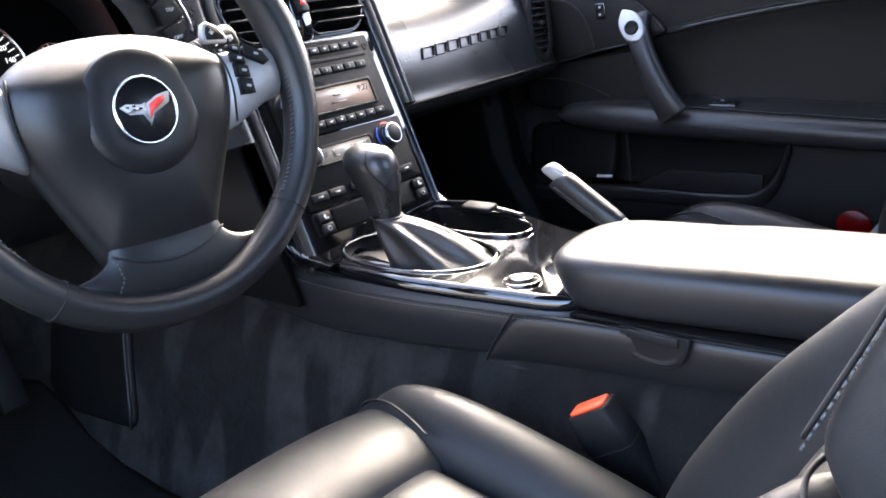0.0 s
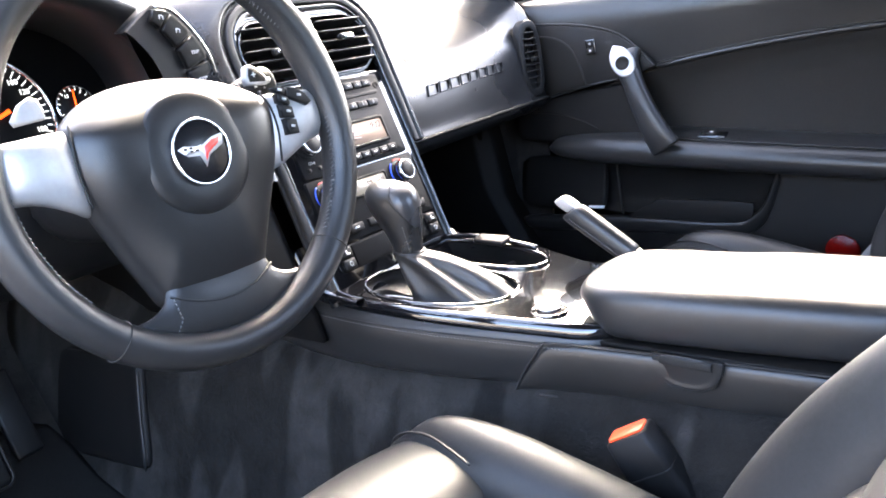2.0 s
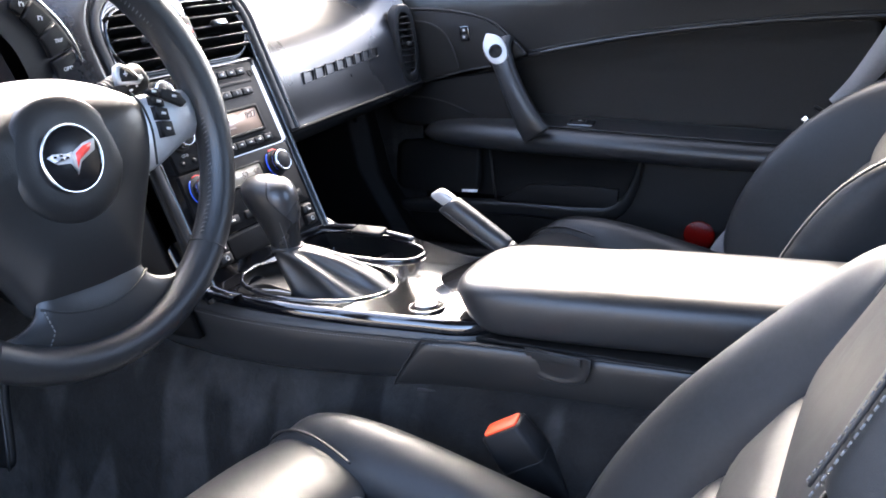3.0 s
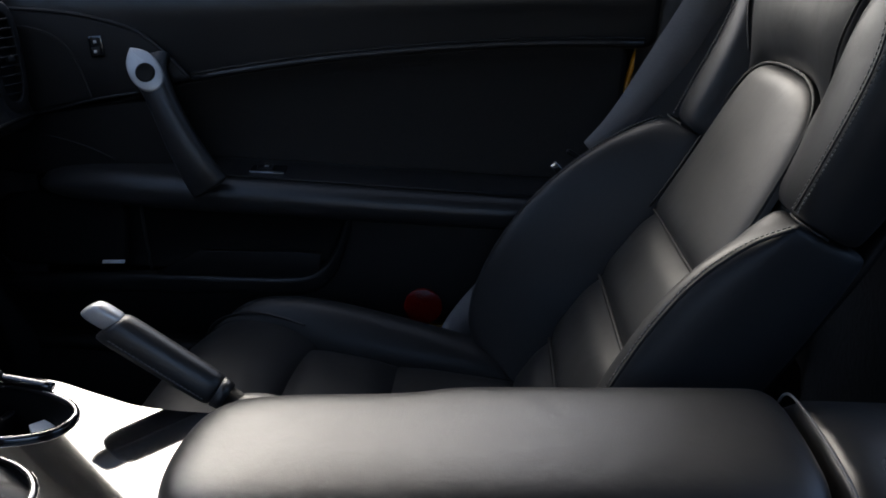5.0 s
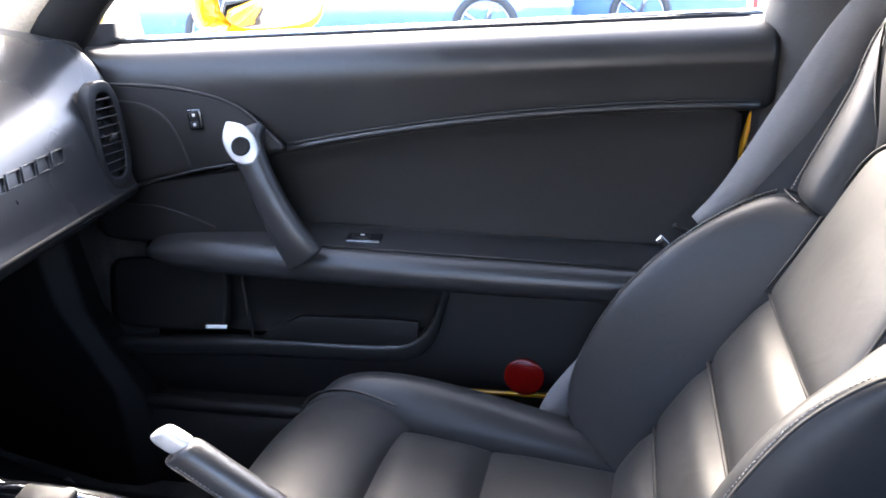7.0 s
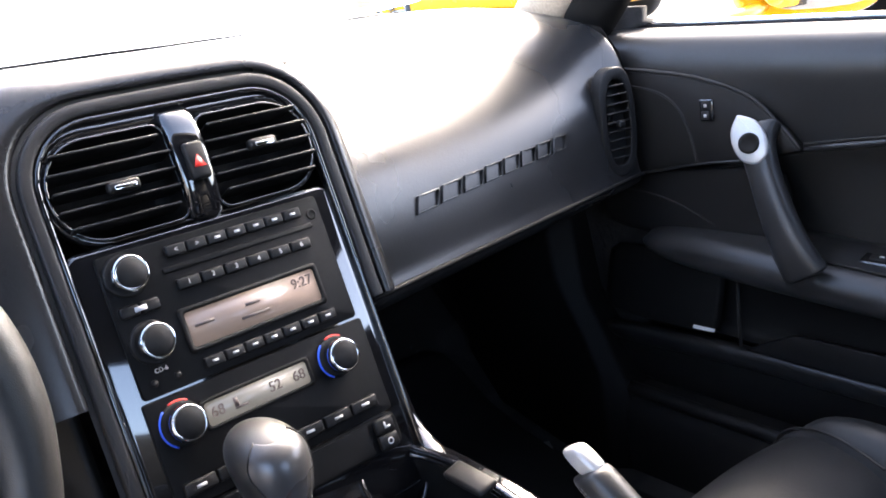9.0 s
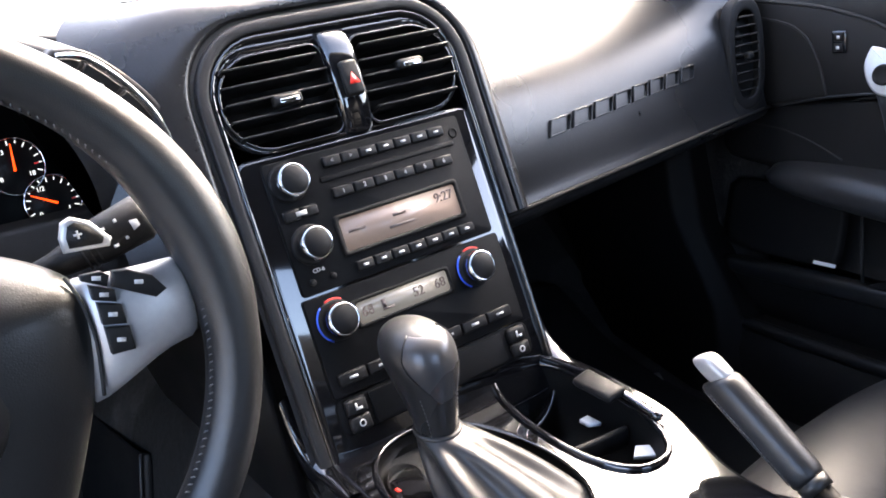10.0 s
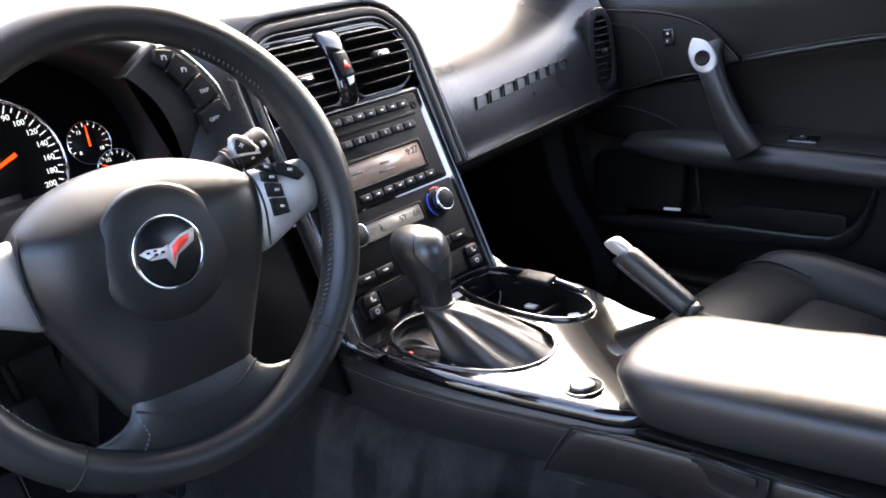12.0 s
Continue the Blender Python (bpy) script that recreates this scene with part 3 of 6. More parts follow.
# ---- centre stack ----
SLOPE = 0.39
SC = 0.006
def stack_frame(z, x=SC, out=0.0):
    """Frame on the sloping face of the centre stack: x right, y up the face, z towards the cabin."""
    n = Vector((0, -1, SLOPE)).normalized()
    m = frame_of((x, 0.427 + SLOPE * (z - 0.616), z), (1, 0, 0), (0, SLOPE, 1))
    return m @ pose(0, 0, out)


def flat_round(w, h, r, n=6, cx=0.0, cy=0.0):
    out = []
    for sx, sy, a0 in ((1, 1, 0), (-1, 1, 90), (-1, -1, 180), (1, -1, 270)):
        for k in range(n + 1):
            a = radians(a0 + 90 * k / n)
            out.append((cx + sx * (w / 2 - r) + r * math.cos(a), cy + sy * (h / 2 - r) + r * math.sin(a)))
    return out


def up_face(z):
    """Distance up the face from z = 0.616."""
    return (z - 0.616) * math.sqrt(1 + SLOPE ** 2)


def build_stack():
    st = thing("centre_stack", (SC, 0.45, 0.46), "piano black centre stack with twin air vents", "centre console")
    m = stack_frame(0.616)
    top, low = up_face(0.801), up_face(0.462)
    vy0, vy1 = up_face(0.710), up_face(0.784)
    # outer and inner outlines of the lacquered face
    def tall(half, y1, y0, r, n=8):
        return flat_round(half * 2, y1 - y0, r, n, 0.0, (y1 + y0) / 2)
    hw = 0.1275
    part("face", prism(m @ pose(0, 0, -0.022), tall(hw - 0.003, vy0 - 0.004, low - 0.03, 0.012), 0.018, 0.004), PIANO, st, "glossy black lacquer")
    part("vent_field", ring_plate(m @ pose(0, 0, -0.022), tall(hw - 0.003, top - 0.003, vy0 - 0.004, 0.042), tall(0.1185, vy1 + 0.0015, vy0 - 0.0015, 0.040), 0.018), PIANO, st)
    part("vent_backing", prism(m @ pose(0, 0, -0.05), tall(hw - 0.003, top, vy0 - 0.004, 0.04), 0.001), DARK, st)
    part("rim", ring_plate(m @ pose(0, 0, -0.012), tall(hw, top, low - 0.06, 0.056), tall(hw - 0.005, top - 0.005, low - 0.055, 0.051), 0.0125), PIANO, st, bevel=0.0025)
    # edge lines that run up the driver's side, over the top and down to the glovebox
    def edge(off, foot=low - 0.02):
        w, r, yt = hw + off, 0.056 + off, top + off
        right = [(w, up_face(0.600)), (w, up_face(0.63)), (w, up_face(0.68)), (w, yt - r - 0.012)]
        left = [(-w, foot + (yt - r - 0.012 - foot) * f) for f in (0, 0.25, 0.5, 0.75, 1)]
        turn = [(w - r + r * math.cos(radians(a)), yt - r + r * math.sin(radians(a)), a) for a in range(0, 91, 10)]
        line = [(x, y, 0) for x, y in right] + turn + [(0.045, yt + 0.0005, 90), (0.0, yt + 0.001, 90), (-0.045, yt + 0.0005, 90)]
        line += [(-x, y, 180 - a) for x, y, a in reversed(turn)] + [(x, y, 180) for x, y in reversed(left)]
        return line
    def band(levels):
        return sheet([[m @ Vector((x, y, o)) for x, y, _ in edge(off)] for off, o in levels])
    part("lip", band(((0.0003, -0.012), (0.0003, 0.0005), (0.0012, 0.0022), (0.006, 0.0030), (0.0108, 0.0024), (0.0118, 0.0008), (0.0118, -0.012))), LIPGREY, st, "satin dark grey lip", sub=1)
    part("lip_gap", band(((0.0112, -0.0045), (0.0160, -0.0045))), SEAM, st)
    # dashboard skin that rolls away from the gap: sharply over the top, gently towards the dials
    start = edge(0.0150, up_face(0.60))
    rows = [[m @ Vector((x, y, -0.008)) for x, y, _ in start], [m @ Vector((x, y, 0.0008)) for x, y, _ in start]]
    for step in range(1, 9):
        row = []
        for x, y, a in start:
            c, sn = math.cos(radians(a)), math.sin(radians(a))
            up = sn ** 2
            side = (0.13, 30.0, 0.02) if c < 0 else (0.022, 62.0, 0.04)
            r, bend, tail = (side[i] + ((0.022, 75.0, 0.11)[i] - side[i]) * up for i in range(3))
            th = radians(bend) * min(1.0, step / 6)
            run, drop = r * math.sin(th), r * (1 - math.cos(th))
            if step > 6:
                ext = tail * (step - 6) / 2
                run, drop = run + ext * math.cos(th), drop + ext * math.sin(th)
            row.append(m @ Vector((x + c * run, y + sn * run, 0.0025 - drop)))
        rows.append(row)
    part("skin", sheet(rows), DASHTOP, st, "smooth black dashboard skin", sub=1)
    # vents
    vc, vh = (vy0 + vy1) / 2, vy1 - vy0
    for side in (-1, 1):
        cx = side * 0.067
        def opening(w, h, ro, ri, n=8):
            out = []
            for sx, sy, a0 in ((1, 1, 0), (-1, 1, 90), (-1, -1, 180), (1, -1, 270)):
                r = ro if sx == side else ri
                for k in range(n + 1):
                    q = radians(a0 + 90 * k / n)
                    out.append((cx + sx * (w / 2 - r) + r * math.cos(q), vc + sy * (h / 2 - r) + r * math.sin(q)))
            return out
        hole = opening(0.103, vh, 0.038, 0.010)
        part("vent_frame", ring_plate(m @ pose(0, 0, -0.006), opening(0.107, vh + 0.004, 0.040, 0.012), hole, 0.006), PIANO, st)
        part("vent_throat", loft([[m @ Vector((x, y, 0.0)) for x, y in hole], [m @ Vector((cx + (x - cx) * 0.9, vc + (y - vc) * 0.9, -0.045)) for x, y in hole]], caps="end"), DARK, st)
        for k in range(5):
            y = vc - vh / 2 + vh * (k + 0.75) / 5.5
            short = 0.0505 if k in (1, 2, 3) else 0.045
            part("vent_slat", rbox(m @ pose(cx, y, -0.004, -10, 0, 0), short * 2, 0.0026, 0.022, 0.0011), PLASTIC, st)
        tab = part("vent_tab", rbox(m @ pose(cx + side * -0.002, vc + 0.004 * side, 0.009), 0.027, 0.010, 0.010, 0.003), PLASTIC, st)
        part("tab_inlay", rbox(m @ pose(cx + side * -0.002, vc - 0.001 + 0.004 * side, 0.0146), 0.018, 0.0035, 0.0012, 0.0005), CHROME, tab)
    # bridge between the vents with the hazard switch
    rings = []
    for y, o in ((vy0 - 0.010, -0.004), (vy0 + 0.006, 0.006), (vc, 0.011), (vy1 - 0.004, 0.010), (vy1 + 0.010, 0.002), (vy1 + 0.014, -0.006)):
        rings.append([m @ Vector((x, y, o - d)) for x, d in ((-0.0165, 0.016), (-0.016, 0.003), (-0.012, 0.0), (0.012, 0.0), (0.016, 0.003), (0.0165, 0.016))])
    part("vent_bridge", loft(rings), PIANO, st, sub=1)
    hz = part("hazard_switch", rbox(m @ pose(0, vc + 0.002, 0.011), 0.018, 0.032, 0.008, 0.003), PLASTIC, st, "black switch with a red triangle")
    part("triangle", prism(m @ pose(0, vc, 0.0151), [(-0.0055, -0.004), (0.0055, -0.004), (0, 0.0065)], 0.0004), REDINK, hz)
    return st


def button_row(st, m, y, x0, x1, n, h, marks, d=0.006):
    w = (x1 - x0) / n
    for k in range(n):
        b = part("button", rbox(m @ pose(x0 + w * (k + 0.5), y, d * 0.45), w * 0.93, h, d, 0.0016), PLASTIC, st)
        mk = marks[k] if k < len(marks) else "bar"
        if mk == "bar":
            part("mark", rbox(m @ pose(x0 + w * (k + 0.5), y, d * 0.96), w * 0.28, h * 0.22, 0.0006, 0), WHITEPRINT, b)
        elif mk:
            lettering(mk, m @ pose(x0 + w * (k + 0.5), y, d * 0.96), h * 0.62, WHITEPRINT, b, name="mark")


def turn_knob(st, m, x, y, r, collar=None):
    mm = m @ pose(x, y, 0)
    k = part("knob", lathe(mm, [(r * 0.80, 0.0), (r * 0.80, 0.012), (r * 0.80, 0.0165), (r * 0.72, 0.0175), (0.001, 0.0178)], 36), PLASTIC, st, "black knob with a bright ring")
    part("ring", lathe(mm, [(r * 0.80, 0.004), (r * 0.95, 0.005), (r * 0.93, 0.015), (r * 0.86, 0.0172), (r * 0.78, 0.0166)], 36, cap=False), CHROME, k)
    part("base", lathe(mm, [(r * 1.14, 0.0), (r * 1.14, 0.0022), (r * 1.02, 0.003), (r * 0.8, 0.003)], 36, cap=False), PLASTIC, k)
    if collar:
        for a0, a1, mat, nm in ((130, 240, BLUEINK, "blue_arc"), (60, 110, REDINK, "red_arc")):
            pts = [mm @ Vector((r * 1.17 * math.cos(radians(a)), r * 1.17 * math.sin(radians(a)), 0.0016)) for a in range(a0, a1 + 1, 10)]
            part(nm, tube(pts, 0.0009, 6), mat, k)
    return k


def build_radio():
    m = stack_frame(0.616, out=-0.002)
    t, b = up_face(0.699), up_face(0.590)
    rd = thing("radio", (SC, 0.46, 0.59), "black car radio with lit amber display showing the time", "radio")
    part("faceplate", prism(m @ pose(0, 0, -0.006), flat_round(0.208, t - b, 0.004, 4, 0.0, (t + b) / 2), 0.008, 0.0012), PANEL, rd)
    button_row(rd, m, up_face(0.6885), -0.049, 0.083, 7, 0.0095, ("<", ">", "bar", "bar", "bar", "bar", "bar"))
    part("disc_slot", rbox(m @ pose(0.018, up_face(0.6755), 0.0016), 0.146, 0.005, 0.003, 0.001), DARK, rd, "black disc slot")
    button_row(rd, m, up_face(0.6625), -0.049, 0.083, 6, 0.0095, ("1", "2", "3", "4", "5", "6"))
    part("screw", lathe(m @ pose(0.094, up_face(0.684), 0.001), [(0.005, 0), (0.005, 0.0016), (0.0035, 0.002), (0.0035, 0.0008)], 16), DARK, rd)
    dc = (up_face(0.641) + up_face(0.614)) / 2
    dh = up_face(0.641) - up_face(0.614)
    part("display_frame", ring_plate(m @ pose(0, 0, 0.0005), flat_round(0.136, dh + 0.009, 0.004, 4, 0.012, dc), flat_round(0.127, dh, 0.003, 4, 0.012, dc), 0.003), DARK, rd)
    ds = part("display", rbox(m @ pose(0.012, dc, 0.0018), 0.127, dh, 0.001, 0), LCD, rd, "amber backlit display")
    lettering("9:27", m @ pose(0.061, dc + 0.006, 0.0026), 0.0125, LCDINK, ds, name="clock")
    for x, y, w in ((-0.036, 0.002, 0.018), (0.010, 0.004, 0.014), (0.010, -0.006, 0.028)):
        part("text_bar", rbox(m @ pose(x, dc + y, 0.0025), w, 0.0026, 0.0004, 0), LCDINK, ds)
    button_row(rd, m, up_face(0.600), -0.049, 0.083, 7, 0.0095, ("bar",) * 7)
    turn_knob(rd, m @ pose(0, 0, 0.002), -0.085, up_face(0.681), 0.0155)
    turn_knob(rd, m @ pose(0, 0, 0.002), -0.083, up_face(0.629), 0.0155)
    for dx in (-0.0085, 0.0085):
        part("rocker_half", rbox(m @ pose(-0.083 + dx, up_face(0.655), 0.003), 0.0165, 0.010, 0.005, 0.002), PLASTIC, rd)
    part("rocker_mark", rbox(m @ pose(-0.083, up_face(0.655), 0.0058), 0.010, 0.004, 0.0006, 0), WHITEPRINT, rd)
    lettering("CD-6", m @ pose(-0.083, up_face(0.608), 0.0024), 0.005, WHITEPRINT, rd, name="lettering")
    for dx in (-0.009, 0.011):
        part("pin", lathe(m @ pose(-0.083 + dx, up_face(0.600), 0.001), [(0.003, 0), (0.003, 0.003), (0.001, 0.0035)], 12), PLASTIC, rd)


def build_climate():
    m = stack_frame(0.616, out=-0.002)
    t, b = up_face(0.588), up_face(0.506)
    cl = thing("climate_unit", (SC, 0.42, 0.51), "black climate control panel with two knobs and display", "climate control")
    part("faceplate", prism(m @ pose(0, 0, -0.006), flat_round(0.214, t - b, 0.003, 4, 0.0, (t + b) / 2), 0.008, 0.0012), PANEL, cl)
    dc = up_face(0.5635)
    part("display_frame", ring_plate(m @ pose(0, 0, 0.0005), flat_round(0.106, 0.026, 0.004, 4, -0.012, dc), flat_round(0.099, 0.0195, 0.003, 4, -0.012, dc), 0.003), DARK, cl)
    ds = part("display", rbox(m @ pose(-0.012, dc, 0.0018), 0.099, 0.0195, 0.001, 0), LCD2, cl, "pale backlit display")
    for w, x in (("68", -0.051), ("52", 0.004), ("68", 0.028)):
        lettering(w, m @ pose(x, dc, 0.0026), 0.0125, LCDINK, ds, name="digits")
    part("symbol", mesh_join(rbox(m @ pose(-0.034, dc + 0.001, 0.0026), 0.004, 0.008, 0.0004, 0), rbox(m @ pose(-0.030, dc - 0.004, 0.0026), 0.012, 0.002, 0.0004, 0)), LCDINK, ds)
    turn_knob(cl, m @ pose(0, 0, 0.002), -0.082, up_face(0.5655), 0.016, True)
    turn_knob(cl, m @ pose(0, 0, 0.002), 0.069, up_face(0.5655), 0.016, True)
    y = up_face(0.519)
    button_row(cl, m, y, -0.100, -0.040, 2, 0.011, ("bar", "bar"))
    button_row(cl, m, y, -0.030, 0.000, 1, 0.011, ("bar",))
    button_row(cl, m, y, 0.004, 0.094, 3, 0.011, ("bar",) * 3)
    lo, hi = up_face(0.474), up_face(0.504)
    sw = thing("switch_panel", (SC, 0.39, 0.475), "black lower panel with two heated seat switches", "switch panel")
    part("panel", prism(m @ pose(0, 0, -0.008), flat_round(0.216, hi - lo, 0.008, 5, 0.0, (hi + lo) / 2), 0.0085, 0.0012), PANEL, sw)
    part("blank_cover", prism(m @ pose(0, 0, 0.0002), flat_round(0.150, hi - lo - 0.004, 0.002, 3, 0.0, (hi + lo) / 2), 0.002, 0.0008), PANEL, sw)
    for x in (-0.091, 0.091):
        for dy in (0.0075, -0.0075):
            k = part("seat_switch", rbox(m @ pose(x, (hi + lo) / 2 + dy, 0.003), 0.021, 0.0145, 0.007, 0.003), PLASTIC, sw)
            if dy > 0:
                part("mark", mesh_join(rbox(m @ pose(x - 0.001, (hi + lo) / 2 + dy, 0.0067), 0.002, 0.006, 0.0006, 0), rbox(m @ pose(x + 0.002, (hi + lo) / 2 + dy - 0.002, 0.0067), 0.005, 0.0022, 0.0006, 0)), WHITEPRINT, k)
            else:
                part("mark", tube([m @ Vector((x + 0.0027 * math.cos(a), (hi + lo) / 2 + dy + 0.0027 * math.sin(a), 0.0067)) for a in (k2 * math.pi / 6 for k2 in range(12))], 0.0006, 4, True), WHITEPRINT, k)


# ---- centre console ----
def deck(y):
    """Height of the console's lacquered deck."""
    return 0.450 + 0.04 * (y - 0.2)


def build_console():
    con = thing("centre_console", (0, 0.1, 0.37), "black leather wrapped centre console with lacquered deck", "centre console")
    left = [(-0.098, 0.50), (-0.106, 0.43), (-0.115, 0.37), (-0.117, 0.30), (-0.109, 0.21), (-0.089, 0.10), (-0.081, 0.058), (-0.067, 0.032), (-0.05, 0.018)]
    right = [(0.118, -0.02), (0.112, 0.06), (0.112, 0.14), (0.128, 0.19), (0.146, 0.24), (0.150, 0.31), (0.148, 0.37), (0.142, 0.425)]
    lp = spline([(x, y, 0) for x, y in left], 5)
    rp = spline([(x, y, 0) for x, y in right], 5)
    # the lacquered deck, cut for the lever and the cup holder
    out = [(p.x, p.y) for p in lp] + [(p.x, p.y) for p in rp]
    bm = bmesh.new()
    shifter = oval(-0.042, 0.268, 0.067, 0.100, 40, 2.2, 8)
    cup = oval(0.085, 0.290, 0.045, 0.101, 40, 2.3, -4)
    loops = []
    for ring in (out, shifter, cup):
        vs = [bm.verts.new((x, y, deck(y))) for x, y in ring]
        loops.append([bm.edges.new((vs[i], vs[(i + 1) % len(vs)])) for i in range(len(vs))])
    bmesh.ops.triangle_fill(bm, use_beauty=True, use_dissolve=False, edges=[e for l in loops for e in l])
    for f in bm.faces:
        if f.normal.z < 0:
            f.normal_flip()
    def inside(p, c, rx, ry):
        return ((p.x - c[0]) / rx) ** 2 + ((p.y - c[1]) / ry) ** 2 < 0.93
    holes = [f for f in bm.faces if inside(f.calc_center_median(), (-0.042, 0.268), 0.068, 0.101) or inside(f.calc_center_median(), (0.085, 0.290), 0.045, 0.101)]
    bmesh.ops.delete(bm, geom=holes, context="FACES")
    part("deck", bm, PIANO, con, "glossy black lacquered deck", smooth=False)
    # rounded edges of the deck
    for name, line in (("deck_edge_left", lp), ("deck_edge_right", rp)):
        sgn = -1 if "left" in name else 1
        rows = []
        for p in line:
            z = deck(p.y)
            rows.append([(p.x - sgn * 0.002, p.y, z + 0.0002), (p.x + sgn * 0.006, p.y, z - 0.002), (p.x + sgn * 0.010, p.y, z - 0.009), (p.x + sgn * 0.009, p.y, z - 0.018)])
        part(name, sheet(rows, 0.002), PIANO, con, "glossy black rounded edge", sub=1)
    # leather band under the deck with its stitched seam
    rows = []
    seam = []
    for p in lp:
        z = deck(p.y) - 0.016
        flare = 0.011 + max(0.0, p.y - 0.15) * 0.03
        rows.append([(p.x - 0.006, p.y, z + 0.004), (p.x - flare, p.y, z - 0.004), (p.x - flare - 0.003, p.y, z - 0.022), (p.x - flare + 0.002, p.y, z - 0.045), (p.x - flare + 0.010, p.y, 0.366)])
        seam.append((p.x - flare - 0.0022, p.y, z - 0.008))
    part("side_band", sheet(rows, 0.004), LEATHER, con, "black leather wrapped side", sub=1)
    part("seam", tube(seam, 0.0011, 5), SEAM, con)
    stitches([Vector(s) + Vector((-0.0005, 0, -0.0035)) for s in seam], con, 0.0042, 0.0011)
    rows = []
    for p in rp:
        z = deck(p.y) - 0.014
        rows.append([(p.x + 0.006, p.y, z), (p.x + 0.011, p.y, z - 0.02), (p.x + 0.006, p.y, 0.36)])
    part("side_band", sheet(rows, -0.004), LEATHER, con, sub=1)
    # flares of the deck that sweep up into the stack's sides
    for s in (-1, 1):
        rows = []
        for y, z in ((0.412, 0.512), (0.405, 0.497), (0.398, 0.484), (0.387, 0.472), (0.370, 0.4625), (0.350, 0.4572), (0.325, 0.4555)):
            w = 1.0 if z > 0.458 else 0.8
            rows.append([(SC + s * x, y, z + h) for x, h in ((0.146 * w + 0.028 * (1 - w), -0.016), (0.146, -0.004), (0.141, 0.0012), (0.132, 0.0012), (0.124, -0.001), (0.121, -0.010))])
        part("deck_flare", sheet(rows), PIANO, con, "glossy black flare", sub=2)
    # rear side panel with the latch recess
    def prof(y):
        return np.interp(y, (-0.38, -0.10, 0.0, 0.055, 0.10, 0.128), (-0.070, -0.086, -0.092, -0.0965, -0.1028, -0.1062))
    rows = []
    for y in (0.128, 0.120, 0.110, 0.100, 0.092, 0.06, 0.0, -0.03, -0.06, -0.09, -0.13, -0.2, -0.3, -0.38):
        top = 0.366 + min(1.0, (0.128 - y) / 0.036) ** 0.8 * 0.0585
        x = prof(y)
        rows.append([(x + 0.008, y, top), (x + 0.001, y, top - 0.0015), (x - 0.001, y, 0.25 * 0.366 + 0.75 * top), (x - 0.001, y, 0.5 * (top + 0.366)), (x - 0.001, y, 0.366), (x + 0.01, y, 0.360)])
    part("rear_panel", sheet(rows, 0.004), GRAIN, con, "grained black moulded panel", sub=1)
    # dark gaps where the mouldings meet each other and the carpet
    part("panel_gap", tube([Vector(r[1]) + Vector((-0.0022, 0, 0.0012)) for r in rows], 0.0014, 6), SEAM, con)
    part("carpet_gap", tube([Vector(r[4]) + Vector((-0.002, 0, -0.003)) for r in rows[3:]], 0.0018, 6), SEAM, con)
    latch_m = frame_of((-0.0905, -0.062, 0.4245), (-0.09, -1, 0.0), (0, 0, 1))
    cupped = [(-0.038, 0.002), (-0.036, -0.012), (-0.030, -0.024), (-0.018, -0.031), (0, -0.033), (0.018, -0.031), (0.030, -0.024), (0.036, -0.012), (0.038, 0.002)]
    lt = part("latch_surround", prism(latch_m @ pose(0, 0, -0.0035), cupped, 0.005, 0.0015), GRAIN, con, "half-round latch recess")
    bowl = [[latch_m @ Vector((x * k, y * k + 0.001, o)) for x, y in cupped] for k, o in ((0.98, 0.0022), (0.90, 0.0022), (0.84, 0.0014), (0.70, 0.0016), (0.3, 0.0020))]
    part("latch_bowl", sheet(bowl), GRAIN, lt, "smooth half-round bowl", sub=1)
    part("latch_edge", tube([latch_m @ Vector((x, y, 0.0014)) for x, y in cupped], 0.0009, 5), SEAM, lt)
    part("latch_slot", rbox(latch_m @ pose(0, -0.003, 0.0030), 0.056, 0.009, 0.003, 0.001), SEAM, lt)
    # body under the armrest
    rings = [[(-0.062, y, 0.40), (-0.062, y, 0.421), (0.12, y, 0.421), (0.125, y, 0.36), (-0.062, y, 0.36)] for y in (0.05, -0.2, -0.38)]
    part("bin_body", loft(rings), PLASTIC, con)
    # padded rear end behind the armrest
    rings = []
    for y, a in ((-0.3660, -0.002), (-0.370, 0.0015), (-0.42, 0.002), (-0.50, 0.002), (-0.60, 0.0)):
        rings.append([(-0.075, y, 0.40), (-0.064, y, 0.455 + a), (-0.042, y, 0.482 + a), (0.04, y, 0.4895 + a), (0.12, y, 0.482 + a), (0.145, y, 0.45), (0.15, y, 0.38), (-0.08, y, 0.36)])
    part("rear_pad", loft(rings), LEATHER, con, sub=1)
    return con


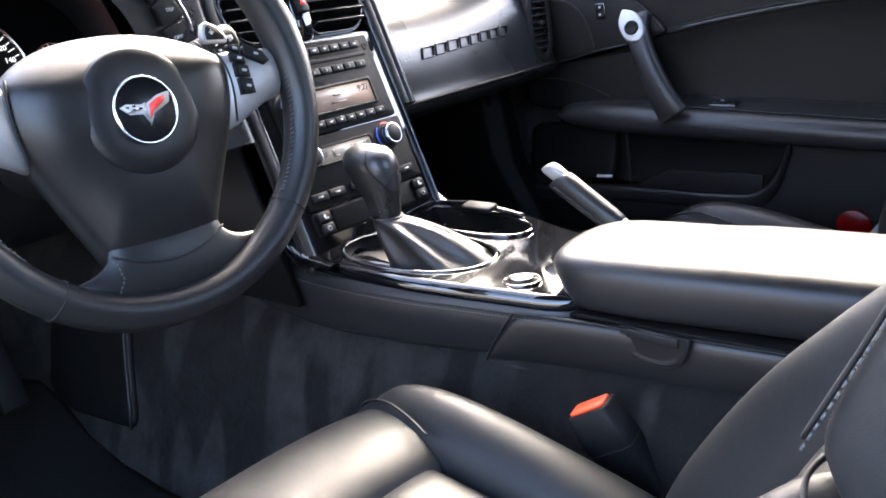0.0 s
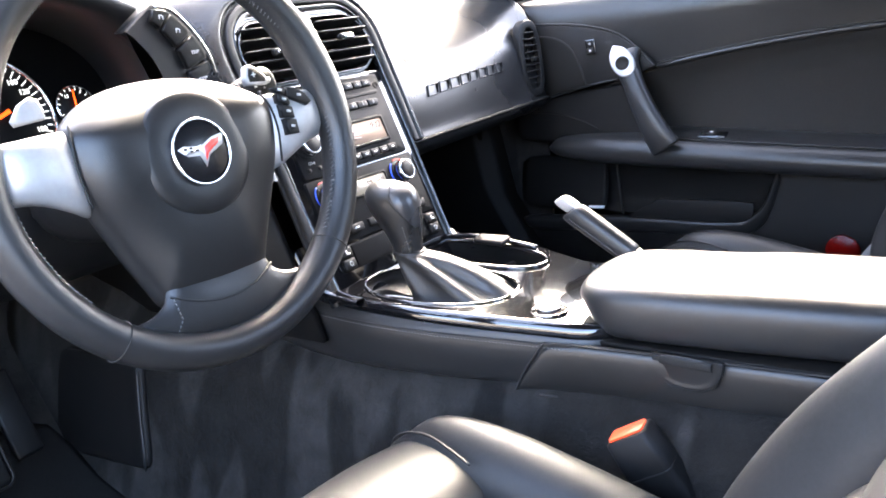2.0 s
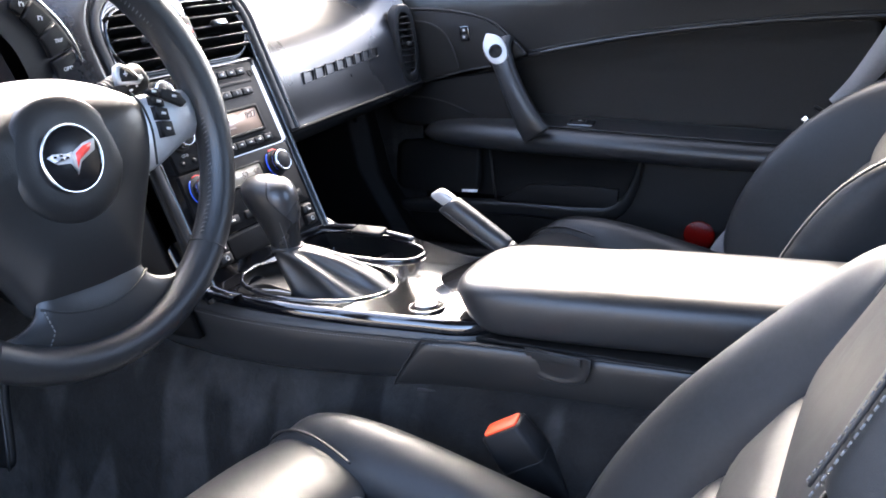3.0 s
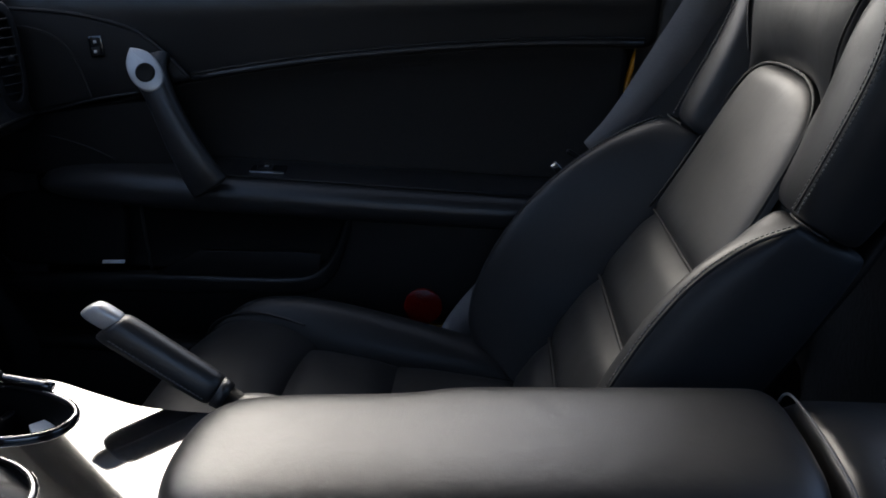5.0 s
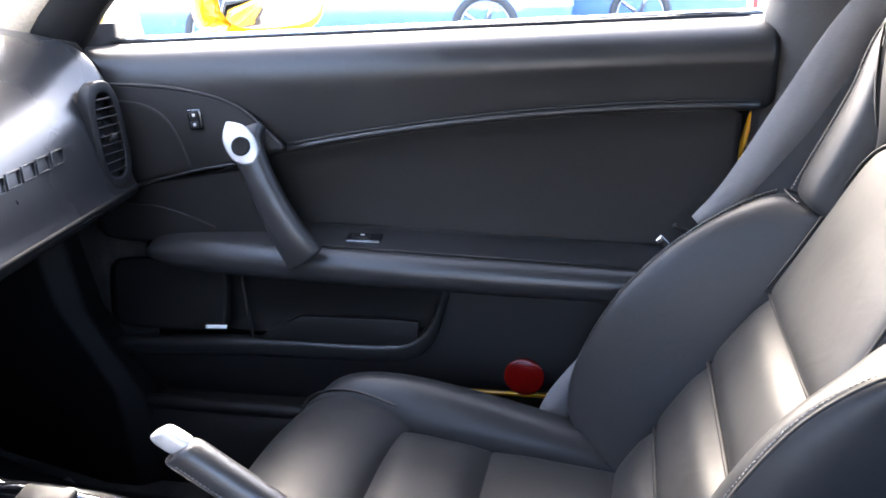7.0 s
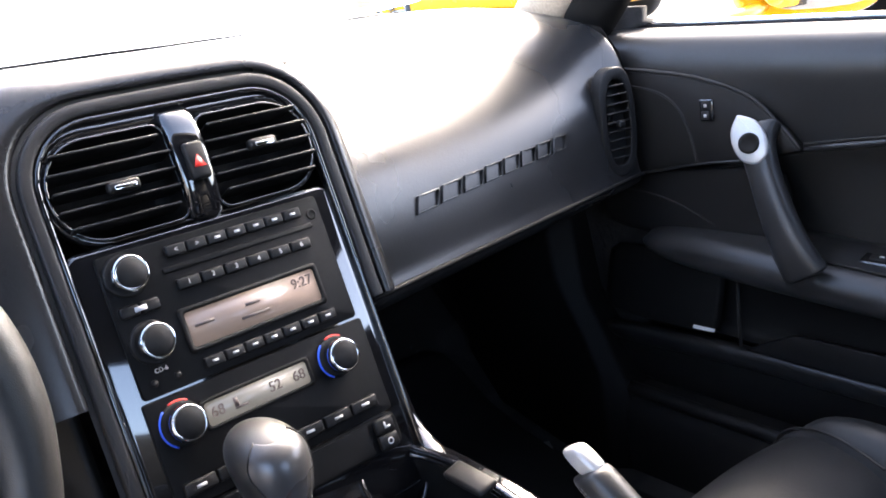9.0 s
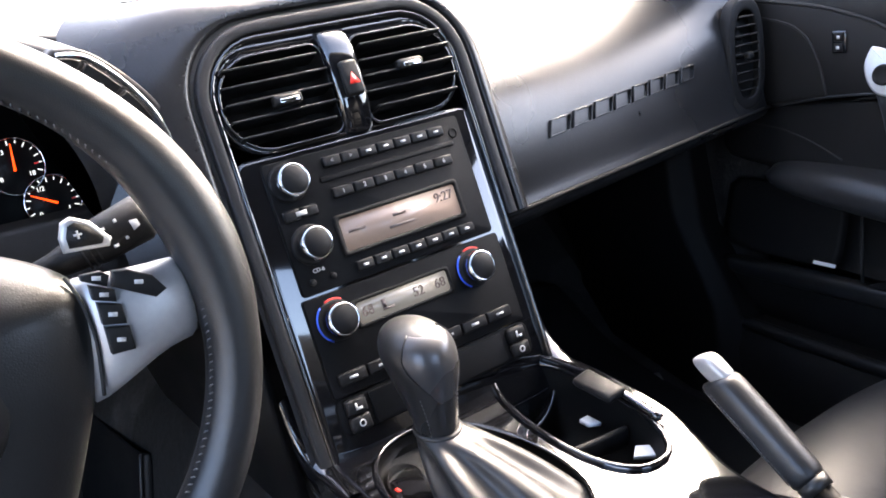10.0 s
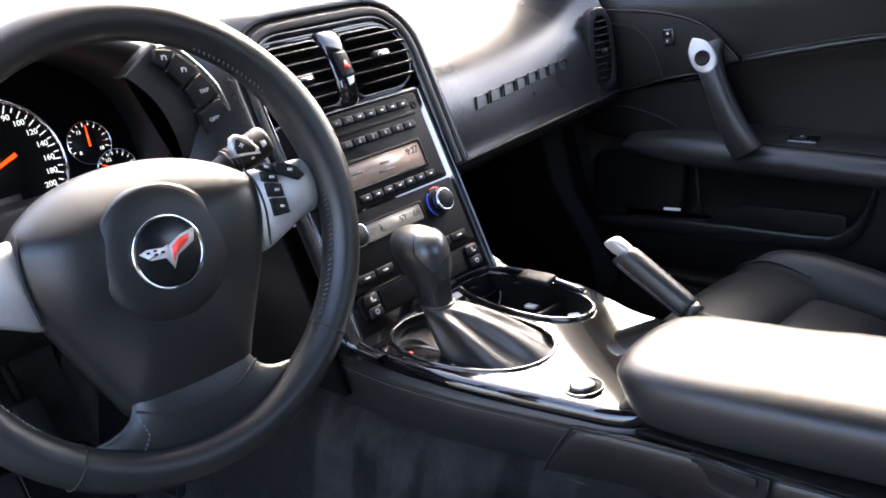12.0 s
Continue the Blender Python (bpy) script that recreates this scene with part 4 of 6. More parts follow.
def build_lever():
    ring = thing("gear_lever", (-0.04, 0.27, 0.45), "automatic gear lever with dark capped leather knob and pleated boot", "gear lever")
    a = oval(-0.042, 0.268, 0.067, 0.100, 48, 2.2, 8)
    part("bezel", tube([(x, y, deck(y) + 0.0004) for x, y in a], 0.0030, 10, True, flat=0.7), PIANO, ring, "raised glossy black bezel round the boot")
    # well under the boot
    inner = [(-0.042 + (x + 0.042) * 0.975, 0.268 + (y - 0.268) * 0.975) for x, y in a]
    rings = [[(x, y, deck(y) - 0.001) for x, y in inner], [(x, y, deck(y) - 0.016) for x, y in inner]]
    part("well", loft(rings, caps="end"), DARK, ring)
    gate = [(-0.097, 0.205), (-0.104, 0.25), (-0.101, 0.30), (-0.089, 0.338), (-0.070, 0.352), (-0.058, 0.335), (-0.066, 0.30), (-0.070, 0.25), (-0.066, 0.205)]
    pl = part("selector_plate", prism(pose(0, 0, deck(0.27) - 0.016), [(p.x, p.y) for p in spline([(x, y, 0) for x, y in gate], 4, True)], 0.008, 0.0025), PIANO, ring, "glossy dark selector strip")
    for k in range(5):
        part("selector_mark", rbox(pose(-0.0905 - 0.002 * math.sin(k), 0.318 - 0.021 * k, deck(0.27) - 0.0078), 0.0035, 0.006, 0.0006, 0), REDINK if k == 0 else STITCH, pl)
    # boot: the leather falls steeply ahead of the lever and trails back in long pleats
    n = 64
    base = oval(-0.030, 0.236, 0.053, 0.066, n, 2.4, 10)
    neck = Vector((-0.058, 0.298, 0.4985))
    rings = []
    for t in (0.0, 0.05, 0.14, 0.26, 0.40, 0.54, 0.68, 0.80, 0.90, 0.96, 1.0):
        rr = []
        for k, (x, y) in enumerate(base):
            ang = 2 * math.pi * k / n
            q = t ** 0.9
            ux, uy = x + 0.030, y - 0.236
            nx, ny = 0.0185 * math.cos(ang), 0.0195 * math.sin(ang)
            swell = math.sin(math.pi * min(1.0, t + 0.08)) ** 0.7
            # deep pleats on the trailing side, shallow ones ahead
            trail = 0.5 - 0.5 * math.sin(ang + 0.35)
            fold = (0.0052 * trail + 0.0012) * math.copysign(abs(math.sin(5.5 * ang + 0.9)) ** 0.7, math.sin(5.5 * ang + 0.9)) * swell
            er = Vector((math.cos(ang), math.sin(ang)))
            px = -0.030 + (neck.x + 0.030) * q + ux + (nx - ux) * q + er.x * fold
            py = 0.236 + (neck.y - 0.236) * q + uy + (ny - uy) * q + er.y * fold
            sag = 0.006 * math.sin(math.pi * t) * trail
            z = deck(0.24) - 0.012 + (neck.z - deck(0.24) + 0.012) * t ** 0.95 + sag + fold * 0.6
            rr.append((px, py, z))
        rings.append(rr)
    part("boot", loft(rings, caps=False), BOOT, ring, "pleated soft black leather boot", sub=1)
    # knob: an egg that swells upward and leans forward
    prof = [((-0.058, 0.298, 0.489), 0.0160, 0.0175), ((-0.058, 0.2985, 0.498), 0.0166, 0.0185), ((-0.058, 0.300, 0.508), 0.0176, 0.0200), ((-0.0578, 0.3035, 0.520), 0.0198, 0.0235), ((-0.0575, 0.309, 0.533), 0.0228, 0.0290),
            ((-0.057, 0.314, 0.546), 0.0262, 0.0345), ((-0.057, 0.317, 0.558), 0.0285, 0.0370), ((-0.057, 0.318, 0.568), 0.0280, 0.0360), ((-0.057, 0.317, 0.577), 0.0235, 0.0300), ((-0.057, 0.316, 0.583), 0.0150, 0.0190), ((-0.057, 0.3155, 0.585), 0.0040, 0.005)]
    def tilt(c, ry, sy):
        return c[2] + (0.12 * ry * sy if c[2] > 0.515 else 0.0)
    rings = [[(c[0] + rx * math.cos(q), c[1] + ry * math.sin(q), tilt(c, ry, math.sin(q))) for q in (2 * math.pi * k / 24 for k in range(24))] for c, rx, ry in prof]
    kn = part("knob", loft(rings), KNOB, ring, "smooth black leather knob", sub=2)
    # dark satin cap let into the rear and the top, pointed below
    mids = spline([p[0] for p in prof], 4)
    radii = spline([(p[1], p[2], 0) for p in prof], 4)
    pick = [k for k in range(len(mids)) if 0.531 < mids[k].z < 0.5838]
    rows, border = [], [[], []]
    for j, k in enumerate(pick):
        c, (rx, ry, _) = mids[k], radii[k]
        half = radians(16 + 46 * math.sin(min(1.0, j / (0.62 * len(pick))) * math.pi / 2) ** 0.9)
        row = [(c.x + (rx + 0.0009) * math.sin(half * u), c.y - (ry + 0.0009) * math.cos(half * u), tilt(c, ry, -math.cos(half * u)) + 0.0006) for u in np.linspace(-1, 1, 11)]
        rows.append(row)
        border[0].append(row[0])
        border[1].append(row[-1])
    part("cap", sheet(rows, 0.0008), CAPGREY, kn, "dark satin cap", sub=1)
    part("cap_edge", tube(list(reversed(border[0])) + border[1][1:], 0.0007, 5), SEAM, kn)
    for sx in (-1, 1):
        stitches([(c[0] + sx * rx * 0.80, c[1] - ry * 0.62, c[2]) for c, rx, ry in prof[1:5]], kn, 0.0035, 0.0009)
    part("collar", tube([(-0.058 + 0.0178 * math.cos(q), 0.298 + 0.0190 * math.sin(q), 0.4985) for q in (2 * math.pi * k / 24 for k in range(24))], 0.0022, 6, True), BOOT, ring)


def build_cup_holder():
    ch = thing("cup_holder", (0.085, 0.296, 0.40), "oval cup holder with glossy rim and sliding lid", "cup holder")
    a = oval(0.085, 0.290, 0.045, 0.101, 40, 2.3, -4)
    part("rim", tube([(x, y, deck(y) + 0.001) for x, y in a], 0.0034, 10, True), PIANO, ch, "raised glossy black rim")
    ins = lambda k: [(0.085 + (x - 0.085) * k, 0.290 + (y - 0.290) * k) for x, y in a]
    rings = [[(x, y, deck(y)) for x, y in ins(0.97)], [(x, y, deck(y) - 0.03) for x, y in ins(0.93)], [(x, y, 0.385) for x, y in ins(0.88)], [(x, y, 0.384) for x, y in ins(0.3)]]
    part("well", loft(rings, caps="end"), DARK, ch, "deep black well")
    for x, y, t, k in ((0.060, 0.236, 40, 0.020), (0.110, 0.232, -40, 0.020), (0.058, 0.296, 90, 0.018), (0.112, 0.300, 90, 0.018), (0.066, 0.356, 140, 0.018)):
        fin = [(-k * 0.5, -0.006), (k * 0.5, -0.006), (k * 0.34, 0.007), (-k * 0.34, 0.007)]
        part("grip_fin", prism(pose(x, y, 0.424, 12, 0, t), fin, 0.004, 0.001), BADGE, ch, "pale spring grip")
    part("divider", rbox(pose(0.088, 0.262, 0.428, 0, 0, -8), 0.060, 0.007, 0.02, 0.003), PLASTIC, ch)
    # sliding lid parked along the passenger side
    pts = [(0.122, 0.372, deck(0.37) + 0.006), (0.127, 0.33, deck(0.33) + 0.010), (0.127, 0.28, deck(0.28) + 0.010), (0.124, 0.225, deck(0.22) + 0.006)]
    part("lid_rail", tube(spline(pts, 5), 0.0055, 8, flat=0.7), PIANO, ch)
    part("lid_handle", rbox(pose(0.118, 0.292, deck(0.29) + 0.011, 0, -12, -2), 0.022, 0.050, 0.008, 0.0035), PLASTIC, ch)


def build_lighter():
    lt = thing("socket_cover", (-0.064, 0.104, 0.446), "round black power socket with pale cap on the deck", "power socket")
    m = pose(-0.064, 0.104, deck(0.104), -2)
    part("rim", lathe(m, [(0.0215, -0.002), (0.0215, 0.0012), (0.0202, 0.0022), (0.0190, 0.0012), (0.0185, -0.004)], 40, cap=False), PIANO, lt, "thin glossy black rim")
    part("recess", lathe(m, [(0.0188, 0.0003), (0.0188, 0.0007)], 40), DARK, lt)
    part("button", lathe(m, [(0.0128, 0.0), (0.0128, 0.0036), (0.0112, 0.0050), (0.001, 0.0054)], 32), GREYMETAL, lt, "pale round cap")
    part("cap_ring", lathe(m, [(0.0130, 0.0015), (0.0142, 0.0028), (0.0132, 0.0040)], 32, cap=False), PIANO, lt)


def build_armrest():
    ar = thing("armrest", (0, -0.15, 0.42), "padded black leather armrest lid on the console", "armrest")
    # plan edges: near side x, far side x, along y
    plan = [(0.082, -0.030, 0.048), (0.074, -0.058, 0.068), (0.055, -0.076, 0.080), (0.02, -0.083, 0.086), (-0.04, -0.080, 0.092), (-0.085, -0.076, 0.098), (-0.105, -0.074, 0.110), (-0.16, -0.068, 0.114), (-0.25, -0.058, 0.122), (-0.33, -0.050, 0.128), (-0.362, -0.046, 0.130)]
    rings = []
    for i, (y, a, b) in enumerate(plan):
        lift = 1.0 if i > 2 else (0.45, 0.75, 0.93)[i]
        zt = 0.452 + (0.4915 - 0.452) * lift
        zb = 0.425 if i > 2 else (0.448, 0.436, 0.428)[i]
        w = b - a
        back = 0.018 if i < 3 else 0.0
        rings.append([(a + 0.008, y - back, zb), (a + 0.001, y - back * 0.8, zb + 0.008), (a, y - back * 0.3, zb + 0.6 * (zt - zb)), (a + 0.004, y, zt - 0.012), (a + 0.018, y, zt - 0.0025), (a + 0.4 * w, y, zt + 0.0015), (b - 0.03, y, zt), (b - 0.010, y, zt - 0.006), (b, y, zt - 0.018), (b, y, zb + 0.01), (b - 0.008, y - back, zb)])
    part("pad", loft(rings), LEATHER, ar, "soft black leather pad", sub=2)
    seam = [(-0.046, -0.3655, 0.450), (-0.042, -0.3655, 0.474), (-0.028, -0.3655, 0.4865), (0.03, -0.3655, 0.4905), (0.09, -0.3655, 0.4885), (0.116, -0.3655, 0.4815), (0.129, -0.3655, 0.468)]
    part("rear_seam", tube(spline(seam, 4), 0.0012, 6), STITCH, ar, "pale rear seam")
    part("base_line", rbox(pose(0.02, -0.15, 0.4232), 0.20, 0.40, 0.006, 0.002), DARK, ar)


def build_handbrake():
    hb = thing("handbrake", (0.135, 0.06, 0.42), "black leather handbrake lever with silver release button", "handbrake")
    d = Vector((0, 0.843, 0.538)).normalized()
    nor = Vector((0, -0.538, 0.843)).normalized()
    sx = Vector((1, 0, 0))
    root, tip = Vector((0.1375, 0.093, 0.4535)), Vector((0.1395, 0.177, 0.5070))
    rings = []
    for t, rx, rz, lean in ((-0.03, 0.0105, 0.0120, 0.0), (0.0, 0.0132, 0.0146, 0.0), (0.12, 0.0140, 0.0152, 0.0), (0.4, 0.0145, 0.0156, 0.1), (0.7, 0.0148, 0.0160, 0.25), (0.94, 0.0148, 0.0163, 0.40), (1.0, 0.0136, 0.0150, 0.42), (1.015, 0.0100, 0.0115, 0.42)):
        c = root.lerp(tip, t)
        rings.append([c + sx * rx * math.copysign(abs(math.cos(q)) ** 0.85, math.cos(q)) + nor * rz * math.copysign(abs(math.sin(q)) ** 0.85, math.sin(q)) - d * lean * rz * math.sin(q) for q in (2 * math.pi * k / 20 for k in range(20))])
    gr = part("grip", loft(rings), LEATHER, hb, "stitched black leather grip", sub=1)
    stitches([root.lerp(tip, t) - sx * 0.0144 - nor * 0.0050 for t in (0.05, 0.3, 0.6, 0.93)], gr, 0.0038, 0.001)
    part("grip_seam", tube([root.lerp(tip, t) - sx * 0.0142 - nor * 0.0062 for t in (0.05, 0.3, 0.6, 0.95)], 0.0007, 5), SEAM, gr)
    # release button: a flat-topped thumb piece let into the upper half of the grip's end
    bc = tip + nor * 0.0045
    rings = []
    for t, w, h, lean in ((-0.010, 0.0088, 0.0098, 0.4), (0.012, 0.0088, 0.0098, 0.42), (0.019, 0.0084, 0.0092, 0.45), (0.0225, 0.0068, 0.0075, 0.5), (0.0235, 0.0040, 0.0045, 0.5)):
        rings.append([bc + d * (t - lean * h * sq) + sx * w * cq + nor * h * sq for cq, sq in ((math.copysign(abs(math.cos(q)) ** 0.6, math.cos(q)), math.copysign(abs(math.sin(q)) ** 0.6, math.sin(q))) for q in (2 * math.pi * k / 20 for k in range(20)))])
    part("button", loft(rings), SILVER, hb, "satin silver release button", sub=1)
    part("collar", tube([root - d * 0.012, root - d * 0.002], [0.0125, 0.0135], 18), LEATHER, hb, "gathered leather collar")
    part("shaft", tube([root - d * 0.075, root - d * 0.004], 0.0098, 14), DARK, hb)
    # boot where it enters the console
    rings = []
    for t, r in ((0, 1.0), (0.4, 0.7), (0.8, 0.45), (1, 0.35)):
        rings.append([(0.136 + 0.028 * r * math.cos(q), 0.03 + 0.03 * t + 0.07 * r * math.sin(q), 0.415 + 0.035 * t) for q in (2 * math.pi * k / 18 for k in range(18))])
    part("boot", loft(rings), BOOT, hb, sub=1)


# ---- seats ----
def build_seat(cx, inner):
    s = thing("sport_seat", (cx, 0.0, 0.10), "black leather sports seat with deep side bolsters", "car seat", "front seats")
    # profile of the backrest's middle: y, z, forward way
    mid = [(-0.165, 0.285), (-0.205, 0.345), (-0.262, 0.430), (-0.322, 0.515), (-0.370, 0.600), (-0.414, 0.690), (-0.446, 0.770), (-0.482, 0.855), (-0.514, 0.930), (-0.540, 0.985)]
    line = spline([(0, y, z) for y, z in mid], 6)
    total = len(line) - 1

    def on(v):
        """Point and forward way on the backrest's middle line; v from 0 to 9."""
        f = min(max(v * 6, 0), total - 1e-6)
        i = int(f)
        p = line[i].lerp(line[i + 1], f - i)
        d = (line[min(i + 1, total)] - line[max(i - 1, 0)]).normalized() if 0 < i < total else (line[min(i + 1, total)] - line[i]).normalized()
        return p, Vector((0, d.z, -d.y)), d

    def at(v, x, out):
        p, n, _ = on(v)
        return Vector((cx + x, p.y, p.z)) + n * out

    def pad(name, v0, v1, half0, half1, puff, depth=0.05, nv=6, top_round=0.0, label=""):
        """A cushioned panel across the middle, soft at its borders."""
        rows = []
        for i in range(nv + 1):
            v = v0 + (v1 - v0) * i / nv
            e = min(i, nv - i) / nv * 2
            h = half0 + (half1 - half0) * i / nv
            if top_round and i > nv * 0.45:
                k = (i - nv * 0.45) / (nv * 0.55)
                h *= math.sqrt(max(0.0, 1 - (k * top_round) ** 2.4))
            rise = puff * (1 - (1 - e) ** 4)
            rows.append([at(v, u * h, rise * (1 - abs(u) ** 5) - (0.006 if i in (0, nv) or abs(u) == 1 else 0)) for u in (-1, -0.96, -0.85, -0.6, -0.3, 0, 0.3, 0.6, 0.85, 0.96, 1)])
        bm = sheet(rows)
        return part(name, bm, SEAT, s, label, sub=2)

    # base layer behind the pads
    rows = [[at(v, u * h, -0.034) for u in (-1, -0.5, 0, 0.5, 1)] for v, h in ((0, 0.15), (2, 0.16), (4, 0.16), (6, 0.13), (9, 0.10))]
    part("back_foam", sheet(rows, 0.02), SEAM, s)
    pad("back_panel", 0.0, 1.03, 0.128, 0.134, 0.011)
    pad("back_panel", 1.03, 2.03, 0.134, 0.138, 0.011)
    pad("back_panel", 2.03, 3.03, 0.138, 0.138, 0.011)
    def arch_half(v):
        """Half width of the arched upper insert."""
        k = max(0.0, (v - 3.03) / 2.11)
        return (0.138 - 0.018 * k) * max(0.0, 1 - k ** 9) ** 0.42
    rows = []
    for i, v in enumerate((3.03, 3.08, 3.2, 3.5, 3.9, 4.3, 4.6, 4.8, 4.93, 5.03, 5.09, 5.13)):
        e = min(1.0, 4 * min(v - 3.03, 5.13 - v))
        rows.append([at(v, u * arch_half(v) * (1.13 if u * inner > 0 else 1.0), (0.015 * (1 - (1 - e) ** 3)) * (1 - abs(u) ** 4) - (0.006 if i in (0, 11) or abs(u) == 1 else 0)) for u in (-1, -0.96, -0.85, -0.6, -0.3, 0, 0.3, 0.6, 0.85, 0.96, 1)])
    part("upper_panel", sheet(rows), SEAT, s, "perforated black leather panel", sub=2)
    for v, h in ((1.03, 0.136), (2.03, 0.140), (3.03, 0.141)):
        part("panel_seam", tube([at(v, u * h, -0.0035) for u in (-1, -0.5, 0, 0.5, 1)], 0.0022, 6), SEAM, s)
    vs = [3.03, 3.5, 4.0, 4.4, 4.7, 4.85, 4.95, 5.03, 5.08, 5.115]
    arch = [at(v, inner * (arch_half(v) * 1.13 + 0.002), 0.003) for v in vs] + [at(5.14, 0, 0.003)] + [at(v, -inner * (arch_half(v) + 0.002), 0.003) for v in reversed(vs)]
    part("arch_seam", tube(spline(arch, 3), 0.0018, 6), SEAM, s)
    # headrest blended into the back: face, then a side cheek on each side
    def lerp_table(table, v):
        for (a, p), (b, q) in zip(table, table[1:]):
            if v <= b:
                return p + (q - p) * max(0.0, (v - a) / (b - a))
        return table[-1][1]
    face_w = ((4.7, 0.118), (5.1, 0.119), (5.5, 0.134), (5.9, 0.150), (6.3, 0.164), (7.2, 0.160), (8.0, 0.148), (8.6, 0.128), (8.9, 0.110))
    face_o = ((4.7, 0.0), (5.2, 0.016), (5.6, 0.030), (6.2, 0.042), (7.0, 0.050), (8.0, 0.046), (8.6, 0.026), (8.9, -0.01))
    def arch_low(u):
        return 5.12 - 0.42 * abs(u) ** 5
    rows = []
    for t in (0.0, 0.02, 0.08, 0.2, 0.32, 0.45, 0.6, 0.75, 0.88, 0.95, 1.0):
        row = []
        for u in (-1.03, -1, -0.95, -0.8, -0.55, -0.3, 0, 0.3, 0.55, 0.8, 0.95, 1, 1.03):
            v = arch_low(u) + (8.9 - arch_low(u)) * t
            out = lerp_table(face_o, v) + 0.006 * (1 - u * u)
            if v < 6.3:
                out -= 0.010 * abs(u) ** 8
            if t == 0.0:
                out = -0.004
            elif abs(u) > 1:
                out = -0.02
            elif t == 0.02:
                out = 0.6 * out
            row.append(at(v, u * (lerp_table(face_w, v) + (0.024 if u * inner > 0 else 0.0)), out))
        rows.append(row)
    head = part("headrest", sheet(rows), SEAT, s, "integral black leather headrest", sub=2)
    for sg in (-1, 1):
        rows = []
        for v in (6.18, 6.24, 6.5, 7.0, 7.6, 8.2, 8.6, 8.9):
            w, o = lerp_table(face_w, v) + (0.024 if sg == inner else 0.0), lerp_table(face_o, v)
            rows.append([at(v, sg * (w - 0.004), o - 0.010), at(v, sg * (w + 0.002), o - 0.001), at(v, sg * (w + 0.018), o - 0.006), at(v, sg * (w + 0.040), o - 0.028), at(v, sg * (w + 0.050), o - 0.060), at(v, sg * (w + 0.036), o - 0.098), at(v, sg * (w - 0.02), -0.100)])
        ck = part("headrest_cheek", sheet(rows, 0.003 * sg), SEAT, head, "leather side of the headrest", sub=2)
        for off in (-0.004, 0.004):
            stitches(spline([at(v, sg * (lerp_table(face_w, v) + (0.030 if sg == inner else 0.006) + off), lerp_table(face_o, v) + (0.0015 if off < 0 else -0.0005)) for v in (6.26, 6.6, 7.0, 7.6, 8.2)], 6), ck, 0.0045, 0.0012)
    for sg in (-1, 1):
        # lower bolster, lower on the tunnel's side
        hs = (0.046, 0.058, 0.066, 0.068, 0.065, 0.056, 0.044, 0.030, 0.016, 0.006) if sg == inner and cx < 0 else (0.0, 0.004, 0.012, 0.024, 0.036, 0.045, 0.041, 0.020, -0.006, -0.016) if sg == inner else (0.010, 0.024, 0.036, 0.048, 0.054, 0.056, 0.050, 0.040, 0.030, 0.020) if cx < 0 else (0.052, 0.080, 0.105, 0.119, 0.121, 0.112, 0.093, 0.066, 0.040, 0.024)
        bol = [(v, h, w, x0) for (v, w, x0), h in zip(((-0.35, 0.19, 0.118), (0.1, 0.205, 0.124), (0.7, 0.213, 0.130), (1.4, 0.217, 0.136), (2.0, 0.218, 0.140), (2.6, 0.218, 0.141), (3.2, 0.216, 0.142), (3.7, 0.214, 0.143), (4.0, 0.212, 0.143), (4.06, 0.205, 0.146)), hs)]
        rings = []
        for v, h, w, x0 in bol:
            mid_x = x0 + (w - x0) * 0.55
            rings.append([at(v, sg * x, o) for x, o in ((x0, -0.020), (x0 + 0.004, min(0.006, h)), (x0 + 0.02, 0.45 * h + 0.002), (mid_x - 0.004, 0.90 * h), (mid_x + 0.014, h), (w - 0.010, 0.84 * h), (w, 0.45 * h), (w + 0.002, -0.01), (w - 0.006, -0.07), (w - 0.05, -0.10), (x0, -0.08))])
        b = part("back_bolster", loft(rings), SEAT, s, "deep leather side bolster", sub=2)
        edge = [at(v, sg * (x0 + (w - x0) * 0.80 + 0.012), h * 0.90) for v, h, w, x0 in bol[1:-1]]
        ln = spline(edge, 5)
        if cx > 0 or sg != inner:
            part("piping", tube(ln, 0.0016, 6), SEAM, b)
            stitches([p + Vector((-sg * 0.005, 0.001, 0.001)) for p in ln], b, 0.0045, 0.0011)
        # upper wing, wrapping from the shoulder to the headrest's side
        if sg == inner:
            win = ((4.05, 0.138, 0.196, 0.213, -0.012, -0.014), (4.12, 0.140, 0.200, 0.217, 0.0, -0.001), (4.6, 0.154, 0.214, 0.232, 0.009, 0.008), (5.1, 0.158, 0.224, 0.242, 0.017, 0.015), (5.5, 0.165, 0.229, 0.246, 0.024, 0.020), (5.8, 0.174, 0.227, 0.244, 0.028, 0.025), (6.0, 0.183, 0.221, 0.238, 0.029, 0.027), (6.15, 0.194, 0.214, 0.230, 0.028, 0.026), (6.25, 0.200, 0.208, 0.222, 0.020, 0.019))
        else:
            win = ((4.05, 0.142, 0.180, 0.208, 0.016, 0.018), (4.12, 0.140, 0.182, 0.214, 0.026, 0.032), (4.6, 0.140, 0.182, 0.217, 0.027, 0.033), (5.1, 0.136, 0.178, 0.214, 0.028, 0.034), (5.5, 0.140, 0.176, 0.211, 0.030, 0.034), (5.8, 0.148, 0.178, 0.208, 0.033, 0.036), (6.05, 0.156, 0.180, 0.204, 0.033, 0.036), (6.2, 0.164, 0.181, 0.199, 0.032, 0.034), (6.27, 0.170, 0.180, 0.192, 0.022, 0.024))
        rings = []
        crest = []
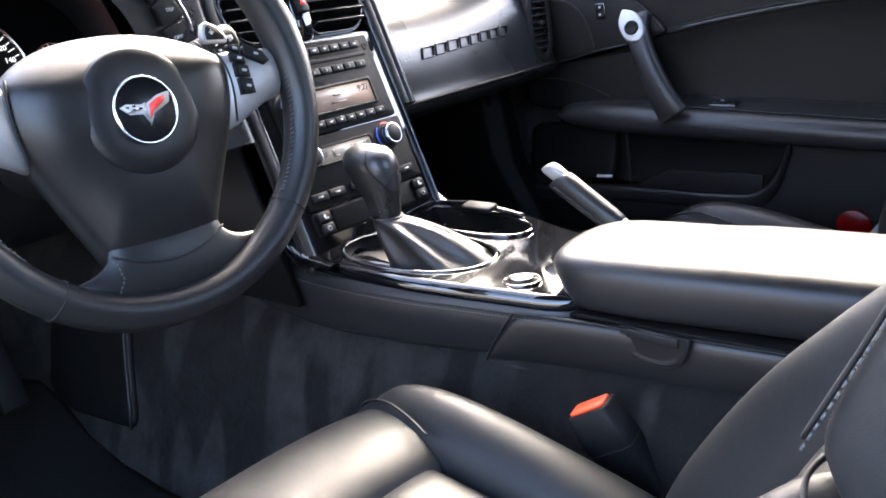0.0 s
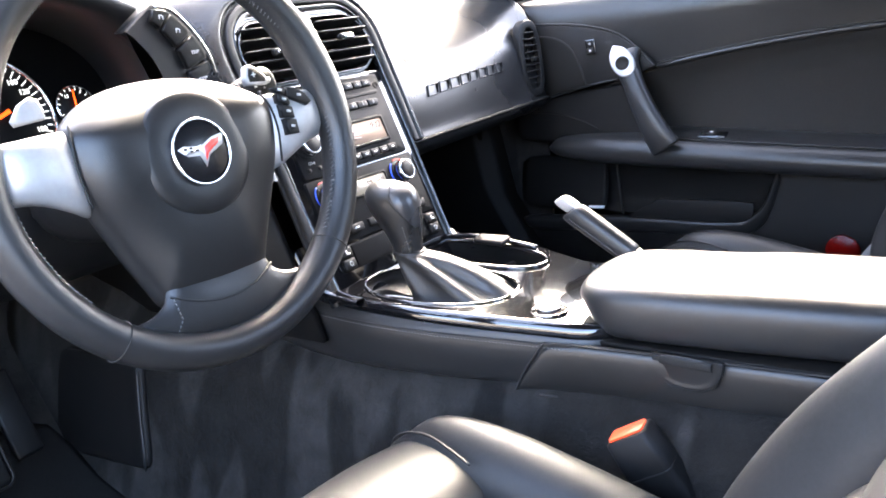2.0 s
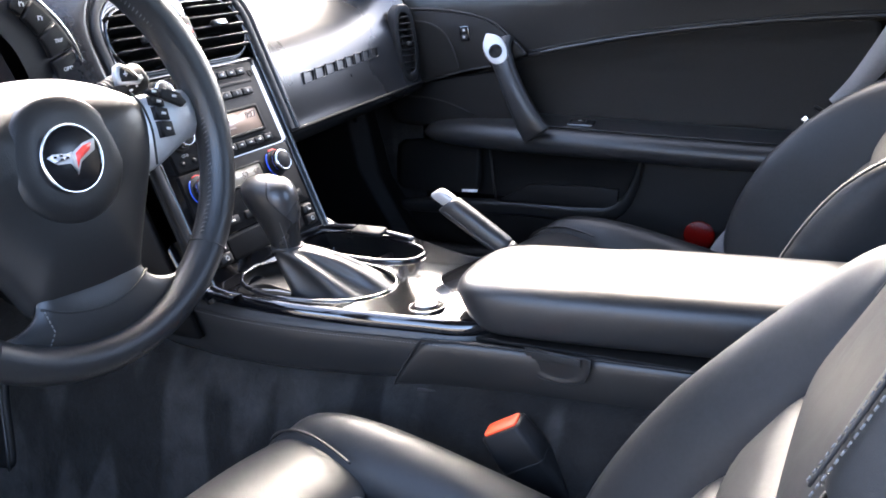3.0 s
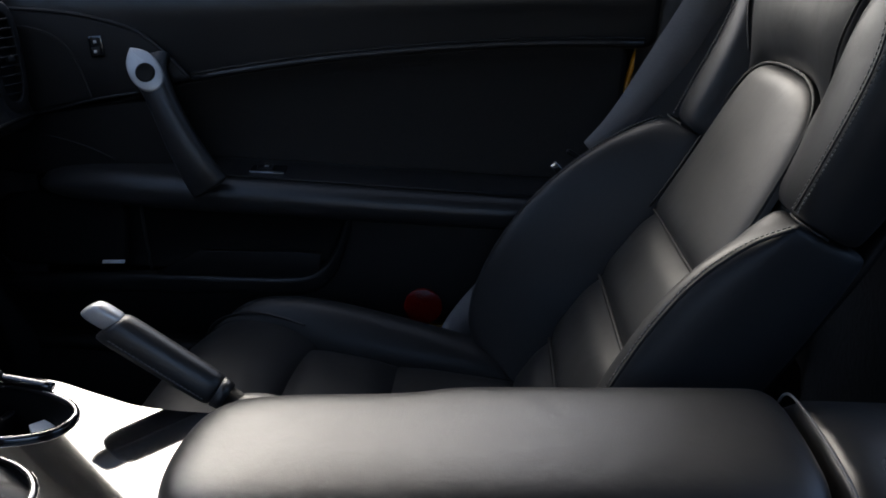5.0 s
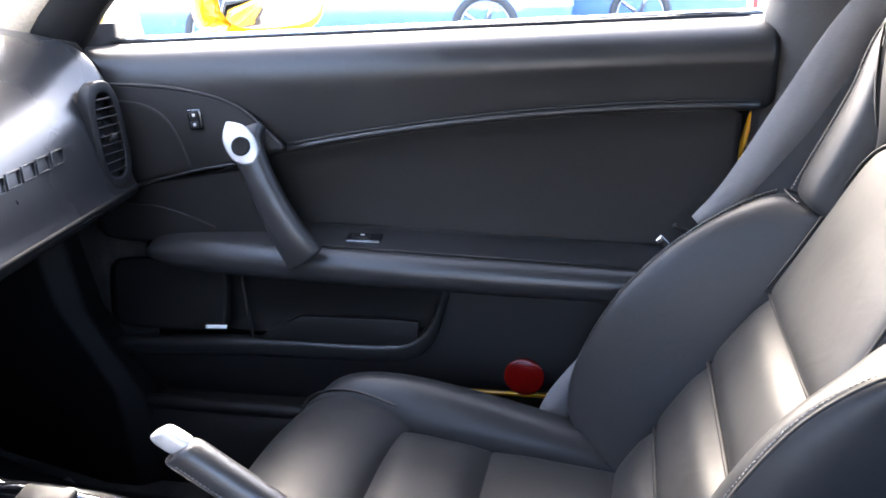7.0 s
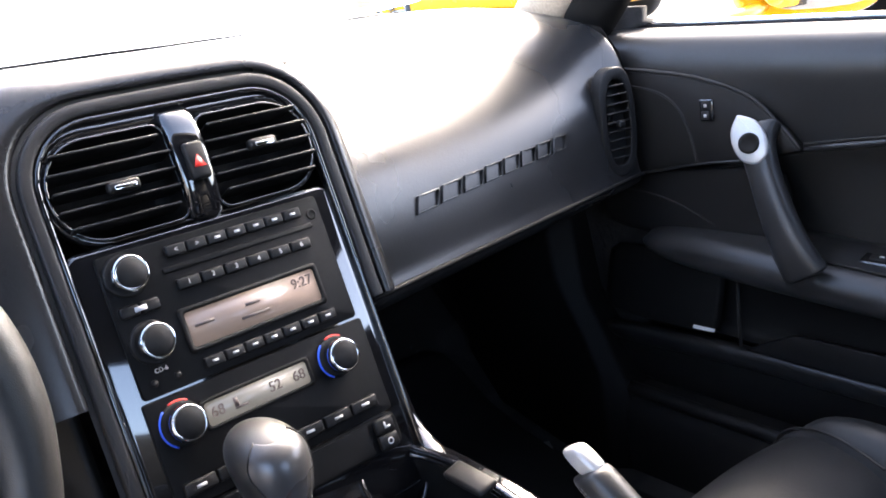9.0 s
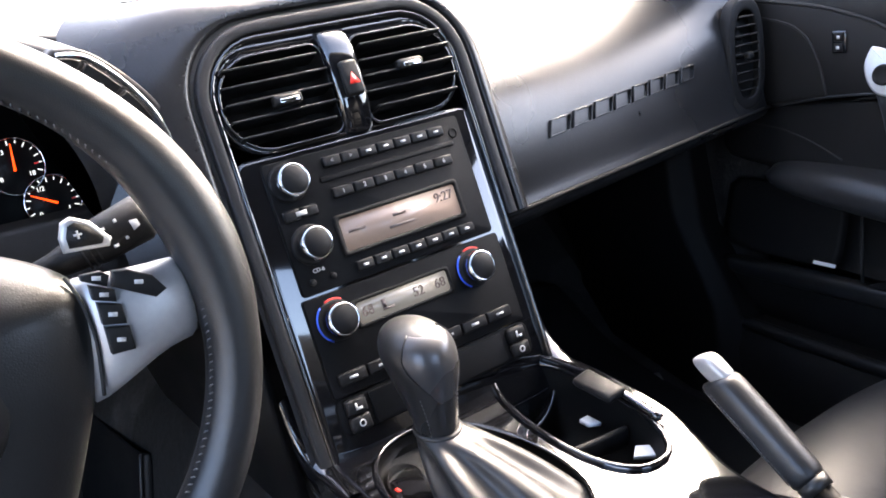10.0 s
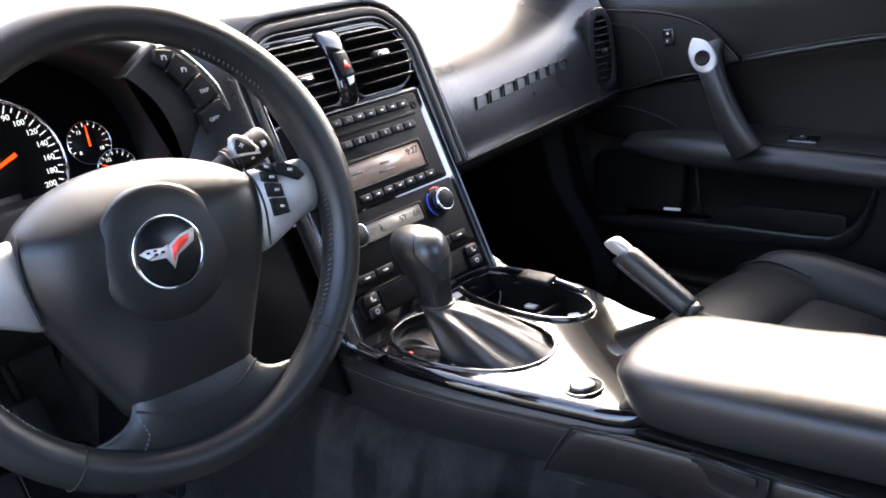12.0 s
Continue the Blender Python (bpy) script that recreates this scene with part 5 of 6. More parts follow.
        for v, xi, xc, w, oi, oc in win:
            x0 = min(xi - 0.018, 0.122 + max(0.0, v - 5.4) * 0.05)
            rings.append([at(v, sg * x, o) for x, o in ((x0, -0.03), (x0 + 0.002, min(oi, 0.004)), (xi - 0.008, oi - 0.006), (xi, oi), (0.5 * (xi + xc), 0.5 * (oi + oc) + 0.003), (xc, oc), (xc + 0.010, oc - 0.007), (w - 0.001, oc - 0.024), (w, -0.034), (w - 0.006, -0.058), (w - 0.04, -0.078), (x0, -0.07))])
            crest.append((v, xc, oc))
        wg = part("back_wing", loft(rings), SEAT, s, "leather shoulder wing", sub=2)
        for off in (-0.0045, 0.0045):
            stitches(spline([at(v, sg * (x + off), h + (0.0012 if off < 0 else -0.001)) for v, x, h in crest[1:8]], 6), wg, 0.0045, 0.0012)
        part("crest_seam", tube(spline([at(v, sg * x, h + 0.0006) for v, x, h in crest[1:8]], 5), 0.0011, 5), SEAM, wg)
        more = 0.024 if sg == inner else 0.0
        top_line = [at(5.14, sg * (0.118 + more), 0.010), at(5.5, sg * (0.131 + more), 0.024), at(5.85, sg * (0.148 + more), 0.032), at(6.1, sg * (0.163 + more), 0.036), at(6.25, sg * 0.192, 0.032), at(6.27, sg * 0.206, 0.018), at(6.24, sg * 0.220, -0.008)]
        part("wing_seam", tube(spline(top_line, 5), 0.0014, 6), SEAM, wg)
        # hook seam between bolster and wing
        hk = bol[-2][1]
        hook = [at(4.055, sg * x, hk - 0.003 + o) for x, o in ((0.150, -0.012), (0.170, -0.004), (0.190, -0.002), (0.205, -0.009), (0.2125, -0.024))]
        part("hook_seam", tube(spline(hook, 4), 0.0012, 6), SEAM, s)
    # shell behind
    rows = [[at(v, u * w, -0.105) for u in (-1, -0.9, -0.4, 0, 0.4, 0.9, 1)] for v, w in ((-0.2, 0.15), (2, 0.165), (4, 0.175), (6, 0.175), (8, 0.15), (8.9, 0.10))]
    part("back_shell", sheet(rows, 0.012), PLASTIC, s, sub=1)

    # cushion
    def cush(y):
        """Height of the cushion's middle."""
        pts = ((-0.20, 0.288), (-0.10, 0.298), (0.0, 0.311), (0.10, 0.326), (0.18, 0.336), (0.225, 0.330), (0.255, 0.306), (0.268, 0.27), (0.262, 0.22))
        for (a, za), (b, zb) in zip(pts, pts[1:]):
            if a <= y <= b:
                t = (y - a) / (b - a)
                return za + (zb - za) * t
        return pts[-1][1]
    def cpad(name, y0, y1, half0, half1, puff):
        rows = []
        nv = 6
        for i in range(nv + 1):
            y = y0 + (y1 - y0) * i / nv
            e = min(i, nv - i) / nv * 2
            h = half0 + (half1 - half0) * i / nv
            rows.append([(cx + u * h, y, cush(y) + puff * (1 - (1 - e) ** 4) * (1 - abs(u) ** 5) - (0.006 if i in (0, nv) or abs(u) == 1 else 0)) for u in (-1, -0.95, -0.8, -0.4, 0, 0.4, 0.8, 0.95, 1)])
        part(name, sheet(rows), SEAT, s, sub=2)
    cpad("cushion_panel", -0.20, -0.02, 0.125, 0.128, 0.010)
    cpad("cushion_panel", -0.02, 0.10, 0.128, 0.130, 0.010)
    # front roll
    rows = []
    for y, z, h in ((0.10, 0.318, 0.132), (0.108, 0.333, 0.138), (0.14, 0.347, 0.160), (0.19, 0.351, 0.185), (0.235, 0.338, 0.195), (0.262, 0.306, 0.195), (0.270, 0.26, 0.19), (0.262, 0.20, 0.185), (0.24, 0.15, 0.18)):
        rows.append([(cx + u * h, y - 0.020 * abs(u) ** 3, z - 0.006 * abs(u) ** 4) for u in (-1, -0.9, -0.6, -0.3, 0, 0.3, 0.6, 0.9, 1)])
    part("front_roll", sheet(rows), SEAT, s, "rounded leather cushion front", sub=2)
    for sg in (-1, 1):
        rings = []
        for y, h, w, x0 in ((-0.215, 0.016, 0.185, 0.12), (-0.17, 0.022, 0.195, 0.122), (-0.08, 0.034, 0.204, 0.126), (0.02, 0.044, 0.210, 0.129), (0.10, 0.046, 0.214, 0.133), (0.17, 0.034, 0.212, 0.150), (0.215, 0.012, 0.203, 0.165), (0.245, -0.03, 0.19, 0.165)):
            z = cush(y)
            mx = x0 + (w - x0) * 0.5
            rings.append([(cx + sg * x, y, z + o) for x, o in ((x0, -0.014), (x0 + 0.006, 0.012), (x0 + 0.022, 0.7 * h + 0.004), (mx, h), (mx + 0.018, 0.98 * h), (w - 0.006, 0.7 * h), (w, 0.2 * h), (w + 0.001, -0.06), (w - 0.01, -0.13), (x0, -0.13))])
        b = part("cushion_bolster", loft(rings), SEAT, s, "leather cushion bolster", sub=2)
        ln = spline([(cx + sg * x, y, z) for x, y, z in ((0.136, 0.10, 0.350), (0.150, 0.135, 0.354), (0.163, 0.17, 0.354), (0.174, 0.205, 0.345), (0.184, 0.235, 0.325), (0.190, 0.252, 0.29))], 5)
        part("seam", tube(ln, 0.0016, 6), SEAM, b)
    part("seat_base", rbox(pose(cx, 0.0, 0.165), 0.36, 0.42, 0.12, 0.02), DARK, s)
    return s


def build_buckle():
    bk = thing("belt_buckle", (-0.135, -0.05, 0.22), "black seat belt buckle with orange-red release button", "belt buckle")
    top = Vector((-0.152, -0.010, 0.358))
    # frame: x along the button's length, y across, z out of the button face
    x = Vector((0.05, -0.86, 0.50)).normalized()
    z = Vector((-0.16, 0.42, 0.89)).normalized()
    z = (z - x * z.dot(x)).normalized()
    y = z.cross(x)
    m = Matrix.Translation(top + x * 0.017) @ Matrix((x, y, z)).transposed().to_4x4()
    rings = []
    for d, a, b in ((0.0, 0.0215, 0.0120), (-0.002, 0.0240, 0.0150), (-0.035, 0.0260, 0.0175), (-0.042, 0.0255, 0.0172), (-0.07, 0.0250, 0.0165), (-0.11, 0.0235, 0.0150), (-0.17, 0.0210, 0.0120)):
        rings.append([m @ Vector((px, py, d)) for px, py in flat_round(a * 2, b * 2, 0.007, 3)])
    part("housing", loft(rings), PLASTIC, bk, "black buckle housing")
    part("button", prism(m @ pose(0, 0, -0.001), flat_round(0.040, 0.021, 0.004, 3), 0.0035, 0.001), ORANGE, bk, "orange-red release button")
    part("joint", tube([m @ Vector((px, py, -0.044)) for px, py in flat_round(0.0512, 0.0346, 0.007, 3)], 0.0009, 4, True), SEAM, bk)


# ---- steering wheel ----
def build_wheel():
    w = thing("steering_wheel", (-0.402, 0.25, 0.68), "black leather three-spoke steering wheel with silver spoke trims", "steering wheel")
    # frame: x right, y up the wheel, z towards the driver
    n = Vector((-0.09, -1.0, 0.20)).normalized()
    m = frame_of((-0.402, 0.262, 0.6885), Vector((1, -0.09, 0)), (0, 0.2, 1))
    R, r = 0.171, 0.0165
    rings = []
    N = 72
    pts = []
    for k in range(N):
        a = 2 * math.pi * k / N
        pts.append(m @ Vector((R * math.cos(a), R * math.sin(a), 0.012)))
    rim_rings = []
    for k in range(N):
        a = 2 * math.pi * k / N
        er = Vector((math.cos(a), math.sin(a), 0))
        sw = 1.0 + 0.22 * math.exp(-((math.degrees(a) - 18) / 20) ** 2) + 0.22 * math.exp(-((math.degrees(a) - 162) / 20) ** 2)
        rim_rings.append([m @ (er * (R + r * sw * math.cos(q)) + Vector((0, 0, 0.012 + r * 1.12 * math.sin(q)))) for q in (2 * math.pi * j / 14 for j in range(14))])
    bm = loft(rim_rings + [rim_rings[0]], caps=False)
    bmesh.ops.remove_doubles(bm, verts=bm.verts, dist=1e-6)
    rim = part("rim", bm, LEATHER, w, "smooth black leather rim", sub=1)
    def rim_seam(a):
        er = Vector((math.cos(radians(a)), math.sin(radians(a)), 0))
        part("rim_joint", tube([m @ (er * (R + (r + 0.0002) * math.cos(q)) + Vector((0, 0, 0.012 + (r * 1.12 + 0.0002) * math.sin(q)))) for q in (2 * math.pi * j / 24 for j in range(24))], 0.0006, 5, True), SEAM, rim)
    for a in (-43, -128):
        rim_seam(a)
    # cross stitching along the inner edge
    for a0, a1 in ((-40, 62), (118, 220)):
        bms = []
        for a in np.arange(a0, a1, 1.6):
            er = Vector((math.cos(radians(a)), math.sin(radians(a)), 0))
            et = Vector((-er.y, er.x, 0))
            c = er * (R - r * 0.93) + Vector((0, 0, 0.019))
            p0, p1 = m @ (c - et * 0.0009 - Vector((0, 0, 0.0020)) - er * 0.0006), m @ (c + et * 0.0009 + Vector((0, 0, 0.0020)) + er * 0.0002)
            bms.append(tube([p0, (p0 + p1) / 2 - (m.to_3x3() @ er) * 0.0004, p1], 0.0005, 4))
        part("cross_stitch", mesh_join(*bms), STITCH, rim)
    # airbag cover: rounded shield
    def shield(k, z, n=48):
        out = [(-0.103, 0.012), (-0.097, 0.034), (-0.068, 0.053), (-0.036, 0.063), (0, 0.066), (0.036, 0.063), (0.068, 0.053), (0.097, 0.034), (0.103, 0.012), (0.097, -0.020), (0.081, -0.062), (0.061, -0.105), (0.047, -0.128), (0, -0.136), (-0.047, -0.128), (-0.061, -0.105), (-0.081, -0.062), (-0.100, -0.018)]
        return [m @ Vector((p.x * k, p.y * k + 0.002 * (1 - k), z + 0.007 * k * (abs(p.x) / 0.1) ** 2 * max(0.0, min(1.0, (p.y + 0.08) / 0.05)) - 0.017 * max(0.0, (p.y * k - 0.026) / 0.036) ** 1.2)) for p in spline([(x, y, 0) for x, y in out], 3, True)]
    rings = [shield(0.97, -0.024), shield(1.0, -0.010), shield(0.985, 0.000), shield(0.93, 0.0105), shield(0.82, 0.0180), shield(0.68, 0.0240), shield(0.5, 0.0280), shield(0.2, 0.030)]
    hub = part("airbag_cover", loft(rings), GRAIN, w, "grained black airbag cover", sub=1)
    mm = m @ pose(0.0, -0.006, 0.0)
    me2 = m @ pose(0.0, -0.006, 0.0005)
    part("hub_ring", lathe(mm, [(0.0528, 0.010), (0.0524, 0.0275), (0.0505, 0.0296), (0.0450, 0.0315), (0.036, 0.0328), (0.027, 0.0330)], 56, cap=False), GRAIN, hub, "raised round boss")
    em = part("emblem", lathe(me2, [(0.0268, 0.029), (0.0268, 0.0345), (0.0255, 0.0352), (0.001, 0.0356)], 48), ENAMEL, hub, "round black emblem with coloured wings")
    part("emblem_ring", lathe(me2, [(0.0264, 0.0335), (0.0280, 0.0345), (0.0284, 0.0358), (0.0274, 0.0366), (0.0260, 0.0358)], 48, cap=False), CHROME, hub, "thin chrome ring")
    part("emblem_wing", prism(me2 @ pose(0, 0, 0.0358), [(-0.0225, 0.0045), (-0.0165, 0.0065), (-0.004, 0.0045), (0.0, 0.0055), (0.0005, -0.012), (-0.0035, -0.0035), (-0.015, -0.0022)], 0.0008), WHITEPRINT, hub)
    part("emblem_trim", prism(me2 @ pose(0, 0, 0.0356), [(0.0240, 0.0122), (0.012, 0.0100), (0.0008, 0.0046), (0.0004, -0.0135), (0.0062, -0.0042), (0.0212, 0.0028)], 0.0006), WHITEPRINT, hub)
    for bx, by in ((-0.016, 0.0038), (-0.0105, 0.0012), (-0.0105, 0.0040), (-0.005, 0.0015)):
        part("emblem_check", rbox(me2 @ pose(bx, by, 0.0370, 0, 0, -6), 0.0028, 0.0016, 0.0003, 0), ENAMEL, hub)
    part("emblem_wing", prism(me2 @ pose(0, 0, 0.0360), [(0.0190, 0.0092), (0.011, 0.0080), (0.003, 0.0034), (0.0016, -0.0085), (0.0052, -0.0024), (0.0165, 0.0040)], 0.0008), REDINK, hub)
    part("emblem_bar", prism(me2 @ pose(0, 0, 0.0366), [(-0.019, 0.0015), (-0.006, 0.0022), (-0.003, 0.0), (-0.017, -0.001)], 0.0004), GREYMETAL, hub)
    # silver spokes
    for sg in (-1, 1):
        xs = [(0.086, 0.036, -0.044, -0.004), (0.097, 0.037, -0.038, 0.007), (0.112, 0.036, -0.030, 0.013), (0.128, 0.035, -0.022, 0.014), (0.142, 0.034, -0.018, 0.012), (0.156, 0.036, -0.020, 0.008)]
        rings = []
        for x, yt, yb, z in xs:
            rings.append([m @ Vector((sg * x, y, zz)) for y, zz in ((yt, z - 0.014), (yt - 0.003, z + 0.002), (yt - 0.012, z + 0.007), ((yt + yb) / 2, z + 0.009), (yb + 0.012, z + 0.007), (yb + 0.003, z + 0.001), (yb, z - 0.014))])
        sp = part("spoke_trim", loft(rings), SILVER, w, "satin silver spoke trim", sub=1)
        part("trim_gap", tube(spline([m @ Vector((sg * x, y, z)) for x, y, z in ((0.0925, 0.036, 0.010), (0.0965, 0.022, 0.0155), (0.0985, 0.0, 0.0165), (0.095, -0.030, 0.014))], 4), 0.0011, 6), SEAM, sp)
        if sg > 0:
            def key(outline, top):
                bt = part("wheel_button", prism(m @ pose(0, 0, 0.017), outline, top - 0.017, 0.0012), PLASTIC, sp, "black wheel button")
                cx, cy = sum(p[0] for p in outline) / len(outline), sum(p[1] for p in outline) / len(outline)
                part("mark", rbox(m @ pose(cx, cy, top + 0.0002, 0, 0, -15), 0.0045, 0.0022, 0.0005, 0), WHITEPRINT, bt)
            key([(0.0985, 0.0335), (0.1100, 0.0275), (0.1125, 0.0330), (0.1090, 0.0360), (0.0985, 0.0365)], 0.0245)
            key([(0.1125, 0.0265), (0.1325, 0.0150), (0.1390, 0.0180), (0.1335, 0.0270), (0.1220, 0.0335), (0.1145, 0.0345)], 0.0252)
            key([(0.1015, 0.0225), (0.1125, 0.0185), (0.1130, 0.0250), (0.1015, 0.0305)], 0.0255)
            key([(0.1030, 0.0085), (0.1145, 0.0060), (0.1145, 0.0165), (0.1030, 0.0205)], 0.0255)
            key([(0.1035, -0.0080), (0.1155, -0.0085), (0.1155, 0.0045), (0.1035, 0.0070)], 0.0255)
    # lower spoke: leather web from cover to rim
    rings = []
    for yc, ye, hw, z in ((-0.100, -0.092, 0.052, 0.006), (-0.118, -0.106, 0.053, 0.011), (-0.130, -0.116, 0.056, 0.012), (-0.142, -0.124, 0.065, 0.012), (-0.153, -0.128, 0.083, 0.011), (-0.163, -0.126, 0.106, 0.008)):
        top = [m @ Vector((u * hw, yc + (ye - yc) * abs(u) ** 2.2, z + 0.008 * (1 - abs(u) ** 3))) for u in (-1, -0.7, -0.35, 0, 0.35, 0.7, 1)]
        low = [m @ Vector((u * hw, yc + (ye - yc) * abs(u) ** 2.2, z - 0.014)) for u in (0.95, 0, -0.95)]
        rings.append(top + low)
    part("lower_spoke", loft(rings), GRAIN, w, "black leather lower spoke", sub=2)
    part("spoke_joint", tube(spline([m @ Vector((x, y, z)) for x, y, z in ((-0.053, -0.115, 0.0130), (-0.03, -0.1255, 0.0188), (0, -0.1305, 0.0203), (0.03, -0.1255, 0.0188), (0.053, -0.115, 0.0130))], 4), 0.0011, 6), SEAM, w)
    stitches([m @ Vector((-0.053, -0.118, 0.018)), m @ Vector((-0.050, -0.135, 0.018)), m @ Vector((-0.060, -0.150, 0.016))], w, 0.004, 0.0011)
    # paddles behind the upper spokes
    for sg in (-1, 1):
        out = [(0.098, 0.046), (0.0975, 0.054), (0.1005, 0.0625), (0.106, 0.0645), (0.115, 0.0600), (0.124, 0.0485), (0.122, 0.0440)]
        o = [(sg * x, y) for x, y in out]
        pd = part("shift_paddle", prism(m @ pose(0, 0, -0.016), o if sg > 0 else o[::-1], 0.007, 0.002), SILVER, w, "satin silver shift paddle")
        ins = [(sg * (0.109 + (x - 0.109) * 0.72), 0.0535 + (y - 0.0535) * 0.72) for x, y in out]
        if sg < 0:
            continue
        part("inlay", prism(m @ pose(0, 0, -0.0092), ins, 0.0008), PLASTIC, pd)
        part("mark", mesh_join(rbox(m @ pose(sg * 0.107, 0.0545, -0.0082), 0.0045, 0.0012, 0.0005, 0), rbox(m @ pose(sg * 0.107, 0.0545, -0.0082), 0.0012, 0.0045, 0.0005, 0)), WHITEPRINT, pd)
    # column shroud
    rings = []
    for z, k in ((-0.02, 1.0), (-0.08, 1.05), (-0.16, 1.0), (-0.24, 0.9)):
        rings.append([m @ Vector((0.055 * k * math.cos(q), -0.01 + 0.055 * k * math.sin(q), z)) for q in (2 * math.pi * j / 20 for j in range(20))])
    solo("column_shroud", loft(rings), PLASTIC, "matt black steering column shroud", "column shroud", sub=1)
    st = thing("wiper_stalk", (-0.30, 0.33, 0.72), "black wiper stalk with ribbed end and white symbols", "stalk")
    a, b = m @ Vector((0.05, 0.022, -0.060)), m @ Vector((0.152, 0.053, -0.046))
    d = b - a
    part("stalk", tube([a, a + d * 0.45, a + d * 0.62, a + d * 0.70, a + d * 0.97, b, b + d * 0.01], [0.007, 0.008, 0.011, 0.0135, 0.0145, 0.0125, 0.006], 20), PLASTIC, st)
    for k in range(3):
        c = a + d * (0.60 + 0.035 * k)
        part("collar_rib", tube([c, c + d * 0.015], 0.0132, 16), PLASTIC, st)
    sm = Matrix.Translation(a) @ frame_of((0, 0, 0), d, m.to_3x3() @ Vector((0, 1, 0)))
    ln = d.length
    for k, (dx, dy, wx, wy) in enumerate(((0.76, 0.006, 0.005, 0.003), (0.77, 0.0, 0.004, 0.003), (0.78, -0.006, 0.005, 0.003), (0.84, 0.007, 0.003, 0.003), (0.85, -0.005, 0.003, 0.003))):
        part("symbol", rbox(sm @ pose(ln * dx, dy, 0.0135 if abs(dy) > 0.003 else 0.0141), wx * 0.6, wy * 0.6, 0.0012, 0), WHITEPRINT, st)
    part("symbol", prism(sm @ pose(ln * 0.92, 0.0, 0.0140), [(-0.002, 0.0032), (-0.002, -0.0032), (0.0025, -0.002), (0.0025, 0.002)], 0.0008), WHITEPRINT, st)


# ---- passenger door ----
def sill_z(y):
    return 0.772 + (0.555 - y) * 0.028


def bead_z(y):
    """Height of the padded bead that crosses the door from the handle to its rear edge."""
    t = (0.285 - y) / 0.61
    return 0.634 + 0.060 * (1 - (1 - max(0.0, min(1.0, t))) ** 2)


def build_door():
    dr = thing("passenger_door", (0.74, 0.1, 0.24), "closed black passenger door with pull handle and armrest", "car door")
    yr = lambda z: -0.350 + (0.797 - z) * 0.24   # rear edge leans
    yf = 0.60
    # upper pad, from the window sill down to the bead
    rows = []
    for k in range(15):
        y = yf + (-0.345 - yf) * k / 14
        zs = sill_z(y)
        low = bead_z(y) if y < 0.285 else 0.634 + (0.285 - y) * 0.0
        low = min(low, 0.634 + 0.0 * y) if y > 0.285 else low
        rows.append([(0.80, y, zs - 0.004), (0.745, y, zs + 0.002), (0.715, y, zs - 0.004), (0.697, y, zs - 0.022), (0.690, y, zs - 0.05), (0.694, y, 0.5 * (zs + low)), (0.703, y, low + 0.012), (0.706, y, low - 0.01)])
    part("upper_pad", sheet(rows, 0.006), GRAIN, dr, "padded black vinyl upper", sub=1)
    # bead
    ln = [(0.700, y, bead_z(y)) for y in np.linspace(0.285, -0.325, 14)]
    part("bead", tube(ln, 0.0042, 8), LEATHER, dr, "rolled leather bead")
    part("bead_gap", tube([(x - 0.001, y, z + 0.006) for x, y, z in ln], 0.0018, 6), SEAM, dr)
    # insert below the bead down to the armrest
    rows = []
    for k in range(12):
        y = 0.43 + (-0.31 - 0.43) * k / 11
        top = bead_z(y) - 0.002 if y < 0.285 else 0.634 - (y - 0.285) * 0.28
        low = 0.518 - (0.315 - y) * 0.03 if y < 0.315 else 0.521
        rows.append([(0.704, y, top), (0.722, y, top - 0.018), (0.738, y, 0.6 * top + 0.4 * low), (0.750, y, low + 0.014), (0.748, y, low - 0.006)])
    part("insert", sheet(rows, 0.004), INSERT, dr, "dark soft door insert", sub=1)
    # mirror-switch wedge panel: curved boundary from the sill's front to the bead's start
    m = frame_of((0.6955, 0, 0), (0, -1, 0), (0, 0, 1))   # x runs rearward, y up, z into the cabin
    arc = spline([(-0.60, 0.7235, 0), (-0.48, 0.720, 0), (-0.41, 0.712, 0), (-0.35, 0.694, 0), (-0.308, 0.660, 0), (-0.284, 0.635, 0)], 5)
    body = [(p.x, p.y) for p in arc] + [(-0.357, 0.612), (-0.42, 0.604), (-0.50, 0.584), (-0.60, 0.56)]
    part("switch_panel", prism(m @ pose(0, 0, -0.010), body, 0.0200, 0.003), PLASTIC, dr, "matt black switch panel")
    part("panel_gap", tube([m @ Vector((p.x, p.y + 0.0018, 0.0085)) for p in arc], 0.0026, 6), SEAM, dr)
    arc2 = spline([(-0.60, 0.703, 0), (-0.50, 0.698, 0), (-0.458, 0.681, 0), (-0.437, 0.650, 0), (-0.423, 0.606, 0)], 4)
    part("corner_plate", prism(m @ pose(0, 0, 0.0085), [(p.x, p.y) for p in arc2] + [(-0.50, 0.588), (-0.60, 0.565)], 0.0035, 0.001), DARK, dr, "darker corner plate")
    part("plate_gap", tube([m @ Vector((p.x + 0.001, p.y + 0.001, 0.0105)) for p in arc2], 0.0018, 6), SEAM, dr)
    part("trim_line", tube(spline([m @ Vector((-0.60, 0.562, 0.008)), m @ Vector((-0.50, 0.584, 0.009)), m @ Vector((-0.42, 0.604, 0.009)), m @ Vector((-0.357, 0.615, 0.009))], 4), 0.0022, 6), GRAIN, dr)
    # lower front panel below it
    body = [(-0.60, 0.555), (-0.50, 0.580), (-0.42, 0.600), (-0.36, 0.600), (-0.40, 0.560), (-0.404, 0.518), (-0.45, 0.540), (-0.50, 0.551), (-0.60, 0.558)]
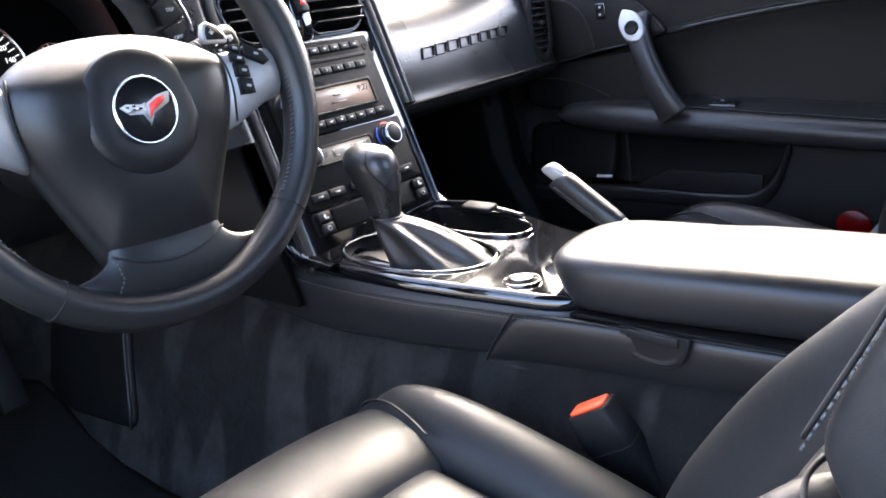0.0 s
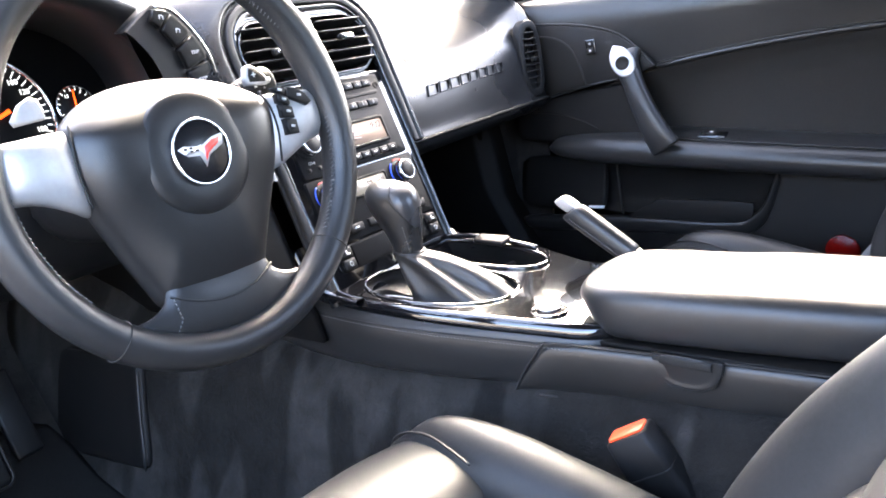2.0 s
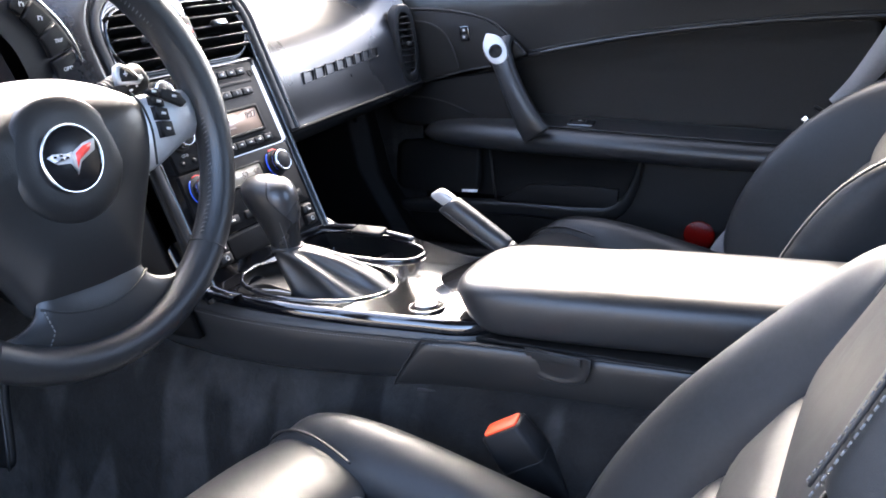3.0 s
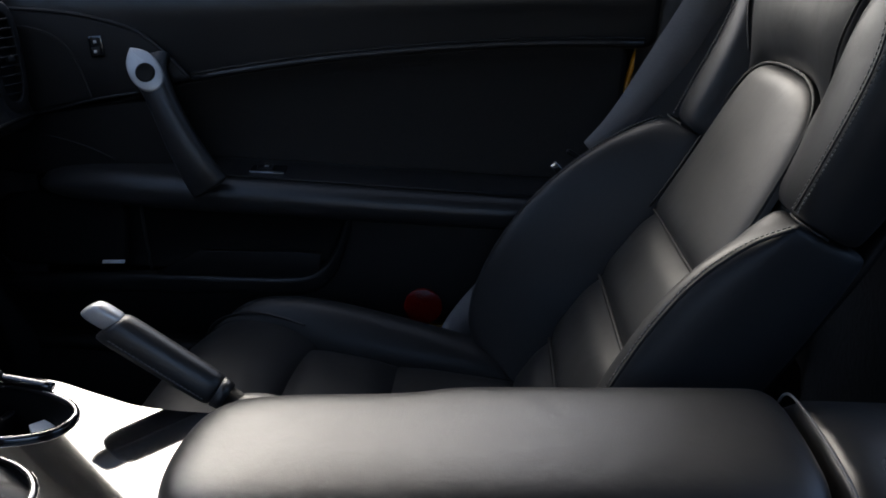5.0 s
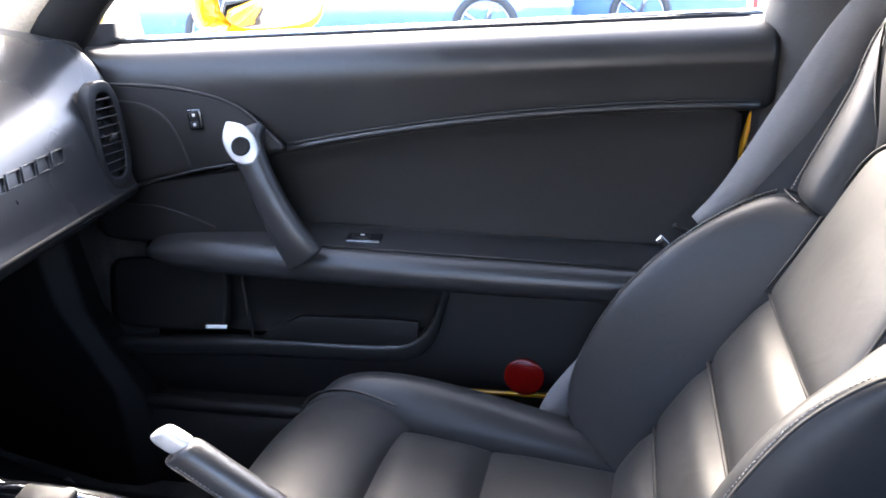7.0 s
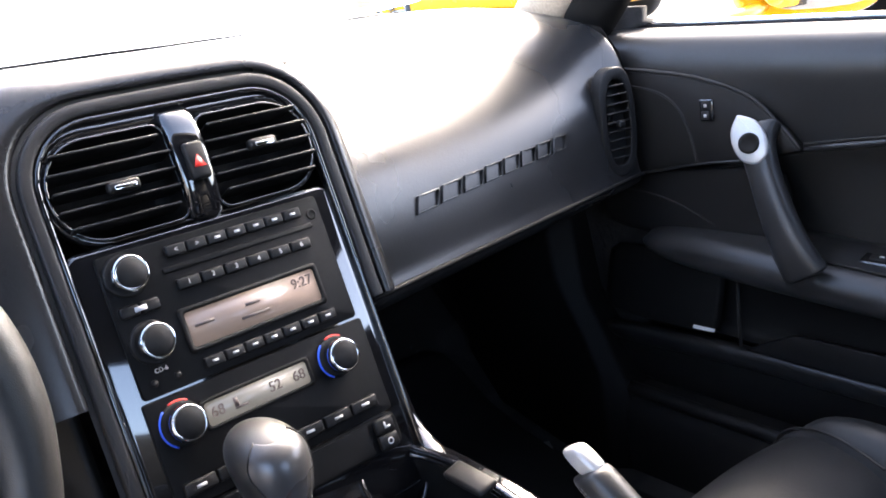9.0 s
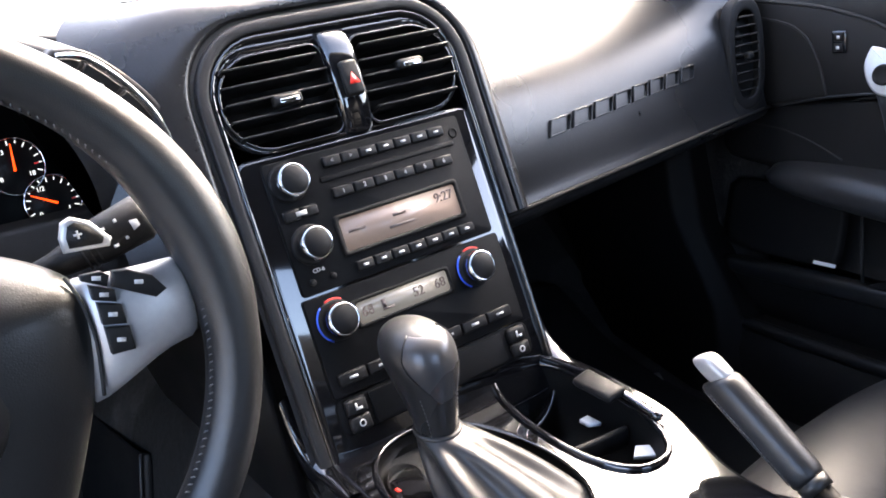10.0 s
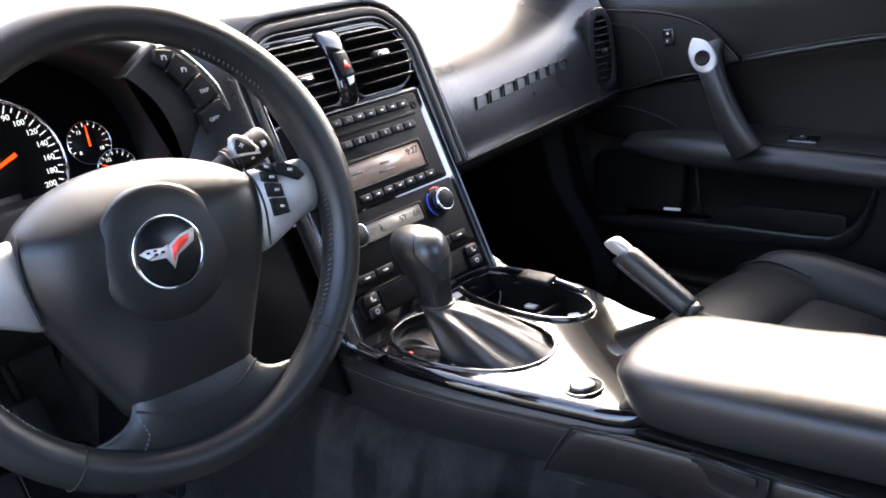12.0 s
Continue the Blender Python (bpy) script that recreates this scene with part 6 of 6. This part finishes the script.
    rows = [[m @ Vector((x, y, z)) for x, y, z in ((-0.60, a, -0.012), (-0.50, a + 0.018 * b, -0.010), (-0.42, a + 0.03 * b, -0.010), (-0.36, a + 0.04 * b, -0.014), (-0.30, a + 0.04 * b, -0.02))] for a, b in ((0.568, 1), (0.53, 0.6), (0.49, 0.0))]
    part("front_panel", sheet(rows, 0.004), PLASTIC, dr, sub=1)
    part("front_gap", tube(spline([m @ Vector((-0.60, 0.553, -0.004)), m @ Vector((-0.507, 0.550, -0.004)), m @ Vector((-0.45, 0.537, -0.004)), m @ Vector((-0.404, 0.518, -0.004))], 4), 0.0015, 6), SEAM, dr)
    # lock switch
    lk = part("lock_switch", rbox(m @ pose(-0.4075, 0.676, 0.0110, 0, 0, 5), 0.020, 0.029, 0.004, 0.003), PIANO, dr, "small black lock switch")
    for dy in (0.0065, -0.0065):
        part("rocker", rbox(m @ pose(-0.4075, 0.676 + dy, 0.0133, 0, 0, 5), 0.013, 0.011, 0.003, 0.001), PLASTIC, lk)
        part("mark", rbox(m @ pose(-0.4075, 0.676 + dy, 0.0151, 0, 0, 5), 0.004, 0.004, 0.0005, 0), WHITEPRINT, lk)
    # armrest
    rings = []
    for y, c, h, inn in ((0.515, 0.484, 0.003, 0.690), (0.508, 0.484, 0.013, 0.680), (0.49, 0.483, 0.020, 0.672), (0.44, 0.482, 0.026, 0.664), (0.36, 0.480, 0.028, 0.657), (0.25, 0.477, 0.028, 0.652), (0.1, 0.472, 0.027, 0.650), (-0.05, 0.466, 0.027, 0.652), (-0.2, 0.461, 0.026, 0.658), (-0.31, 0.458, 0.026, 0.664)):
        rings.append([(0.762, y, c + h + 0.017), (0.742, y, c + h + 0.010), (inn + 0.028, y, c + h + 0.001), (inn + 0.012, y, c + h - 0.004), (inn + 0.002, y, c + h * 0.35), (inn, y, c), (inn + 0.004, y, c - h * 0.6), (inn + 0.016, y, c - h), (0.762, y, c - h - 0.004)])
    ar = part("armrest", loft(rings), LEATHER, dr, "long padded black armrest", sub=1)
    part("armrest_line", tube([(0.674, y, z) for y, z in ((0.24, 0.5055), (0.1, 0.500), (-0.05, 0.494), (-0.2, 0.488))], 0.0016, 5), SEAM, ar)
    sw = part("window_switch", rbox(pose(0.704, 0.185, 0.5075, 0, -14, 0), 0.024, 0.052, 0.006, 0.003), PIANO, dr, "window lift switch")
    part("rocker", rbox(pose(0.702, 0.188, 0.511, 0, -14, 0), 0.014, 0.024, 0.005, 0.002), PLASTIC, sw)
    part("mark", rbox(pose(0.701, 0.186, 0.514, 0, -14, 0), 0.003, 0.006, 0.0006, 0), WHITEPRINT, sw)
    # pull handle
    path = spline([(0.684, 0.337, 0.656), (0.672, 0.331, 0.644), (0.660, 0.316, 0.615), (0.650, 0.292, 0.566), (0.646, 0.268, 0.522), (0.650, 0.250, 0.492)], 4)
    rings = []
    for i, p in enumerate(path):
        t = i / (len(path) - 1)
        d = (path[min(i + 1, len(path) - 1)] - path[max(i - 1, 0)]).normalized()
        sx = Vector((1, 0, 0))
        sx = (sx - d * sx.dot(d)).normalized()
        sy = d.cross(sx)
        wide = 0.020 + 0.010 * abs(t - 0.45) ** 1.2 * 2 + (0.007 if t < 0.25 else 0.0) * (1 - t * 4)
        deep = 0.015
        rings.append([p + sy * wide * math.copysign(abs(math.cos(q)) ** 0.8, math.cos(q)) + sx * deep * math.copysign(abs(math.sin(q)) ** 0.8, math.sin(q)) for q in (2 * math.pi * k / 16 for k in range(16))])
    hd = part("pull_handle", loft(rings), LEATHER, dr, "thick black pull handle", sub=1)
    hz = Vector((-0.93, -0.10, 0.30)).normalized()
    hx = Vector((0.0, -0.52, -0.85))
    hx = (hx - hz * hx.dot(hz)).normalized()
    hm = Matrix.Translation((0.6585, 0.333, 0.648)) @ Matrix((hx, hz.cross(hx), hz)).transposed().to_4x4()
    drop = spline([(-0.036, 0.004, 0), (-0.020, 0.021, 0), (0.004, 0.026, 0), (0.026, 0.019, 0), (0.034, 0.0, 0), (0.024, -0.019, 0), (0.004, -0.026, 0), (-0.020, -0.021, 0), (-0.036, -0.004, 0)], 4, True)
    es = part("escutcheon", prism(hm @ pose(0, 0, -0.002), [(p.x * 0.92, p.y * 0.80) for p in drop], 0.009, 0.003), SILVER, hd, "bright silver release surround")
    part("release_button", lathe(hm @ pose(0.004, 0.0, 0.006), [(0.0128, 0), (0.0128, 0.003), (0.011, 0.0042), (0.0075, 0.002), (0.001, 0.0022)], 24), DARK, hd, "round black release button")
    # lower panel with pocket and speaker
    rows = []
    for z, x in ((0.462, 0.728), (0.43, 0.722), (0.38, 0.712), (0.352, 0.706)):
        rows.append([(x, y, z) for y in (0.60, 0.5, 0.395)])
    part("speaker_grille", sheet(rows, 0.004), DARK, dr, "black cloth speaker grille", sub=1)
    part("grille_gap", tube([(0.718, 0.381, 0.455), (0.711, 0.374, 0.40), (0.704, 0.366, 0.350)], 0.0024, 6), SEAM, dr)
    bg = part("badge", prism(frame_of((0.7045, 0.423, 0.362), (0, -1, 0.04), (-0.13, 0, 1)), [(-0.018, -0.0028), (0.016, -0.0028), (0.018, 0.0028), (-0.016, 0.0028)], 0.0015, 0.0005), BADGE, dr, "small bright badge plate")
    rows = []
    for y, t in ((0.44, 0.0), (0.30, 0), (0.2, 0), (0.135, 0.0), (0.105, 0.015), (0.088, 0.05), (0.077, 0.1)):
        rows.append([(0.735, y, 0.455), (0.742, y, 0.42), (0.740, y, max(0.352, 0.34 + t)), (0.722, y, max(0.348, 0.336 + t))])
    part("pocket_back", sheet(rows, 0.004), DARK, dr, "dark door pocket", sub=1)
    part("pocket_front", prism(frame_of((0.712, 0, 0), (0, -1, 0), (0, 0, 1)), [(-0.362, 0.345), (-0.292, 0.384), (-0.15, 0.386), (-0.114, 0.384), (-0.118, 0.345)], 0.006, 0.002), PLASTIC, dr, "low front lip of the pocket")
    rows = []
    for y, z in ((0.60, 0.330), (0.5, 0.336), (0.38, 0.343), (0.25, 0.343), (0.16, 0.343), (0.125, 0.350), (0.100, 0.372), (0.085, 0.405), (0.076, 0.440), (0.070, 0.452)):
        rows.append([(0.722, y, z + 0.004), (0.706, y, z + 0.001), (0.702, y, z - 0.006), (0.712, y - 0.004, z - 0.03)])
    part("pocket_rim", sheet(rows, 0.003), GRAIN, dr, "rolled lower edge of the pocket", sub=1)
    rows = []
    for y in (0.60, 0.4, 0.2, 0.125, 0.108, 0.095, 0.085, 0.078, 0.06, -0.05, -0.2, -0.305):
        top = float(np.interp(y, (0.078, 0.085, 0.095, 0.108, 0.125), (0.455, 0.420, 0.385, 0.355, 0.335)))
        rows.append([(0.728 if y < 0.08 else 0.714, y, top), (0.722, y, 0.5 * (top + 0.31)), (0.716, y, 0.32), (0.722, y, 0.285), (0.745, y, 0.268 if y < 0.08 else 0.228)])
    part("lower_panel", sheet(rows, 0.004), PLASTIC, dr, "matt black lower door", sub=1)
    rf = part("reflector", lathe(frame_of((0.7135, -0.036, 0.306), (0, -1, 0), (-0.05, 0, 1)), [(0.0285, -0.004), (0.0285, 0.003), (0.026, 0.0045), (0.001, 0.005)], 36), REDGLASS, dr, "round red reflector")
    # painted edges that show below and behind the trim
    part("painted_bottom", rbox(pose(0.752, -0.06, 0.2645), 0.03, 0.26, 0.005, 0.002), YELLOW, dr, "yellow painted door edge")
    bm = sheet([[(0.738, yr(z) - 0.004, z), (0.77, yr(z) - 0.007, z), (0.80, yr(z) - 0.008, z)] for z in (0.262, 0.4, 0.55, 0.7, 0.79)], 0.006)
    part("painted_rear", bm, YELLOW, dr, "yellow painted door edge")
    bm = sheet([[(0.80, y, z) for z in (0.05, 0.3, 0.55)] + [(0.86, y, 0.7), (0.82, y, sill_z(y) - 0.008)] for y in (0.60, 0.2, -0.35)], 0.01)
    part("outer_skin", bm, YELLOW, dr, "yellow painted outer skin", sub=1)
    bm = sheet([[(0.772, y, z) for z in (0.262, 0.45, 0.6, 0.74)] for y in (0.62, 0.2, -0.20, -0.325)], 0.004)
    part("inner_skin", bm, DARK, dr, "black inner skin")
    part("window_seal", tube([(0.752, y, sill_z(y) + 0.004) for y in np.linspace(0.60, -0.35, 8)], 0.0045, 6), CHROME, dr, "bright window seal")
    return dr


def build_belt():
    bl = thing("seat_belt", (0.62, -0.25, 0.25), "grey seat belt webbing hanging beside the passenger seat", "seat belt")
    def strap(name, pts, wide, way, mat=WEBBING, narrow=1.0):
        ln = spline(pts, 6)
        rows = []
        for i, p in enumerate(ln):
            d = (ln[min(i + 1, len(ln) - 1)] - ln[max(i - 1, 0)]).normalized()
            w = Vector(way)
            w = (w - d * w.dot(d)).normalized()
            k = max(0.0, i / (len(ln) - 1) - 0.5) * 2
            half = wide / 2 * (1 + (narrow - 1) * k)
            rows.append([p - w * half, p, p + w * half])
        return part(name, sheet(rows, 0.0016), mat, bl, "grey woven strap")
    strap("shoulder_strap", [(0.588, -0.490, 0.905), (0.598, -0.403, 0.793), (0.605, -0.347, 0.695), (0.611, -0.290, 0.608), (0.615, -0.252, 0.570)], 0.047, (0.25, 1, 0.6), narrow=0.35)
    part("guide", rbox(pose(0.616, -0.240, 0.557, 30, 0, 8), 0.010, 0.034, 0.007, 0.003), PLASTIC, bl, "black belt guide")
    part("tongue", rbox(pose(0.630, -0.220, 0.533, -42, 0, 6), 0.004, 0.010, 0.032, 0.001), CHROME, bl, "bright belt tongue")
    strap("lap_strap", [(0.648, -0.24, 0.50), (0.652, -0.165, 0.40), (0.650, -0.095, 0.31), (0.645, -0.075, 0.262)], 0.040, (0, 1, 0.5))
    part("lower_anchor", rbox(pose(0.648, -0.085, 0.25, 20, 0, 0), 0.016, 0.05, 0.04, 0.006), PLASTIC, bl)


# ---- lettering band on the dashboard, passenger vent ----
def build_dash_details():
    wd = thing("raised_wordmark", (0.40, 0.50, 0.655), "row of raised bars across the glovebox face", "emblem")
    x0, x1 = 0.228, 0.515
    wide = (1.15, 1.1, 1.1, 1.0, 0.95, 0.9, 0.9, 0.95)
    at = x0
    for k, share in enumerate(wide):
        span = (x1 - x0) * share / sum(wide)
        xa, xb = at + 0.06 * span, at + 0.90 * span
        at += span
        z = 0.6560 + 0.006 * (k / 7)
        c, up = dash_at((xa + xb) / 2, z)
        way = dash_at(xb, z)[0] - dash_at(xa, z)[0]
        m = frame_of(c, way, up)
        w, h, sh = way.length / 2, 0.0088, 0.005
        def slanted(f):
            return [(-w * f - sh * f, -h * f), (w * f - sh * f, -h * f), (w * f + sh * f, h * f), (-w * f + sh * f, h * f)]
        g = 1 - 0.0016 / h
        part("raised_bar", ring_plate(m @ pose(0, 0, -0.0012), slanted(1.0), [(x * (1 - 0.0016 / w), y * g) for x, y in slanted(1.0)], 0.0078), DASHTOP, wd, bevel=0.0007)
    vt = thing("side_vent", (0.62, 0.52, 0.62), "tall oval air vent at the dashboard's end", "air vent")
    m = frame_of((0.622, 0.4965, 0.666), (1, -0.10, 0), (-0.03, 0.10, 1))
    outer, hole = oval(0, 0, 0.033, 0.072, 40, 2.8, 0), oval(0, 0, 0.0215, 0.056, 40, 2.6, 0)
    part("frame", ring_plate(m @ pose(0, 0, -0.020), outer, hole, 0.019), PLASTIC, vt, bevel=0.003)
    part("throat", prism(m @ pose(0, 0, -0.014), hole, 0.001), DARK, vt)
    for k in range(9):
        y = -0.047 + 0.0118 * k
        half = 0.0210 * math.sqrt(max(0.1, 1 - (abs(y) / 0.058) ** 2.6))
        part("slat", rbox(m @ pose(0, y, -0.006, -10, 0, 0), half * 2, 0.0022, 0.012, 0.0008), PLASTIC, vt)
    part("tab", rbox(m @ pose(0.0, -0.002, 0.001), 0.012, 0.010, 0.009, 0.003), PLASTIC, vt)


def build_footwells():
    for cx, name in ((0.44, "passenger"), (-0.42, "driver")):
        fm = thing("floor_mat", (cx, 0.55, 0.10), "black carpet floor mat in the footwell", "floor mat", "floor mats")
        rows = [[(cx + u * 0.19, y, z + 0.006) for u in (-1, -0.5, 0, 0.5, 1)] for y, z in ((0.20, 0.102), (0.45, 0.102), (0.62, 0.104), (0.80, 0.142), (0.90, 0.245))]
        part("mat_body", sheet(rows, 0.008), MAT, fm, sub=1)
        if cx > 0:
            for k in range(5):
                part("print_bar", rbox(pose(0.545 + 0.019 * k, 0.70 - 0.011 * k, 0.126, 9, 0, -30), 0.012, 0.022, 0.002, 0), STITCH, fm)
    pd = thing("accelerator_pedal", (-0.30, 0.80, 0.20), "black accelerator pedal in the driver's footwell", "pedal")
    part("pad", rbox(pose(-0.335, 0.80, 0.305, -24, 0, 4), 0.042, 0.012, 0.125, 0.005), PLASTIC, pd)
    part("arm", tube([(-0.335, 0.835, 0.345), (-0.335, 0.90, 0.44), (-0.335, 0.96, 0.52)], 0.008, 8), DARK, pd)
    bp = thing("brake_pedal", (-0.45, 0.76, 0.24), "black ribbed brake pedal with raised edge", "pedal")
    part("pad", rbox(pose(-0.455, 0.70, 0.30, -25, 0, 0), 0.10, 0.012, 0.07, 0.008), PLASTIC, bp)
    part("edge", tube([pose(-0.455, 0.694, 0.30, -25, 0, 0) @ Vector((x, 0, y)) for x, y in flat_round(0.1, 0.07, 0.012, 4)], 0.002, 5, True), PLASTIC, bp)
    part("arm", tube([(-0.455, 0.71, 0.31), (-0.45, 0.80, 0.45), (-0.45, 0.9, 0.55)], 0.009, 8), DARK, bp)
    # side cover panel of the tunnel ahead of the pedals
    rows = []
    for z, x, y0 in ((0.345, -0.190, 0.706), (0.32, -0.196, 0.703), (0.27, -0.207, 0.697), (0.22, -0.218, 0.688), (0.190, -0.225, 0.684)):
        rows.append([(x + 0.012, y0 - 0.004, z), (x, y0, z), (x - 0.002, y0 + 0.01, z), (x - 0.012, 0.82, z), (x - 0.026, 0.98, z)])
    kp = thing("tunnel_cover", (-0.21, 0.8, 0.19), "black moulded cover beside the pedals", "trim panel")
    part("panel", sheet(rows, 0.004), PLASTIC, kp, sub=1)
    part("edge", tube([Vector(r[1]) + Vector((-0.0015, -0.001, 0)) for r in rows], 0.0018, 6), PILLAR, kp, "thin pale grey edge")


# ---- outside the passenger window ----
def build_car(at, turn, paint, name, label):
    car = thing(name, (*at, -0.16), label, "parked car", "parked cars")
    car_m = pose(at[0], at[1], -0.16, 0, 0, turn)
    prof = [(-2.15, 0.32), (-2.2, 0.55), (-2.1, 0.74), (-1.5, 0.84), (-1.0, 0.90), (-0.45, 1.20), (0.3, 1.26), (0.95, 1.12), (1.6, 0.92), (2.1, 0.84), (2.2, 0.6), (2.15, 0.3)]
    rings = []
    for s, k in ((-0.90, 0.93), (-0.86, 1.0), (-0.5, 1.03), (0.5, 1.03), (0.86, 1.0), (0.90, 0.93)):
        rings.append([car_m @ Vector((x, s * (1 - 0.18 * max(0, (z * k - 0.85)) / 0.4), z * k if z > 0.5 else z)) for x, z in prof])
    part("body", loft(rings), paint, car, bevel=0.04)
    for s in (-1, 1):
        win = [(-0.85, 0.92), (-0.42, 1.14), (0.3, 1.19), (0.85, 1.06), (1.2, 0.95)]
        part("side_window", prism(car_m @ frame_of((0, s * 0.885, 0), (1, 0, 0), (0, -0.30 * s, 1)), win if s < 0 else win, 0.01 * (1 if s < 0 else -1)), PIANO, car)
        for x in (-1.36, 1.36):
            wm = car_m @ frame_of((x, s * 0.84, 0.33), (1, 0, 0), (0, 0, 1))
            if s > 0:
                wm = wm @ pose(0, 0, 0, 0, 180, 0)
            wh = part("wheel", lathe(wm, [(0.33, -0.16), (0.335, 0.03), (0.32, 0.075), (0.255, 0.08), (0.25, 0.02)], 36), TYRE, car)
            part("rim", lathe(wm, [(0.25, 0.03), (0.25, 0.07), (0.235, 0.075), (0.225, 0.04), (0.05, 0.055), (0.001, 0.06)], 36, cap=False), SILVER, wh)
            for q in range(5):
                a = 2 * math.pi * q / 5
                part("rim_spoke", tube([wm @ Vector((0.03 * math.cos(a), 0.03 * math.sin(a), 0.065)), wm @ Vector((0.235 * math.cos(a), 0.235 * math.sin(a), 0.068))], 0.022, 8), GREYMETAL, wh)
    return car


def build_outdoors():
    mr = thing("door_mirror", (0.93, 0.42, 0.74), "yellow painted door mirror outside the passenger window", "door mirror")
    mm = pose(0.955, 0.405, 0.832, -9, 0, -38)
    rings = []
    for y, k in ((-0.02, 0.94), (0.0, 1.0), (0.05, 0.95), (0.09, 0.7), (0.105, 0.3)):
        rings.append([mm @ Vector((0.115 * k * math.copysign(abs(math.cos(q)) ** 0.6, math.cos(q)), y, 0.075 * k * math.copysign(abs(math.sin(q)) ** 0.6, math.sin(q)))) for q in (2 * math.pi * j / 24 for j in range(24))])
    part("housing", loft(rings), YELLOW, mr, "glossy yellow housing", sub=1)
    part("glass", prism(mm @ frame_of((0, -0.0215, 0), (1, 0, 0), (0, 0, 1)), [(0.092 * math.copysign(abs(math.cos(q)) ** 0.6, math.cos(q)), 0.060 * math.copysign(abs(math.sin(q)) ** 0.6, math.sin(q))) for q in (2 * math.pi * j / 24 for j in range(24))], 0.003), MIRROR, mr, "mirror glass")
    part("foot", tube([(0.82, 0.46, 0.765), (0.87, 0.455, 0.775), (0.90, 0.45, 0.79)], 0.022, 10, flat=0.6), YELLOW, mr)
    # this car's own fenders and bonnet ahead of the windscreen
    rows = []
    for x, h in ((-0.92, -0.16), (-0.86, -0.02), (-0.72, 0.05), (-0.45, 0.0), (0, 0.02), (0.45, 0.0), (0.72, 0.05), (0.86, -0.02), (0.92, -0.16)):
        rows.append([(x * k, y, z + h) for y, z, k in ((0.62 if abs(x) > 0.8 else 1.10, 0.72, 1.0), (0.95 if abs(x) > 0.8 else 1.14, 0.735, 1.0), (1.3, 0.72, 1.0), (1.8, 0.66, 0.98), (2.3, 0.50, 0.9), (2.45, 0.3, 0.85))])
    solo("bonnet", sheet(rows, 0.01), YELLOW, "yellow bonnet and front wings of this car", "bonnet", sub=2)
    build_car((9.2, 2.6), 92, BLUE, "parked_car", "blue coupe parked across the lot")
    build_car((10.6, -1.6), 90, BLUE, "parked_car", "second blue car parked across the lot")
    build_car((8.8, 8.2), 95, YELLOW, "parked_car", "yellow coupe parked across the lot")
    sg = thing("sign_board", (8.2, -1.9, -0.16), "white sign board with a red border and red bars", "sign")
    sm = frame_of((8.2, -1.95, 0.60), (0, -1, 0), (0, 0, 1))
    part("board", rbox(sm, 1.6, 1.1, 0.03, 0.004), WHITEPAINT, sg)
    part("border", ring_plate(sm @ pose(0, 0, 0.015), flat_round(1.5, 1.0, 0.05), flat_round(1.42, 0.92, 0.04), 0.004), REDINK, sg)
    for k, w in enumerate((0.5, 0.7, 0.3)):
        part("text_bar", rbox(sm @ pose(0.3 - 0.1 * k, -0.30 - 0.06 * k, 0.018), w, 0.03, 0.004, 0), REDINK, sg)
    for dx in (-0.6, 0.6):
        part("post", tube([(8.23, -1.95 + dx, -0.16), (8.23, -1.95 + dx, 0.9)], 0.025, 8), GREYMETAL, sg)
    # windscreen
    rows = [[(x, y - 0.16 * (x / 0.7) ** 2 * (1 if y > 0.6 else 0.4), z) for x in (-0.70 + 0.10 * k, -0.35, 0, 0.35, 0.70 - 0.10 * k)] for y, z, k in ((1.09, 0.80, 0.0), (0.68, 0.945, 0.6), (0.25, 1.045, 1.25))]
    ws = solo("windscreen", sheet(rows, 0.004), GLASS, "clear curved glass windscreen pane", "windscreen", sub=1)
    ws.visible_shadow = False
    base = [(x, 1.080 - 0.16 * (x / 0.7) ** 2, 0.806) for x in np.linspace(-0.62, 0.62, 21)]
    solo("windscreen_seal", tube(base, 0.0055, 8), SEAM, "black rubber seal along the foot of the windscreen", "window seal", kind="structure")


build_outside()
build_shell()
build_dashboard()
build_binnacle()
build_switch_pod()
build_stack()
build_radio()
build_climate()
build_console()
build_lever()
build_cup_holder()
build_lighter()
build_armrest()
build_handbrake()
build_seat(0.385, -1)
build_seat(-0.385, 1)
build_buckle()
build_wheel()
build_door()
build_belt()
build_dash_details()
build_footwells()
build_outdoors()
